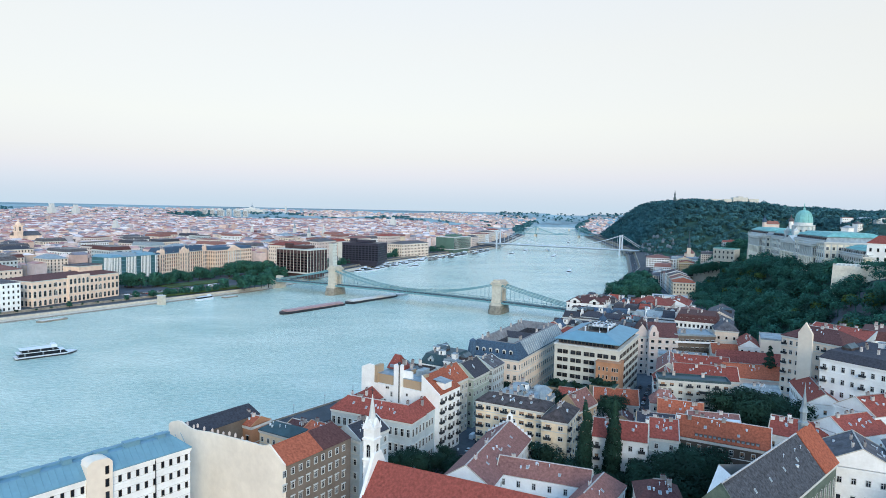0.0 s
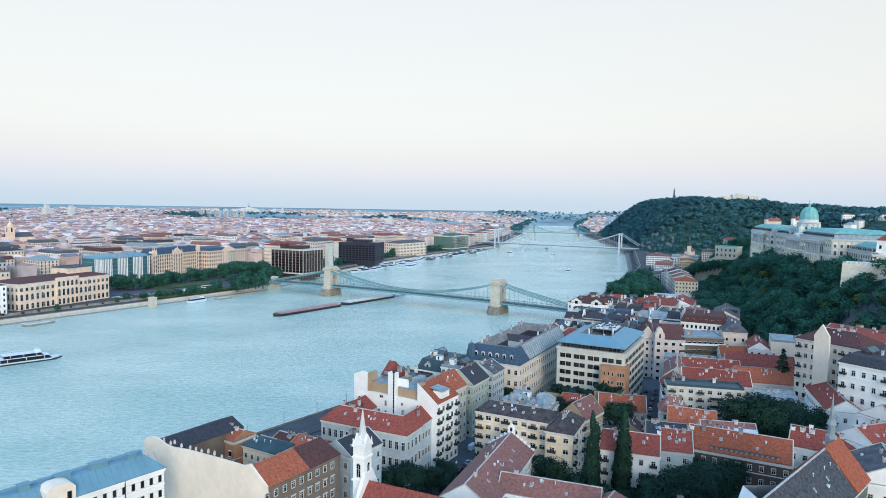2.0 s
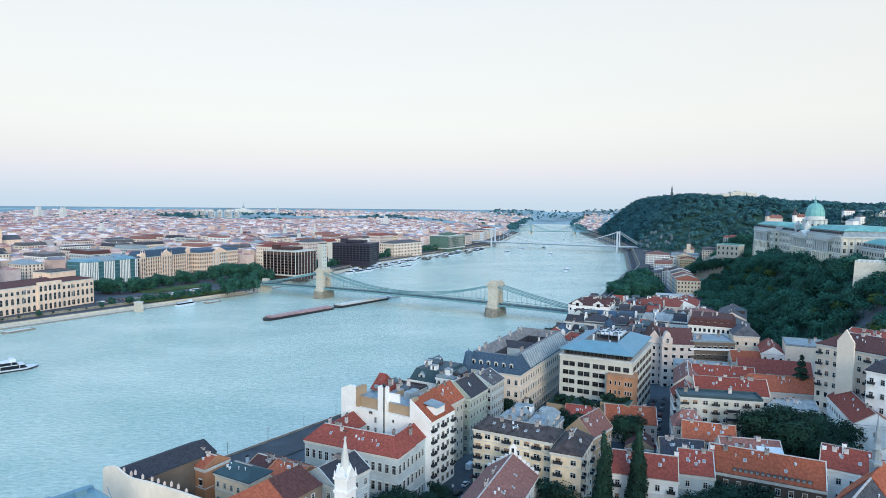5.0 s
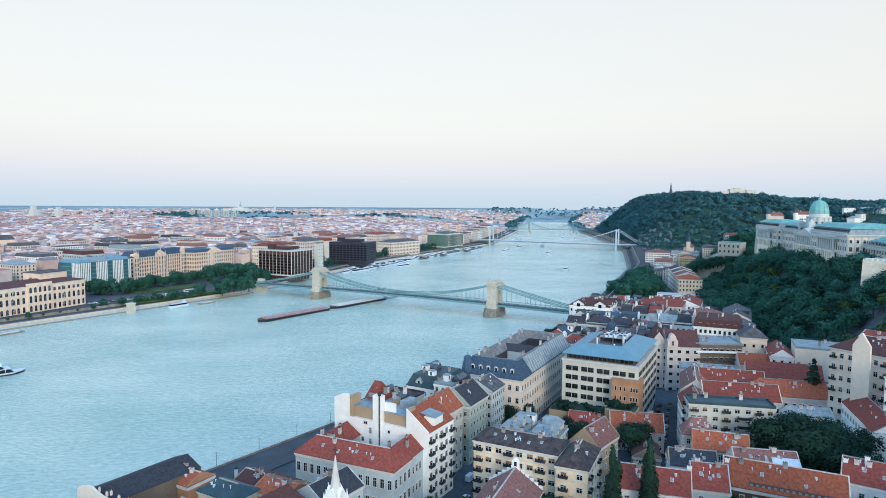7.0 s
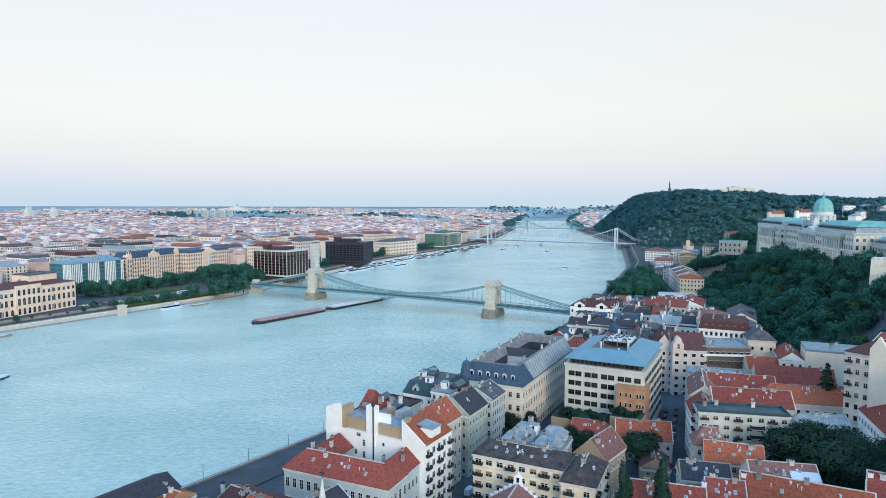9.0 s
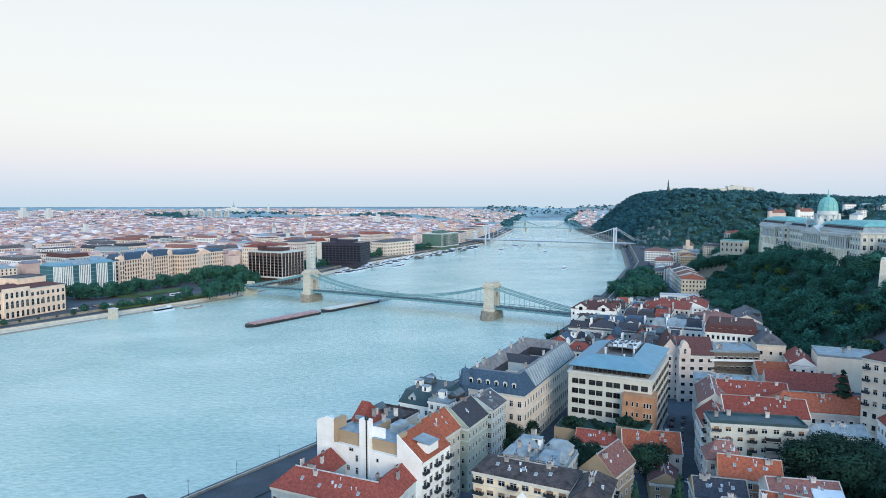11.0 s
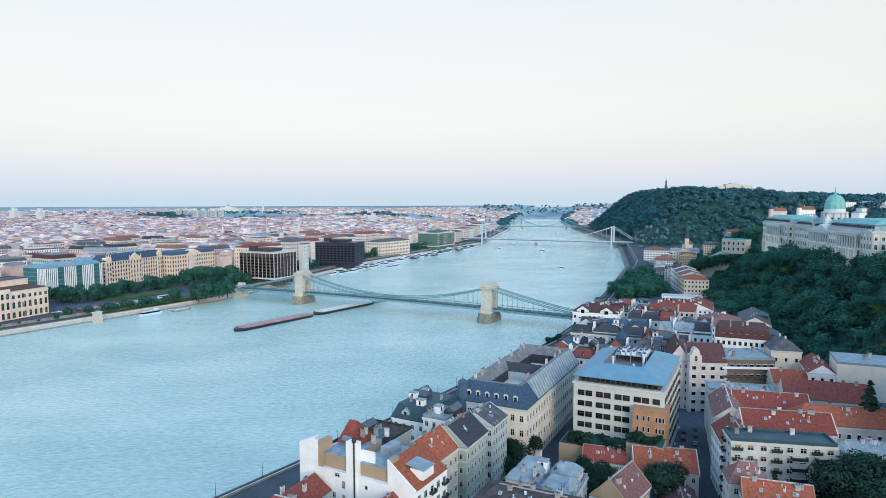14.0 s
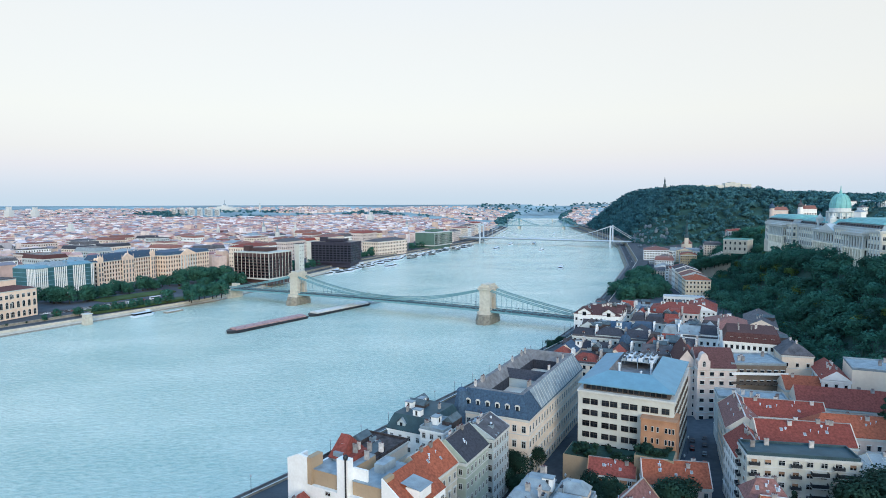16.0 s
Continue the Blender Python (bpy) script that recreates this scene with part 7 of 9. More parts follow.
# ---- the royal palace on the hill ----
def royal_palace():
    """Long limestone palace: two colonnaded wings, a porticoed middle and the dome behind it."""
    root = thing("royal_palace", 374.7, 676.0, 70.0, -102.6, "limestone royal palace with green copper roofs and dome", "palace")
    tall, low_ = window_mesh(1.9, 3.4, "hood"), window_mesh(1.7, 2.4, "plain")

    def wing(x0, x1, y0, y1, h, ends=False, open_from=None, open_to=None):
        """A wing with a rough-stone basement, string courses, pilasters and a two-tier roof; windows leave room for a colonnade."""
        w, cx_, cy_ = x1 - x0, (x0 + x1) / 2, (y0 + y1) / 2
        bm = bmesh.new()
        box(bm, x0, x1, y0, y1, -14, h)
        part("wall", bm, "palace", root)
        bm = bmesh.new()
        box(bm, x0 - .9, x1 + .9, y0 - .9, y1 + .9, -14, -.6)
        box(bm, x0 - .45, x1 + .45, y0 - .45, y1 + .45, -.6, 0)
        part("basement", bm, "stone", root, "rough stone basement storey")
        bm = bmesh.new()
        for z0, z1, e in ((7.0, 7.6, .5), (14.2, 14.6, .3), (h - 1.4, h - .5, .55), (h - .5, h + .5, 1.1)):
            box(bm, x0 - e, x1 + e, y0 - e, y1 + e, z0, z1)
        part("cornice", bm, "trim", root)
        bm = bmesh.new()   # balustrade
        n = int(w / 2)
        for k in range(n):
            u = x0 + (k + .5) * w / n
            box(bm, u - .35, u + .35, y0 - .8, y0 - .3, h + .5, h + 1.6)
        box(bm, x0 - .9, x1 + .9, y0 - .9, y0 - .2, h + 1.6, h + 1.9)
        tagged(part("balustrade", bm, "trim", root), kind="stuff")
        bm = roof_bmesh("mansard", w - 1.6, y1 - y0 - 1.6, 4.4, over=0, top=.5)
        bmesh.ops.translate(bm, verts=bm.verts, vec=(cx_, cy_, h + .6))
        part("attic_roof", bm, "r_zinc", root, "grey lower roof slope with skylights")
        bm = roof_bmesh("mansard", w - 4.4, y1 - y0 - 4.4, 3.4, over=.3, top=2.0)
        bmesh.ops.translate(bm, verts=bm.verts, vec=(cx_, cy_, h + 5.1))
        part("roof", bm, "r_green", root, "pale green copper roof")
        bm = bmesh.new()
        for k in range(int(w / 5)):
            u = x0 + 3.5 + k * (w - 7) / max(1, int(w / 5) - 1)
            box(bm, u - 1.1, u + 1.1, y0 + 1.1, y0 + 2.7, h + 2.2, h + 4.0)
        tagged(part("roof_light", bm, "glass", root), kind="stuff")
        n = max(2, int(w / 4.6))
        bm = bmesh.new()
        for k in range(n + 1):
            u = x0 + .5 + k * (w - 1) / n
            box(bm, u - .45, u + .45, y0 - .35, y0 + .1, 7.6, h - 1.4)
            box(bm, u - .6, u + .6, y0 - .5, y0 + .1, 0, 7.0)
        tagged(part("pilaster", bm, "trim", root), kind="stuff")
        for k in range(n):
            u = x0 + .5 + (k + .5) * (w - 1) / n
            if open_from is not None and open_from < u < open_to:
                continue
            for me, z in ((tall, 1.6), (tall, 8.6), (low_, 15.2)):
                placed("window", me, root, pose(u, y0, z))
        if ends:
            n = max(2, int((y1 - y0) / 4.6))
            for k in range(n):
                v = y0 + (k + .5) * (y1 - y0) / n
                for me, z in ((tall, 1.6), (tall, 8.6), (low_, 15.2)):
                    placed("window", me, root, pose(x1, v, z, 0, 0, 90))
            bm = bmesh.new()
            for k in range(n + 1):
                v = y0 + .5 + k * (y1 - y0 - 1) / n
                box(bm, x1 - .1, x1 + .35, v - .45, v + .45, 7.6, h - 1.4)
            tagged(part("pilaster", bm, "trim", root), kind="stuff")

    col = shared(("column",), lambda q: (lathe(q, [(1.0, 0), (1.0, .5), (.8, .7), (.66, 9.0), (.95, 9.4), (1.05, 10)], 12)), ("trim",))

    def colonnade(x0, x1, yw, out, n, z0, z1, gable=None):
        """A porch of giant columns over an arcade, with an entablature and, where gable says so, a pediment."""
        yf = yw - out
        bm = bmesh.new()
        box(bm, x0, x1, yf, yw, -14, .4)
        for k in range(n):
            u = x0 + 1 + k * (x1 - x0 - 2) / (n - 1)
            box(bm, u - 1.0, u + 1.0, yf, yf + 2.0, .4, z0 - 1.0)
        box(bm, x0, x1, yf, yw, z0 - 1.0, z0)
        porch = part("portico", bm, "palace", root)
        bm = bmesh.new()
        box(bm, x0 - .2, x1 + .2, yf - .2, yw, z1, z1 + 1.6)
        box(bm, x0 - .9, x1 + .9, yf - .9, yw, z1 + 1.6, z1 + 2.4)
        if gable:
            a, b = gable
            c, z = (a + b) / 2, z1 + 2.4
            poly(bm, [(a - .8, yf - .6, z), (b + .8, yf - .6, z), (c, yf - .6, z + (b - a) * .18), (a - .8, yw + 6, z), (b + .8, yw + 6, z), (c, yw + 6, z + (b - a) * .18)], [(0, 1, 2), (0, 2, 5, 3), (2, 1, 4, 5)])
        part("entablature", bm, "trim", porch)
        # dark glass sheets on the solid wall stand in for the porch's shade
        bm = bmesh.new()
        box(bm, x0 + .6, x1 - .6, yw - .12, yw - .02, 1.0, z0 - 1.6)
        for k in range(n - 1):
            u = x0 + 1 + (k + .5) * (x1 - x0 - 2) / (n - 1)
            box(bm, u - 1.0, u + 1.0, yw - .12, yw - .02, z0 + .8, z1 - 2)
        part("shaded_opening", bm, "glass", porch)
        for k in range(n):
            placed("column", col, porch, pose(x0 + 1 + k * (x1 - x0 - 2) / (n - 1), yf + 1, z0) @ Matrix.Diagonal((1, 1, (z1 - z0) / 10, 1)))

    wing(-130, -104, -11, 14, 18.5)
    wing(-104, -26, -17, 18, 20.5, True, -84, -40)
    wing(-26, 18, -11, 14, 19.5)
    wing(18, 70, -10, 16, 19.0, False, 22, 68)
    wing(70, 150, -15, 34, 21.5, True, 97, 132)
    wing(150, 196, -2, 30, 12.5)
    colonnade(-84, -40, -17, 4.5, 9, 7.8, 17.0)
    colonnade(22, 68, -10, 5.0, 9, 7.6, 16.2, (38, 68))
    colonnade(97, 132, -15, 4.5, 8, 7.8, 17.4)
    bm = bmesh.new()
    lathe(bm, [(11.4, 15), (11.4, 21), (10.2, 21.2), (9.6, 21.4), (9.6, 33.0), (10.8, 33.3), (10.8, 34.4), (8.6, 34.5), (8.6, 37)], 24, 30, 4)
    drum = part("drum", bm, "trim", root, "pale round drum with paired columns")
    dw = window_mesh(1.6, 3.2, "arch")
    rib = shared(("drum_column",), lambda q: tube(q, 0, 0, 22, 33, .75, .65, 8), ("trim",))
    for k in range(12):
        a = k * math.pi / 6
        placed("drum_window", dw, drum, pose(30 + 9.6 * math.cos(a), 4 + 9.6 * math.sin(a), 25.5, 0, 0, math.degrees(a) + 90))
        for da in (.2, .32):
            placed("drum_column", rib, drum, pose(30 + 10.2 * math.cos(a + da), 4 + 10.2 * math.sin(a + da), 0))
    bm = bmesh.new()
    lathe(bm, [(8.4 * math.cos(t) ** .72, 37 + 12.8 * math.sin(t)) for t in np.linspace(0, 1.42, 14)], 24, 30, 4)
    dome = part("dome", bm, "r_dome", root, "pale green copper dome", smooth=True)
    for k in range(12):   # ribs of the dome
        a = k * math.pi / 6 + .26
        bm = bmesh.new()
        pts = [((8.5 * math.cos(t) ** .72) * math.cos(a) + 30, (8.5 * math.cos(t) ** .72) * math.sin(a) + 4, 37 + 12.9 * math.sin(t)) for t in np.linspace(0, 1.4, 9)]
        for p0, p1 in zip(pts, pts[1:]):
            beam(bm, p0, p1, .45, .3)
        part("rib", bm, "r_green", dome)
    bm = bmesh.new()
    lathe(bm, [(1.9, 49.3), (1.5, 49.9), (1.2, 50), (1.2, 51.6), (.6, 52.3), (.25, 57)], 12, 30, 4)
    part("lantern", bm, "r_dome", dome)
    for u, v in ((44, -7), (16, -7)):   # pale corner turrets beside the drum
        bm = bmesh.new()
        box(bm, u - 2.4, u + 2.4, v - 2.4, v + 2.4, 15, 27)
        box(bm, u - 2.9, u + 2.9, v - 2.9, v + 2.9, 27, 28)
        lathe(bm, [(2.2, 28), (1.9, 29.5), (.9, 30.6), (.15, 32.5)], 10, u, v)
        part("turret", bm, "trim", root)


royal_palace()


def bastion(x, y, w, d, ang, z0, z1):
    r = thing("bastion", x, y, z0, ang, "pale stone castle bastion with parapet", "wall")
    bm = bmesh.new()
    box(bm, -w / 2, w / 2, -d / 2, d / 2, -25, z1 - z0, 0, 1.5)
    part("wall", bm, "palace", r)
    bm = bmesh.new()
    h = z1 - z0
    for k in range(int(w / 3)):
        x0 = -w / 2 + 1.6 + k * 3
        box(bm, x0, x0 + 1.8, -d / 2 + 1.5, -d / 2 + 2.3, h, h + 1.2)
    tagged(part("parapet", bm, "trim", r), kind="stuff")


bastion(322, 452, 62, 30, -38, 62, 78)
house("palace_wing", "white castle wing with red roof", 358.0, 478.0, 50, 18, -38, 72, 94, "white", "hip", 6, "r_red", 3, ("front", "left"), 4.5, 1.5, 2.6, "plain", 3)
house("garden_palace", "low pale palace terrace above the woods", 396.0, 876.0, 30, 16, -50, 50, 65, "stone", "flat", 1, "r_green", 2, ("front", "left"), 5, 2, 3.4, "arch", 0)


def ramp_wall():
    """The pale battlemented ramp wall that climbs to the castle garden."""
    r = thing("ramp_wall", 356, 902, 20, math.degrees(math.atan2(-24, 31)), "pale battlemented stone ramp wall climbing the hill", "wall")
    L, n = 40.0, 16
    top = lambda x: 11.5 + 21.5 * (x / L) ** .9
    bm = bmesh.new()
    poly(bm, [(0, 0, -12), (L, 0, -12), (L, 0, top(L)), (L / 2, 0, top(L / 2)), (0, 0, top(0)), (0, 3, -12), (L, 3, -12), (L, 3, top(L)), (L / 2, 3, top(L / 2)), (0, 3, top(0))],
         [(0, 1, 2, 3, 4), (9, 8, 7, 6, 5), (4, 3, 8, 9), (3, 2, 7, 8), (1, 6, 7, 2), (0, 4, 9, 5)])
    part("wall", bm, "pale", r)
    tooth = shared(("merlon",), lambda q: box(q, -.7, .7, 0, .8, -.5, 1.6), ("trim",))
    for k in range(n):
        x = 1 + k * (L - 2) / (n - 1)
        placed("merlon", tooth, r, pose(x, 0, top(x)))


ramp_wall()


# ---- the great hill ----
def liberation_statue():
    z = G(676, 1866) + 6
    r = thing("hill_monument", 676, 1866, z, 0, "tall monument column with a plain figure", "monument")
    bm = bmesh.new()
    box(bm, -6, 6, -6, 6, -4, 3, 0, 1)
    box(bm, -3.4, 3.4, -3.4, 3.4, 3, 20, 0, .8)
    lathe(bm, [(2.4, 20), (1.9, 24), (2.4, 28), (1.6, 32), (1.0, 35), (.5, 40)], 10)
    part("column", bm, "r_dkgreen", r)


liberation_statue()


def citadel():
    z = G(820, 1890) + 14
    r = thing("citadel", 820, 1890, z, -6, "long low stone citadel on the hilltop", "fort")
    for x0, x1, h in ((-128, -62, 9), (-60, 6, 10.5), (8, 32, 11.5), (34, 78, 17), (48, 64, 20), (80, 108, 13.5)):
        bm = bmesh.new()
        box(bm, x0, x1, -12, 12, -18, h, 0, .8)
        part("wall", bm, "pale", r)


citadel()
for k, (x, y, w, q) in enumerate(((894, 1400, 22, 114), (935, 1404, 26, 106), (960, 1390, 20, 115), (990, 1408, 34, 107), (1040, 1400, 26, 104), (880, 1340, 16, 102), (1075, 1385, 30, 98), (700, 1090, 20, 98))):
    house("villa", "white hillside villa among trees", x, y, w, 12, -15 + k * 7, G(x, y), max(G(x, y) + 12, q - 4), "white", "hip" if k % 2 else "flat", 4, ("r_pink", "r_zinc", "r_tar")[k % 3], 4, ("front",), 4, chimneys=1, courses=False)


def mansion(x, y, z1, wall, dome, label):
    """A castle-quarter town house with a bell-roofed corner turret."""
    z = G(x, y)
    r = house("mansion", label, x, y, 22, 16, -12, z, z1, wall, "mansard", 5, "r_pink", 5, ("front",), 3.4, 1.6, 2.4, chimneys=3, courses=False, top=.5)
    h = z1 - z
    bm = bmesh.new()
    tube(bm, -12, -7, -3, h + 3, 3.4, 3.4, 12)
    turret = part("turret", bm, wall, r)
    bm = bmesh.new()
    lathe(bm, [(3.9, h + 3), (4.0, h + 4), (3.6, h + 6.5), (2.4, h + 8.8), (1.0, h + 10), (.9, h + 11.5), (.2, h + 15)], 12, -12, -7)
    part("bell_roof", bm, dome, turret)


mansion(552, 1062, 98, "pink", "r_slate", "pink and white mansion with a dark bell-roofed turret")
mansion(598, 1064, 100, "white", "r_tar", "pale mansion with a grey bell-roofed turret")


def rocks():
    rng = np.random.default_rng(5)
    r = thing("cliff_rocks", 530, 1570, G(530, 1570), 0, "pale bare cliff rocks on the hill slope", "rocks")
    for k in range(48):
        x, y = rng.uniform(474, 560), rng.uniform(1478, 1600)
        bm = bmesh.new()
        bmesh.ops.create_icosphere(bm, subdivisions=2, radius=1)
        s = rng.uniform(2.0, 4.6)
        for v in bm.verts:
            v.co *= s * (1 + 0.35 * noise.noise(v.co * 1.7 + Vector((k, 0, 0))))
            v.co.z *= 1.4
        bmesh.ops.translate(bm, verts=bm.verts, vec=(x - 530, y - 1570, G(x, y) - G(530, 1570) + 1))
        part("rock", bm, "rock", r)


rocks()


def tower_church():
    x, y = 507, 1300
    z = G(x, y) + 4
    r = thing("church", x, y, z, -25, "parish church with a green onion spire", "church")
    bm = bmesh.new()
    box(bm, -9, 9, -2, 34, -3, 18)
    part("wall", bm, "cream", r)
    bm = roof_bmesh("gable_y", 18, 36, 9)
    bmesh.ops.translate(bm, verts=bm.verts, vec=(0, 16, 18))
    part("roof", bm, "r_pink", r)
    bm = bmesh.new()
    box(bm, -3.6, 3.6, -8, -1, -3, 30)
    part("tower", bm, "cream", r)
    bm = bmesh.new()
    lathe(bm, [(4.4, 30), (4.6, 31), (3.9, 34), (2.4, 37), (1.6, 39), (2.6, 41), (2.2, 44.5), (1.1, 48), (.8, 57), (.4, 64)], 12, 0, -4.5)
    part("spire", bm, "r_dkgreen", r)


tower_church()


# ---- the left bank ----
def front(name, label, x0, y0, x1, y1, depth, zb, ze, wall, roof, rh, rmat, rows, bay, ww, wh, style, **kw):
    """A house along the far bank: its river front runs from one point to the other, its body lies behind."""
    L = math.hypot(x1 - x0, y1 - y0)
    ang = math.degrees(math.atan2(y1 - y0, x1 - x0))
    n = Vector((-(y1 - y0), x1 - x0)) / L
    c = Vector(((x0 + x1) / 2, (y0 + y1) / 2)) + n * depth / 2
    return house(name, label, c.x, c.y, L, depth, ang, zb, ze, wall, roof, rh, rmat, rows, ("front", "left"), bay, ww, wh, style, **kw)


ac = front("academy", "cream academy palace with rows of arched windows", -410, 606, -375, 704, 40, 6.5, 33, "peach", "hip", 4, "r_brown", 3, 40, 2.2, 4.4, "hood", chimneys=2, category="palace", joined=False)
L = math.hypot(35, 98)
for row, (z, hh, st) in enumerate(((1.0, 4.2, "arch"), (9.8, 4.8, "arch"), (18.8, 3.2, "hood"))):
    for k in range(19):
        placed("window", window_mesh(2.6, hh, st), ac, pose(-L / 2 + (k + .5) * L / 19, -20.0, z))
    for k in range(7):
        placed("window", window_mesh(2.6, hh, st), ac, pose(-L / 2, -20 + (k + .5) * 40 / 7, z, 0, 0, -90))
bm = bmesh.new()
box(bm, -13, 13, -21.2, -19, 0, 28.5)
part("middle_bay", bm, "peach", ac)
for row, (z, hh) in enumerate(((1.0, 4.6), (9.8, 5.6), (19.4, 4.2))):
    for k in range(5):
        placed("window", window_mesh(2.6, hh, "arch"), ac, pose(-10 + k * 5, -21.2, z))
house("academy_hall", "taller cream hall behind the academy front", -408, 690, 30, 24, 70, 6.5, 42, "peach", "flat", 1, "r_tar", 2, ("front",), 8, chimneys=0, category="palace")
front("apartment_palace", "pale apartment palace on the far quay", -470, 500, -412, 592, 36, 6.5, 34, "white", "hip", 4, "r_tar", 5, 4.0, 1.5, 2.4, "plain", chimneys=5)


def glass_office(x0, y0, x1, y1, depth, zb, h, storeys):
    """Glass office block, white upright fins in groups, stepped sheet-metal roofs."""
    L = math.hypot(x1 - x0, y1 - y0)
    ang = math.atan2(y1 - y0, x1 - x0)
    c = Vector(((x0 + x1) / 2 - math.sin(ang) * depth / 2, (y0 + y1) / 2 + math.cos(ang) * depth / 2))
    r = thing("office_block", c.x, c.y, zb, math.degrees(ang), "office block of blue-green glass with white upright fins", "office block")
    bm = bmesh.new()
    box(bm, -L / 2, L / 2, -depth / 2, depth / 2, -3, h)
    part("wall", bm, "blue_glass", r, "blue-green glass curtain wall")
    step = h / storeys
    for k in range(storeys + 1):
        bm = bmesh.new()
        box(bm, -L / 2 - .15, L / 2 + .15, -depth / 2 - .15, depth / 2 + .15, k * step - .45, k * step + .15)
        part("floor_band", bm, "r_blue", r)
    fin = shared(("office_fin",), lambda q: box(q, -.5, .5, -.6, .1, .3, h - .6), ("white",))
    for side, length in (("front", L), ("left", depth)):
        sx, sy, turn = SIDES[side]
        n = int(length / 2.3)
        for i in range(n + 1):
            if i % 10 in (7, 8, 9) or (side == "left" and i < n * .45):   # bays left all glass
                continue
            placed("fin", fin, r, pose(sx * L / 2, sy * depth / 2, 0, 0, 0, turn) @ pose(-length / 2 + i * length / n, 0, 0))
    for x0_, x1_, y0_, up in ((-.5, -.22, -.5, 2.6), (-.22, .12, -.42, 4.2), (.12, .5, -.5, 3.0)):   # stepped roof pavilions
        bm = roof_bmesh("mansard", (x1_ - x0_) * L - .6, (.5 - y0_) * depth, up, top=1.4, over=.1)
        bmesh.ops.translate(bm, verts=bm.verts, vec=((x0_ + x1_) / 2 * L, (y0_ + .5) / 2 * depth, h + .25))
        part("roof", bm, "r_zinc" if up > 4 else "r_blue", r)
    clutter(r, L, depth, h + 3.4, 10, 3, "r_blue")


glass_office(-434, 798, -406, 866, 36, 6.5, 34, 7)
gh = front("grand_hotel", "cream grand hotel with blue slate mansard roof", -412, 888, -384, 990, 22, 6.5, 39, "peach", "mansard", 8.0, "r_slate", 6, 4.6, 2.0, 3.2, "hood", chimneys=6, dormers=6, top=.55, category="hotel")
bp_ = front("bank_palace", "warm cream palace with dark roof", -372, 996, -338, 1076, 44, 6.5, 38, "peach", "mansard", 4, "r_slate", 5, 4.6, 2.0, 3.2, "hood", chimneys=6, dormers=4, category="palace")

# stepped gable in the middle of the grand hotel's front, a tower at each end; a columned pediment on the bank
L = math.hypot(28, 102)
for name, x, w, z1 in (("gable_front", 0, 22, 40), ("end_tower", -L / 2 + 5, 9, 43), ("end_tower", L / 2 - 5, 9, 43)):
    bm = bmesh.new()
    box(bm, x - w / 2, x + w / 2, -11.8, -5, 0, z1 - 6.5)
    poly(bm, [(x - w / 2, -11.8, z1 - 6.5), (x + w / 2, -11.8, z1 - 6.5), (x, -11.8, z1 - 6.5 + w * .28), (x - w / 2, -5, z1 - 6.5), (x + w / 2, -5, z1 - 6.5), (x, -5, z1 - 6.5 + w * .28)], [(0, 1, 2), (0, 2, 5, 3), (2, 1, 4, 5)])
    for u, z in ((-w / 2 + .7, z1 - 6.5), (w / 2 - .7, z1 - 6.5), (0, z1 - 6.9 + w * .28)):
        tube(bm, x + u, -11.0, z, z + 5.0, .75, .15, 6)
    part(name, bm, "peach", gh)
    for k in range(int(w / 4.5)):
        for row in range(5):
            placed("window", window_mesh(2.0, 3.4, "arch"), gh, pose(x - w / 2 + (k + .5) * w / int(w / 4.5), -11.8, 1.5 + row * 6.2))
bm = bmesh.new()
poly(bm, [(-16, -22.8, 31), (16, -22.8, 31), (0, -22.8, 38), (-16, -10, 31), (16, -10, 31), (0, -10, 38)], [(0, 1, 2), (0, 2, 5, 3), (2, 1, 4, 5)])
box(bm, -16, 16, -22.8, -10, 29, 31)
part("pediment", bm, "peach", bp_)
col = shared(("giant_column",), lambda q: tube(q, 0, 0, 0, 22, .9, .8, 8), ("trim",))
for k in range(6):
    placed("column", col, bp_, pose(-14 + k * 5.6, -22.9, 7))


def slab_hotel(name, label, x, y, w, d, ang, zb, h, mat, bay, grid):
    r = thing(name, x, y, zb, ang, label, "hotel")
    bm = bmesh.new()
    box(bm, -w / 2, w / 2, -d / 2, d / 2, 5, h)
    box(bm, -w / 2 + 3, w / 2 - 3, -d / 2 + 3, d / 2 - 3, -3, 5)
    part("wall", bm, mat, r)
    bm = bmesh.new()
    box(bm, -w / 2 - .6, w / 2 + .6, -d / 2 - .6, d / 2 + .6, 4.4, 6.4)
    box(bm, -w / 2 - .6, w / 2 + .6, -d / 2 - .6, d / 2 + .6, h, h + 1.3)
    part("ledge", bm, grid, r)
    fin = shared(("fin", round(h, 1), grid), lambda q: box(q, -.16, .16, -.5, .05, 6.4, h), (grid,))
    for s in ("front", "right"):
        sx, sy, turn = SIDES[s]
        length = w if sx == 0 else d
        n = int(length / bay)
        for i in range(n + 1):
            placed("pilaster", fin, r, pose(sx * w / 2, sy * d / 2, 0, 0, 0, turn) @ pose(-length / 2 + i * length / n, 0, 0))
    windows(r, w, d, ("front", "right"), h, int((h - 8) / 4), bay, bay - 1.6, 2.3, "pane", 7.4, 4.0, joined=True, sill=mat)
    bm = bmesh.new()
    box(bm, -w / 4, w / 4, -d / 4, d / 4, h + 2, h + 6)
    box(bm, -w / 3, -w / 6, -d / 3, -d / 6, h + 2, h + 9)
    part("roof_plant", bm, mat, r)
    return r


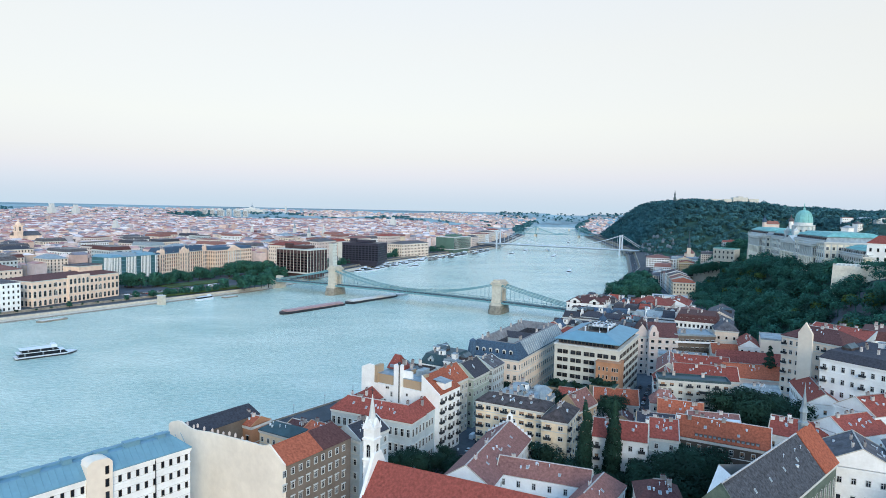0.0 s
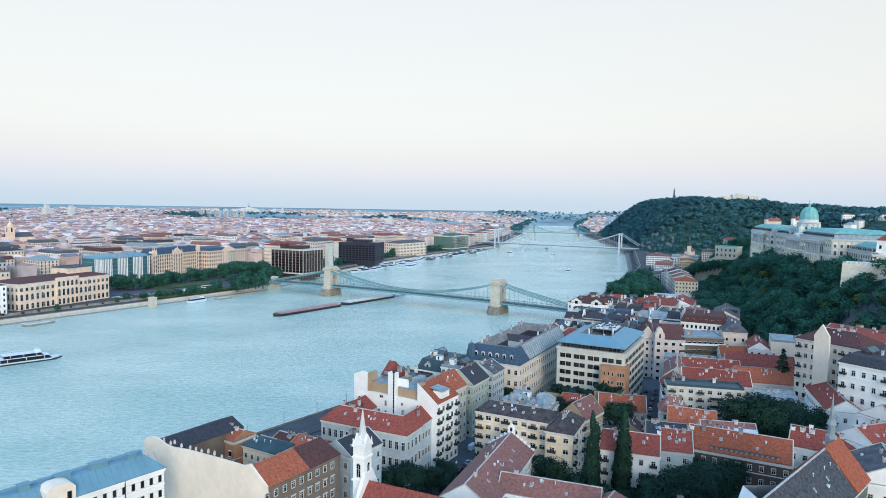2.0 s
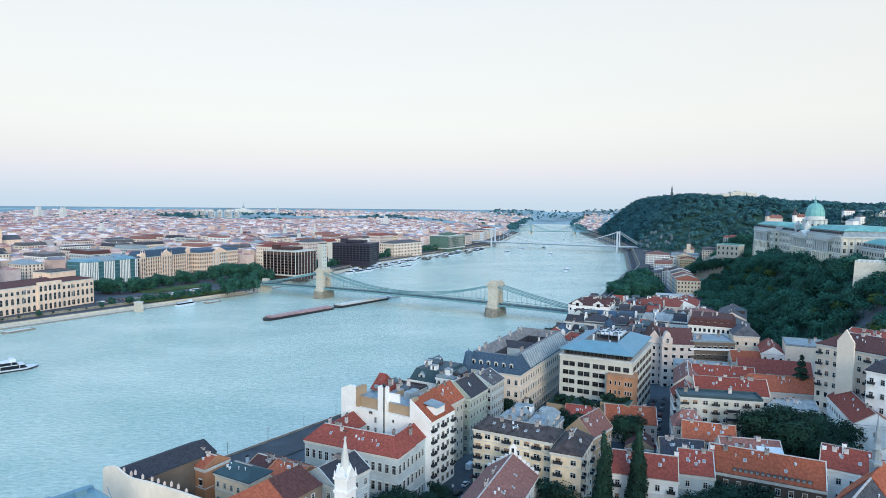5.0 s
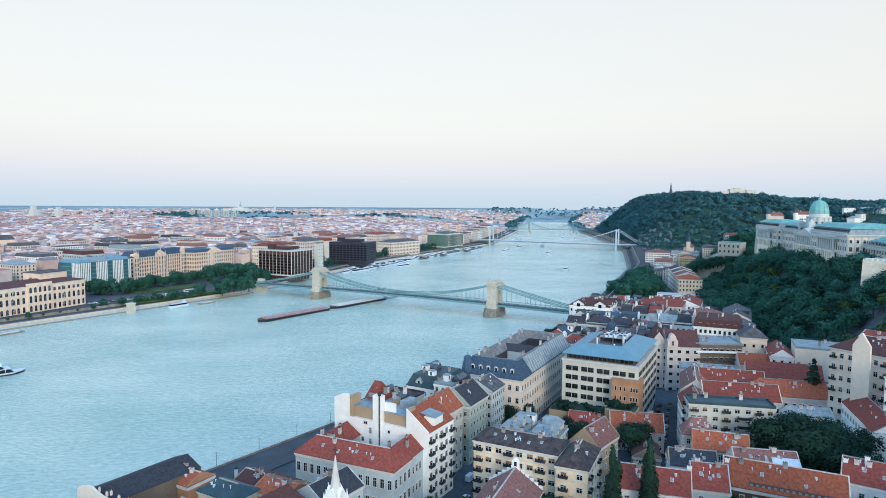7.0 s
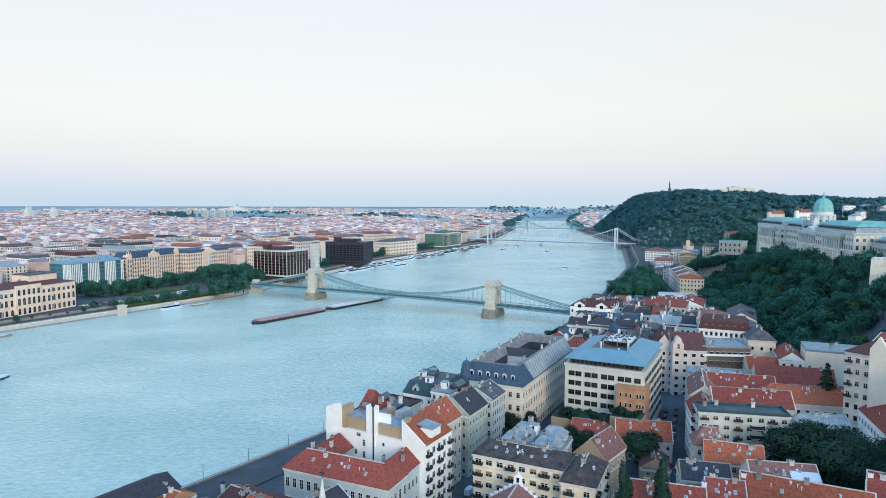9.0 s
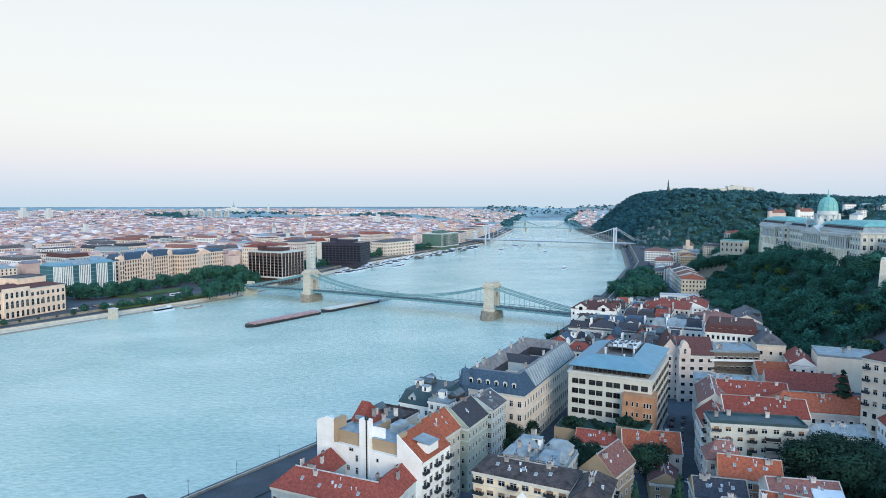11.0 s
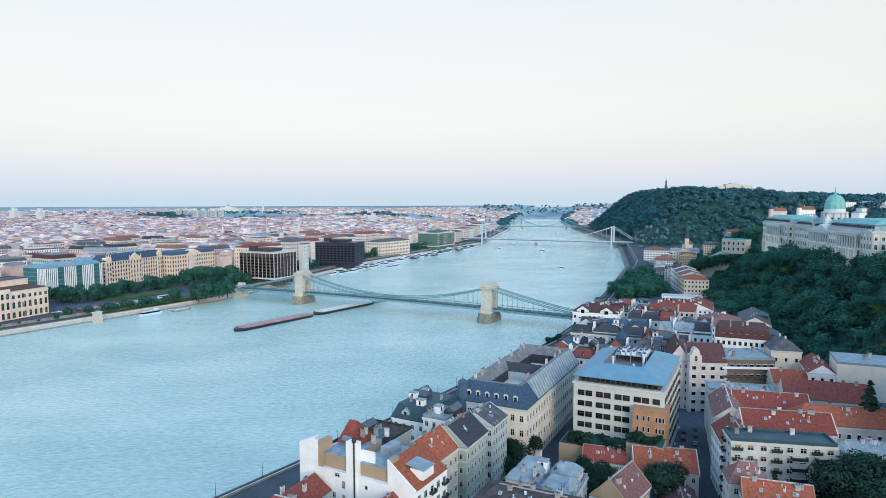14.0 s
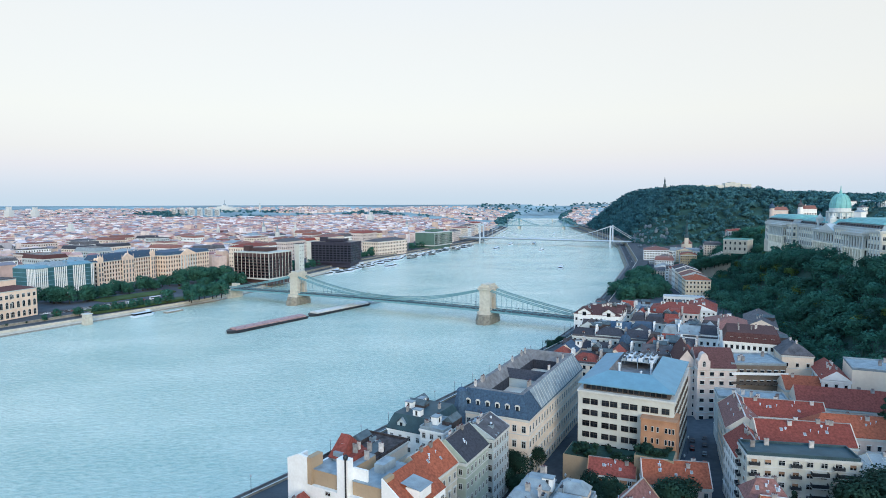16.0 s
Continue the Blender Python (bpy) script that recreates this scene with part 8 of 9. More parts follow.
slab_hotel("hotel", "dark brown slab hotel with pale vertical ribs", -221, 950, 60, 46, -27, 7, 39, "hotel_brown", 6.4, "pale")
house("slab_tower", "pale narrow slab tower by the bridgehead", -186, 1020, 8, 12, -27, 7, 52, "pale", "flat", 1, "r_tar", 8, ("right",), 5, chimneys=0)
dark_hotel = slab_hotel("hotel", "dark glass slab hotel", -152, 1162, 71, 45, -15, 7, 38, "hotel_dark", 6.0, "hotel_dark")
bm = bmesh.new()
box(bm, -44.4, -35.6, -22.9, -3, -3, 39.5)
part("end_wall", bm, "pale", dark_hotel, "pale blind end wall")
slab_hotel("hotel", "long hotel with green panel front", 18, 1560, 90, 50, 62, 7, 34, "green_panels", 6.0, "trim")
front("concert_hall", "cream concert hall on the promenade", -95, 1330, -40, 1410, 40, 6.5, 34, "cream", "hip", 5, "r_tar", 4, 5, 2, 3.2, "arch", chimneys=2)
for k in range(9):
    y = 1600 + k * 75
    x = float(np.interp(y, PEST_Y, PEST_X)) - 55
    front("quay_house", "pale quay-side apartment house", x - 8, y - 5, x + 14, y + 58, 30, 7, 32 + (k * 5) % 9, ("cream", "white", "pink")[k % 3], "hip", 4, ("r_pink", "r_red", "r_tar")[k % 3], 5, 6, 1.8, 2.4, "plain", chimneys=2, courses=False)
for k in range(16):
    y = 640 + k * 60
    if 660 < y < 1100:
        continue
    x = float(np.interp(y, PEST_Y, PEST_X)) - 135 - 20 * (k % 2)
    front("town_palace", "large pale town palace on the square", x - 12, y - 5, x + 14, y + 48, 34, 7, 36 + (k * 5) % 9, ("cream", "white", "pink", "yellow")[k % 4], ("hip", "mansard")[k % 2], 5, ("r_pink", "r_tar", "r_red")[k % 3], 5, 4.5, 1.6, 2.4, "plain", chimneys=4, courses=False)


rng = random.Random(64)
for k, (x, y) in enumerate(CITY):
    hh = rng.uniform(20, 31)
    blk = house("city_palace", rng.choice(("pale town palace in the dense city", "cream town palace with rows of windows", "large old apartment palace of the city")), x, y, rng.uniform(38, 54), rng.uniform(24, 34), -27 + rng.choice((0, 0, 90)) + rng.uniform(-4, 4), 7, 7 + hh,
                rng.choice(("cream", "white", "pink", "grey", "cream", "white")), rng.choice(("hip", "mansard", "court", "hip", "flat")), rng.uniform(3.5, 6),
                rng.choice(("r_pink", "r_tar", "r_zinc", "r_dark", "r_pink", "r_brown", "r_tar")), 5, ("front", "left", "right"), 4.2, 1.7, 2.6, chimneys=1, courses=False, group="city palaces behind the quay")


def tower_basilica():
    """A broad church whose bell tower stands over the roofs."""
    r = thing("basilica", -900, 1292, 7, -27, "cream church with a tall bell tower over the roofs", "church")
    bm = bmesh.new()
    box(bm, -16, 16, -2, 46, -3, 30)
    part("nave_wall", bm, "peach", r)
    bm = roof_bmesh("gable_y", 32, 48, 9)
    bmesh.ops.translate(bm, verts=bm.verts, vec=(0, 22, 30))
    part("nave_roof", bm, "r_tar", r)
    bm = bmesh.new()
    box(bm, 14, 26, -10, 2, -3, 52)
    box(bm, 13.2, 26.8, -10.8, 2.8, 38, 39.2)
    box(bm, 13.2, 26.8, -10.8, 2.8, 51, 52.4)
    lathe(bm, [(5.5, 52), (5.2, 55), (3.6, 58), (1.6, 60), (1.4, 62), (.2, 66)], 12, 20, -4)
    tower = part("bell_tower", bm, "peach", r)
    for turn, dx, dy in ((0, 20, -10), (90, 26, -4)):
        placed("belfry_window", window_mesh(3.0, 7.0, "arch"), tower, pose(dx, dy, 41, 0, 0, turn))


tower_basilica()
for k, (x, y, w, h) in enumerate(((-1005, 3900, 5, 55), (-1900, 3000, 16, 60), (-1790, 3010, 14, 58), (-1010, 1900, 9, 46), (-250, 2900, 12, 52))):
    r = thing("far_tower", x, y, G(x, y), -20, "pale far tower block above the roofs", "tower")
    bm = bmesh.new()
    box(bm, -w, w, -w * .8, w * .8, -3, h * .72)
    box(bm, -w * .6, w * .6, -w * .5, w * .5, h * .72, h)
    part("wall", bm, "trim", r)
for k in range(8):   # a row of panel-built flats on the rising ground
    x, y = -1345 + k * 31, 3480 + (k % 3) * 25
    r = thing("panel_block", x, y, G(x, y), -8, "long pale panel-built apartment block far off", "apartment block", "far panel-built blocks")
    bm = bmesh.new()
    box(bm, -12.5, 12.5, -7, 7, -3, 34 + (k * 5) % 7)
    box(bm, -4, 4, -3, 3, 34, 43)
    part("wall", bm, "trim", r)
    bm = bmesh.new()
    for row in range(9):
        box(bm, -11.5, 11.5, -7.1, 7.1, 3 + row * 3.4, 4.4 + row * 3.4)
    tagged(part("window_band", bm, "hotel_dark", r), kind="stuff")
r = thing("domed_hall", -1215, 3900, G(-1215, 3900), -8, "broad pale hall with stepped roof and slim dark mast", "hall")
bm = bmesh.new()
box(bm, -42, 84, -30, 30, -3, 26)
box(bm, -36, 40, -22, 22, 26, 33)
box(bm, -12, 14, -14, 14, 33, 39)
part("wall", bm, "trim", r)
bm = bmesh.new()
lathe(bm, [(9, 39), (8, 44), (4.5, 48), (1.6, 50), (1.4, 64), (.2, 72)], 12)
part("dome", bm, "r_zinc", r, "grey dome with a slim mast")
for k, (x, y, h) in enumerate(((-425, 1750, 62), (-345, 1760, 56), (-330, 1500, 60), (-560, 1800, 50), (-60, 2050, 54))):
    r = thing("church", x, y, G(x, y), -24, "far town church with a slim pale spire", "church", "far town churches")
    bm = bmesh.new()
    box(bm, -7, 7, 0, 34, -3, 20)
    part("nave_wall", bm, "cream", r)
    bm = roof_bmesh("gable_y", 14, 34, 8)
    bmesh.ops.translate(bm, verts=bm.verts, vec=(0, 17, 20))
    part("nave_roof", bm, "r_brown", r)
    bm = bmesh.new()
    box(bm, -3.4, 3.4, -6, 0.5, -3, h * .66)
    part("tower", bm, "trim", r)
    bm = bmesh.new()
    lathe(bm, [(4.2, h * .66), (3.0, h * .72), (1.6, h * .82), (.9, h * .9), (.25, h)], 8, 0, -2.8)
    part("spire", bm, "trim" if k % 2 else "r_zinc", r)

# trees along the far bank and in the town
rng = random.Random(77)
for (x0, y0), (x1, y1), n, spread, s0, s1 in (((-418, 778), (-372, 772), 8, 7, 1.1, 1.5), ((-380, 772), (-352, 850), 12, 14, 1.0, 1.5), ((-352, 850), (-318, 905), 8, 10, 1.0, 1.4), ((-318, 905), (-262, 1000), 13, 16, 1.1, 1.7),
                                               ((-272, 766), (-236, 818), 9, 9, 1.1, 1.6), ((-290, 860), (-240, 930), 8, 16, .9, 1.6), ((-330, 700), (-280, 760), 9, 5, .5, .8)):
    for k in range(n):
        t = (k + rng.random()) / n
        plant(rng.choice(FAR_TREES), x0 + (x1 - x0) * t + rng.uniform(-spread, spread), y0 + (y1 - y0) * t + rng.uniform(-spread, spread), rng.uniform(s0, s1), 6)
for k in range(18):
    y = 520 + k * 13
    x = float(np.interp(y, PEST_Y, PEST_X)) - rng.uniform(19, 26)
    plant(rng.choice((FAR_TREES[1], BUSH)), x, y, rng.uniform(.5, .9), 5)
for k in range(34):
    y = 1050 + k * 17
    plant(rng.choice(FAR_TREES), float(np.interp(y, PEST_Y, PEST_X)) - rng.uniform(36, 50), y, rng.uniform(.9, 1.4), 6)
for k in range(22):
    y = 725 + k * 9
    plant(FAR_TREES[k % 3], float(np.interp(y, BUDA_Y, BUDA_X)) + rng.uniform(28, 66), y, rng.uniform(1.3, 1.8), 6)

# the old quarter beyond the bridge: a few marked houses
house("apartment_house", "white riverside flats with banded front and red roof", 392, 1150, 40, 44, -18, 7, 31, "white", "hip", 5, "r_pink", 6, ("front", "left"), 4, 3.0, 1.6, "strip", 4)
house("bath_palace", "pale green-roofed palace below the ramp", 455, 1166, 62, 22, -20, 10, 27, "white", "mansard", 4, "r_zinc", 3, ("front", "left"), 4.4, 1.8, 2.6, "arch", 4, dormers=4, category="palace")
for k in range(5):
    house("terrace_house", ("yellow corner house with a red roof", "grey row house with worn tiles", "cream row house with worn tiles", "white row house with dark roof", "pink row house with worn tiles")[k], 290 + k * 6.0, 752 + k * 25, 25, 25.5, -14, G(290 + k * 6, 752 + k * 25), 31 + (k * 5) % 4,
          ("yellow", "grey", "cream", "white", "pink")[k], "gable_y" if k else "hip", 4.5, ("r_orange", "r_pink", "r_tar", "r_dark", "r_red")[k], 4, ("front", "left", "right"), 3.2, 1.4, 2.0, "plain", 3, group="terrace below the castle")
for k, (x, y, s) in enumerate(((208, 770, 1.5), (216, 748, 1.7), (232, 742, 1.6), (226, 766, 1.9), (246, 756, 1.7), (262, 772, 1.5), (246, 782, 1.8), (224, 790, 1.6), (262, 800, 1.4), (305, 960, 1.2), (298, 930, 1.3))):
    plant(FAR_TREES[k % 3], x, y, s, 7)

for k in range(9):   # trees in front of the ramp wall
    plant(FAR_TREES[k % 3], 346 + k * 4.6, 892 - k * 2.2, .9 + .12 * (k % 4), 22 + k * 1.4)

# lawns of the riverside park
for k, pts in enumerate((((-372, 790), (-316, 868), (-300, 850), (-345, 775)), ((-342, 720), (-276, 806), (-264, 797), (-322, 709)), ((-310, 880), (-262, 960), (-236, 930), (-270, 850)))):
    bm = bmesh.new()
    poly(bm, [(x, y, 7.3) for x, y in pts] + [(x, y, 5.0) for x, y in pts], [(3, 2, 1, 0), (0, 1, 5, 4), (1, 2, 6, 5), (2, 3, 7, 6), (3, 0, 4, 7)])
    bmesh.ops.recalc_face_normals(bm, faces=bm.faces)
    tagged(part("park_lawn", bm, "lawn"), "green lawn of the riverside park", "lawn", kind="structure")
r = thing("landing_tower", -316, 682, 3, 60, "small pale stone landing tower at the water", "kiosk")
bm = bmesh.new()
box(bm, -3.5, 3.5, -3.5, 3.5, -4, 7, 0, .5)
part("wall", bm, "stone", r)
bm = bmesh.new()
box(bm, -3.6, 3.6, -3.6, 3.6, 7, 7.6)
part("cornice", bm, "trim", r)

house("canopy_pavilion", "low white canopy pavilion at the tunnel square", 258, 706, 38, 9, -20, 12, 19, "white", "flat", 1, "steel_white", 1, ("front",), 3.2, 2.2, 3.0, "strip", chimneys=0, courses=False, category="pavilion")


# ---- vessels ----
def hull_bmesh(L, B, z0, z1, bow=0.18, mi=0):
    """A boat's hull: flared sides, pointed bow at +x, blunt stern."""
    bm = bmesh.new()
    plan = [(-L / 2, -B * .42), (-L / 2 + .03 * L, -B / 2), (L / 2 - bow * L, -B / 2), (L / 2 - bow * L * .4, -B * .3), (L / 2, 0), (L / 2 - bow * L * .4, B * .3), (L / 2 - bow * L, B / 2), (-L / 2 + .03 * L, B / 2), (-L / 2, B * .42)]
    lo = [bm.verts.new((x * .97, y * .86, z0)) for x, y in plan]
    hi = [bm.verts.new((x, y, z1 + (.5 if x > L * .4 else 0))) for x, y in plan]
    n = len(plan)
    for k in range(n):
        bm.faces.new((lo[k], lo[(k + 1) % n], hi[(k + 1) % n], hi[k])).material_index = mi
    bm.faces.new(hi).material_index = mi
    return bm


def barge(x, y, ang, L, hatch, label):
    r = thing("barge", x, y, 0, ang, label, "barge")
    part("hull", hull_bmesh(L, 13, -1, 2.0, .08), "hull", r)
    bm = bmesh.new()
    box(bm, -L * .46, L * .42, -5.2, 5.2, 2.0, 3.6)
    part("coaming", bm, hatch, r)
    n = 8
    hm = shared(("hatch", hatch, round(L)), lambda q: poly(q, [(-L * .05, -5, 0), (L * .05, -5, 0), (L * .05, 5, 0), (-L * .05, 5, 0), (-L * .05, 0, .9), (L * .05, 0, .9)], [(0, 1, 5, 4), (2, 3, 4, 5), (1, 2, 5), (3, 0, 4)]), (hatch,))
    for k in range(n):
        placed("hatch_cover", hm, r, pose(-L * .46 + (k + .5) * L * .88 / n, 0, 3.62))
    return r


def pusher(x, y, ang):
    r = thing("pusher_tug", x, y, 0, ang, "white pusher tug behind dark barges", "tug")
    part("hull", hull_bmesh(22, 9, -1, 2.2, .1), "r_zinc", r)
    bm = bmesh.new()
    box(bm, -7, 6, -3.6, 3.6, 2.2, 5)
    box(bm, -1, 5, -3, 3, 5, 8.2)
    part("deckhouse", bm, "boat_white", r)
    bm = bmesh.new()
    box(bm, -1.05, 5.05, -3.05, 3.05, 6.4, 7.6)
    part("bridge_windows", bm, "glass", r)


ba = math.degrees(math.atan2(-166, -119))
barge(-145, 672, ba, 92, "rust", "long dark barge with reddish hatch covers")
barge(-90, 749, ba, 88, "trim", "long dark barge with pale grey hatch covers")
pusher(-57, 795, ba)


def passenger_ship(x, y, ang, L=34, B=8, decks=2, name="passenger_ship", label="white double-deck sightseeing ship with dark windows", side="boat_white", top="boat_white"):
    r = thing(name, x, y, 0, ang, label, "ship")
    part("hull", hull_bmesh(L, B, -1, 1.6, .16), side, r)
    bm = bmesh.new()
    for k in range(decks):
        box(bm, -L * (.44 - .03 * k), L * (.30 - .08 * k), -B * .42, B * .42, 1.6 + k * 2.6, 4.0 + k * 2.6)
    part("cabin", bm, "glass", r, "dark glazed cabin")
    bm = bmesh.new()
    for k in range(decks):
        box(bm, -L * (.46 - .03 * k), L * (.32 - .08 * k), -B * .45, B * .45, 4.0 + k * 2.6, 4.25 + k * 2.6)
        box(bm, -L * (.45 - .03 * k), L * (.31 - .08 * k), -B * .44, B * .44, 1.62 + k * 2.6, 2.3 + k * 2.6)
    part("deck_roof", bm, top, r)
    bm = bmesh.new()
    box(bm, L * .16, L * .27, -B * .3, B * .3, 1.6 + decks * 2.6, 3.6 + decks * 2.6)
    part("wheelhouse", bm, "boat_white", r)
    return r


def sightseeing_ship(x, y, ang, L=40, B=8.6):
    """A sleek two-deck river ship: white hull with a dark window band, glazed decks raked at the bow, a long sun roof."""
    r = thing("sightseeing_ship", x, y, 0, ang, "white two-deck sightseeing ship with dark raked windows", "ship")
    hull = part("hull", hull_bmesh(L, B, -1, 1.7, .2), "boat_white", r)
    bm = hull_bmesh(L * 1.0, B * 1.02, -.4, .9, .2)
    part("lower_hull", bm, "hull", hull, "dark lower hull")

    def raked(bm, x0, x1, hw, z0, z1, rake, back=.4):
        poly(bm, [(x0, -hw, z0), (x1, -hw, z0), (x1, hw, z0), (x0, hw, z0), (x0 + back, -hw * .94, z1), (x1 - rake, -hw * .94, z1), (x1 - rake, hw * .94, z1), (x0 + back, hw * .94, z1)],
             [(3, 2, 1, 0), (4, 5, 6, 7), (0, 1, 5, 4), (1, 2, 6, 5), (2, 3, 7, 6), (3, 0, 4, 7)])
    for name, x0, x1, z0, z1, rake in (("lower_deck", -L * .45, L * .33, 1.7, 4.2, 3.0), ("upper_deck", -L * .40, L * .20, 4.5, 6.6, 2.6)):
        bm = bmesh.new()
        raked(bm, x0, x1, B * .44, z0, z1, rake)
        deck = part(name, bm, "glass", r, "dark glazed deck")
        bm = bmesh.new()
        box(bm, x0 - .6, x1 - rake + .8, -B * .46, B * .46, z1, z1 + .3)
        part("deck_roof", bm, "boat_white", deck)
        bm = bmesh.new()
        raked(bm, x0 - .1, x1 + .1, B * .45, z0, z0 + .3, .4)
        part("sill_band", bm, "boat_white", deck)
        bar = shared(("ship_mullion", name), lambda q: box(q, -.16, .16, -B * .448, B * .448, z0 + .5, z1), ("boat_white",))
        for k in range(3):
            placed("mullion", bar, deck, pose(x0 + 4 + k * (x1 - x0 - rake - 6) / 2, 0, 0))
    bm = bmesh.new()
    raked(bm, L * .06, L * .17, B * .28, 6.9, 8.7, 1.0)
    part("wheelhouse", bm, "boat_white", r)
    bm = bmesh.new()
    tube(bm, L * .08, 0, 8.7, 11.4, .1, .06, 6)
    part("mast", bm, "boat_white", r)
    bm = bmesh.new()
    for yy in (-B * .43, B * .43):
        beam(bm, (-L * .38, yy, 7.8), (L * .03, yy, 7.8), .09)
        for k in range(9):
            beam(bm, (-L * .38 + k * L * .05, yy, 6.9), (-L * .38 + k * L * .05, yy, 7.8), .07)
    tagged(part("railing", bm, "boat_white", r), kind="stuff")


sightseeing_ship(-292, 443, 43, 40, 10)
rng = random.Random(12)
for k in range(44):
    y = 1070 + k * 13.5 + rng.uniform(-5, 5)
    x = float(np.interp(y, PEST_Y, PEST_X)) + 8 + (k % 3) * 10 + rng.uniform(-3, 8)
    dark = rng.random() < .4
    passenger_ship(x, y, 62 + rng.uniform(-9, 9), rng.uniform(16, 44), rng.uniform(4.5, 8.5), rng.choice((1, 1, 2)), "moored_boat",
                   "dark-hulled moored excursion boat at the quay" if dark else "white moored excursion boat at the quay", "hull" if dark else "boat_white", rng.choice(("boat_white", "boat_white", "r_zinc", "trim")))
for x, y, a, L in ((-60, 1180, 60, 40), (226, 1133, 70, 22), (260, 1500, 65, 30), (330, 1900, 70, 34), (230, 1980, 70, 40), (280, 1720, 70, 26), (420, 2150, 70, 30), (165, 1560, 65, 36), (215, 1690, 65, 30)):
    passenger_ship(x, y, a, L, 7, 1, "river_boat", "small white boat out on the river")


def pontoon(x, y, ang, L=26):
    r = thing("landing_pontoon", x, y, 0, ang, "grey landing pontoon moored at the bank", "pontoon")
    bm = bmesh.new()
    box(bm, -L / 2, L / 2, -3, 3, -.8, 1.4)
    part("float", bm, "stone_dark", r)
    bm = bmesh.new()
    box(bm, -L * .4, L * .4, -2.2, 2.2, 1.4, 1.7)
    box(bm, -L * .38, -L * .36, -2.4, 10, 1.5, 1.9)
    part("deck", bm, "trim", r)


pontoon(-371, 575, 62)
pontoon(-262, 747, 60, 20)
passenger_ship(-283, 724, 60, 26, 6, 1, "moored_boat", "white moored excursion boat at the quay")
pontoon(322, 1090, 62, 18)


# ---- street furniture and vehicles ----
def car_proto(mat, label, name="car", far=False):
    r = thing(name, 0, 0, -60, 0, label, "car", "parked cars")
    bm = bmesh.new()
    sec = [(-2.1, .35, .85), (-2.0, .3, .95), (-1.4, .28, 1.0), (1.0, .28, 1.0), (1.9, .3, .85), (2.1, .4, .7)]
    prev = None
    for x, z0, z1 in sec:
        ring = [bm.verts.new(p) for p in ((x, -.86, z0), (x, .86, z0), (x, .82, z1), (x, -.82, z1))]
        if prev:
            for k in range(4):
                bm.faces.new((prev[k], ring[k], ring[(k + 1) % 4], prev[(k + 1) % 4]))
        prev = ring
    part("body", bm, mat, r)
    bm = bmesh.new()
    poly(bm, [(-1.6, -.78, .98), (.9, -.78, .98), (.9, .78, .98), (-1.6, .78, .98), (-1.1, -.62, 1.45), (.3, -.62, 1.45), (.3, .62, 1.45), (-1.1, .62, 1.45)],
         [(0, 1, 5, 4), (1, 2, 6, 5), (2, 3, 7, 6), (3, 0, 4, 7)], 0)
    part("window", bm, "glass", r)
    bm = bmesh.new()
    box(bm, -1.1, .3, -.62, .62, 1.45, 1.5)
    part("roof", bm, mat, r)
    if far:
        return r
    wh = shared(("wheel",), lambda q: [tube(q, 0, 0, -.1, .1, .32, n=10)], ("rubber",))
    for x in (-1.35, 1.3):
        for y in (-.82, .82):
            placed("wheel", wh, r, pose(x, y, .32, 90, 0, 0))
    return r


CARS = [car_proto("car_white", "white car parked in the street"), car_proto("car_dark", "dark car parked in the street"), car_proto("car_red", "red car parked in the street"), car_proto("r_zinc", "silver grey car parked in the street")]
FAR_CARS = [car_proto(m, "%s car on the far quay road" % q, far=True) for m, q in (("car_white", "white"), ("car_dark", "dark"), ("car_red", "red"), ("r_zinc", "silver grey"))]
rng = random.Random(5)


def park(x, y, z, ang, k=None):
    copy_thing((CARS if y < 560 else FAR_CARS)[rng.choice((0, 0, 1, 1, 1, 2, 3, 3)) if k is None else k], pose(x, y, z, 0, 0, ang))


# riverside road
for k in range(22):
    y = 200 + k * 23 + rng.uniform(-6, 6)
    q = bank_line(np.array([y - 1, y, y + 1.0]), BUDA_Y, BUDA_X, 7.2 if k % 2 else 11.5)[1]
    park(q[0], q[1], 5.56, 55 + (180 if k % 2 else 0), 0 if k % 3 == 0 else None)
# the curved street beside the office block
for k, (x, y, a) in enumerate(((100, 300, 68), (103.5, 308, 66), (107, 317, 66), (110, 325, 66), (114, 334, 66), (118, 343, 66), (121, 350, 66), (96, 302, 66), (99.5, 312, 66), (111.5, 340, 66), (115, 348, 66), (90, 286, 40), (93, 284, 40), (96, 282, 40))):
    park(x, y, STREET + .02, a)
# the street between the palace and the office block, and the one below the white house
for k in range(10):
    park(56.5 + k * 3.6, 316 + k * 6.8, STREET + .02, 62)
for x, y in ((9, 240), (12, 247), (16, 254), (21, 263), (11, 236), (24, 268)):
    park(x, y, STREET + .02, 60)


def van(x, y, z, ang):
    r = thing("delivery_van", x, y, z, ang, "white delivery van in the street", "van")
    bm = bmesh.new()
    poly(bm, [(-2.6, -1, .4), (2.6, -1, .4), (2.6, 1, .4), (-2.6, 1, .4), (-2.6, -.95, 2.5), (1.2, -.95, 2.5), (1.2, .95, 2.5), (-2.6, .95, 2.5), (2.6, -1, 1.2), (2.6, 1, 1.2)],
         [(3, 2, 1, 0), (4, 5, 6, 7), (0, 1, 8, 5, 4), (2, 3, 7, 6, 9), (3, 0, 4, 7), (8, 9, 6, 5), (1, 2, 9, 8)])
    part("body", bm, "car_white", r)
    for wx in (-1.7, 1.7):
        for wy in (-.95, .95):
            placed("wheel", SHARED[("wheel",)], r, pose(wx, wy, .32, 90, 0, 0))


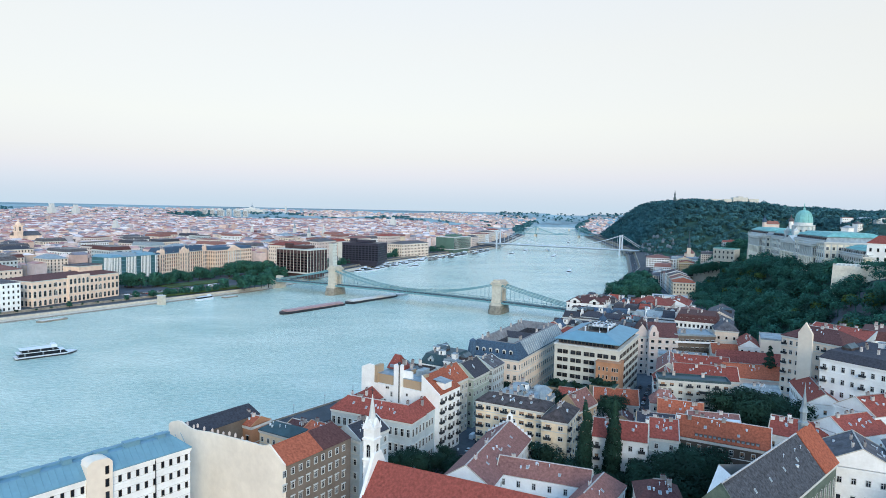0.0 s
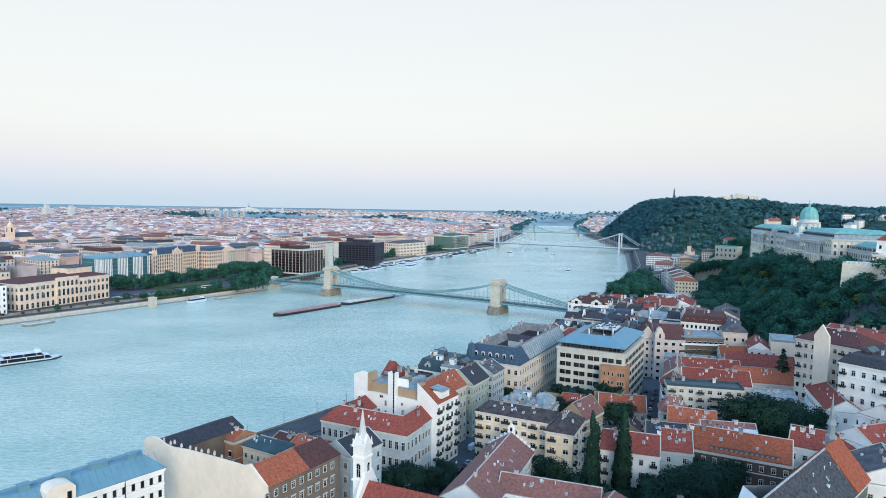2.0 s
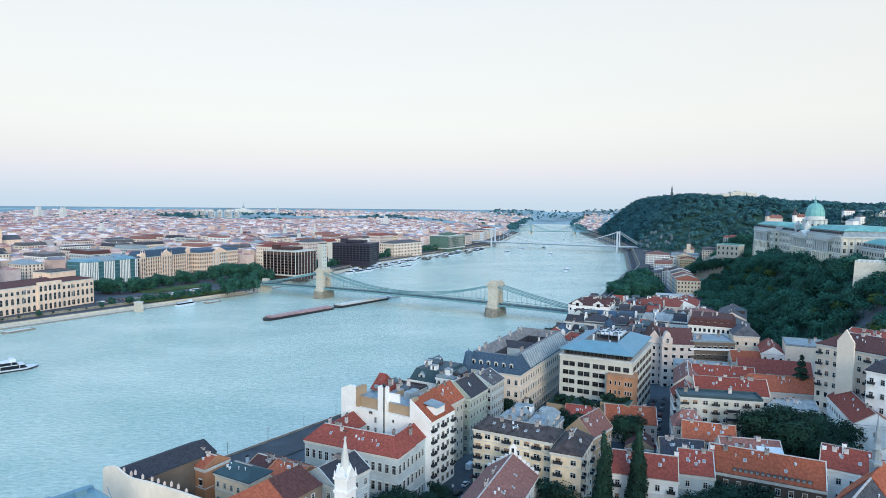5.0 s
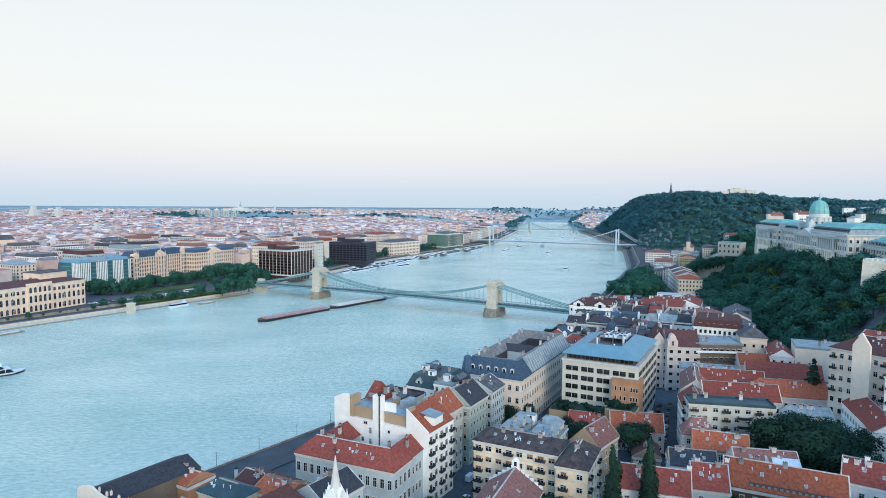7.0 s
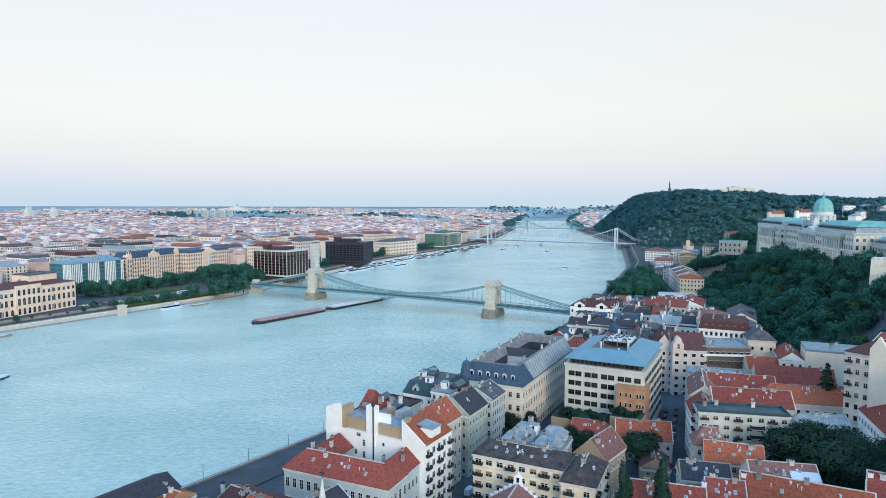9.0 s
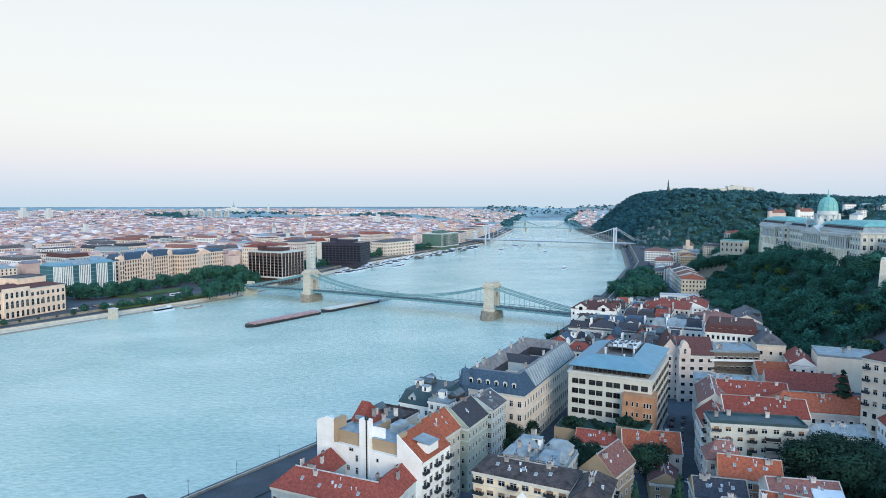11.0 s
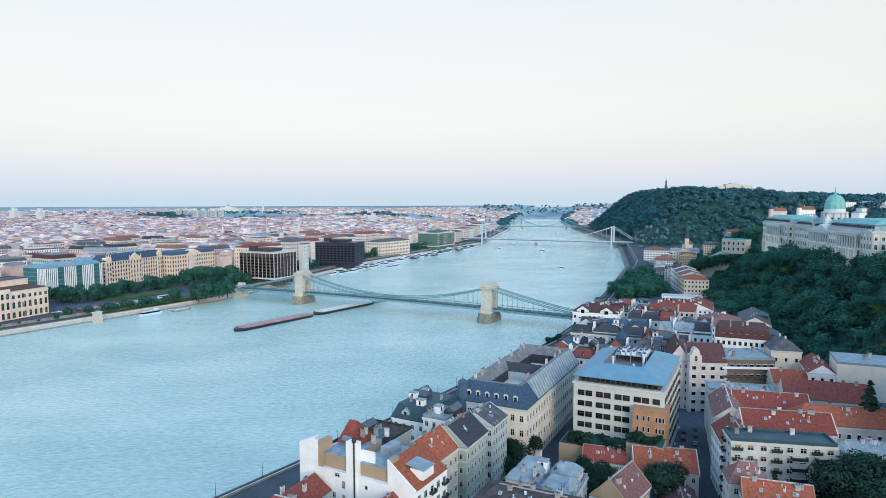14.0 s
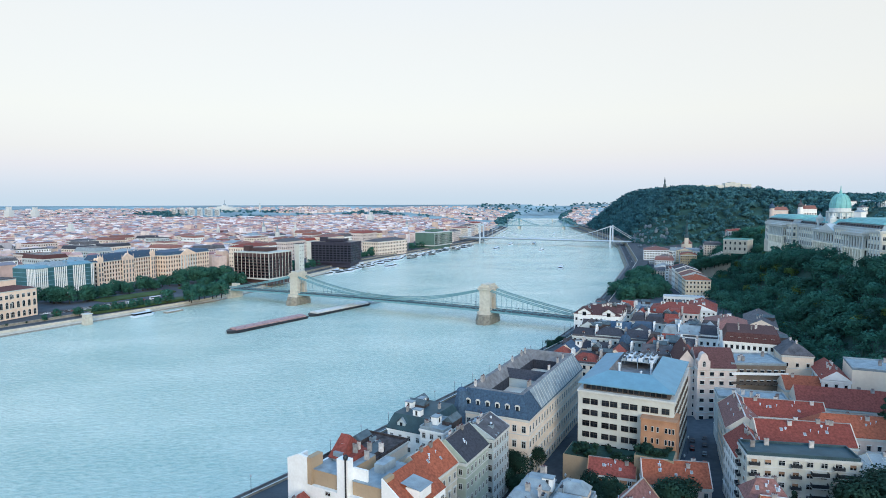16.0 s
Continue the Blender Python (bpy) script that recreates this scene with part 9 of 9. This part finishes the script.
van(14.5, 262, STREET, 60)
for k in range(5):
    r = thing("coach", 0, 0, 0, 0, "white coach parked on the far bank", "bus", "coaches")
    y = 760 + k * 30
    r.matrix_basis = pose(float(np.interp(y, PEST_Y, PEST_X)) - 32 - (k % 2) * 10, y, 7.0, 0, 0, 56)
    bm = bmesh.new()
    box(bm, -6, 6, -1.25, 1.25, .4, 3.3, 0, .08)
    part("body", bm, "car_white", r)
    bm = bmesh.new()
    box(bm, -5.8, 5.8, -1.27, 1.27, 1.7, 2.7)
    part("window", bm, "glass", r)
# car park and embankment road on the far side
for k in range(70):
    y = 700 + (k % 35) * 2.6 + rng.uniform(-.4, .4)
    park(float(np.interp(y, PEST_Y, PEST_X)) - 44 - (k // 35) * 9 + rng.uniform(-1, 1), y, 6.6, rng.choice((10, 190)))
for k in range(40):
    y = 900 + k * 21 + rng.uniform(-5, 5)
    park(float(np.interp(y, PEST_Y, PEST_X)) - rng.choice((11, 15)), y, 4.62, 66)
for k in range(36):
    y = 720 + k * 26 + rng.uniform(-5, 5)
    park(float(np.interp(y, BUDA_Y, BUDA_X)) + rng.choice((7.5, 12)), y, 5.56, 66)


def lamp_post():
    r = thing("street_lamp", 0, 0, -60, 0, "dark iron street lamp on the quay", "lamp", "quay lamps")
    bm = bmesh.new()
    tube(bm, 0, 0, 0, 6.2, .11, .07, 8)
    tube(bm, 0, 0, 0, .8, .2, .16, 8)
    post = part("post", bm, "dark_iron", r)
    bm = bmesh.new()
    lathe(bm, [(.08, 6.1), (.34, 6.5), (.4, 6.9), (.2, 7.2), (.04, 7.4)], 8)
    part("lantern", bm, "frame", post)
    return r


LAMP = lamp_post()
for k in range(32):
    y = 205 + k * 17
    q = bank_line(np.array([y - 1, y, y + 1.0]), BUDA_Y, BUDA_X, 2.9)[1]
    copy_thing(LAMP, pose(q[0], q[1], 5.6))
    if k % 2:
        q = bank_line(np.array([y - 1, y, y + 1.0]), BUDA_Y, BUDA_X, 16.4)[1]
        copy_thing(LAMP, pose(q[0], q[1], 5.72))
for x, y in ((7, 232), (17, 250), (27, 268), (51, 303), (60, 320), (70, 340), (99, 318), (108, 336)):
    copy_thing(LAMP, pose(x, y, STREET))


# painted lane lines on the quay road
line = shared(("lane_line",), lambda q: poly(q, [(-2.0, -.13, 0), (2.0, -.13, 0), (2.0, .13, 0), (-2.0, .13, 0)], [(0, 1, 2, 3)]), ("trim",))
road = bpy.data.objects["quay_road"]
for k in range(44):
    y = 215 + k * 8.5
    q = bank_line(np.array([y - 1, y, y + 1.0]), BUDA_Y, BUDA_X, 9.6)
    t = math.degrees(math.atan2(q[2][1] - q[0][1], q[2][0] - q[0][0]))
    placed("lane_line", line, road, pose(q[1][0], q[1][1], 5.53, 0, 0, t))

# an advertising column on the quay
r = thing("advertising_column", -72, 262, STREET, 0, "white round advertising column with red foot", "column")
bm = bmesh.new()
tube(bm, 0, 0, 0, 1, .75, n=12, mi=1)
tube(bm, 0, 0, 1, 4.2, .7, n=12)
lathe(bm, [(.85, 4.2), (.8, 4.5), (.2, 5.0)], 12, 0, 0, 2)
part("drum", bm, ["boat_white", "car_red", "dark_iron"], r)
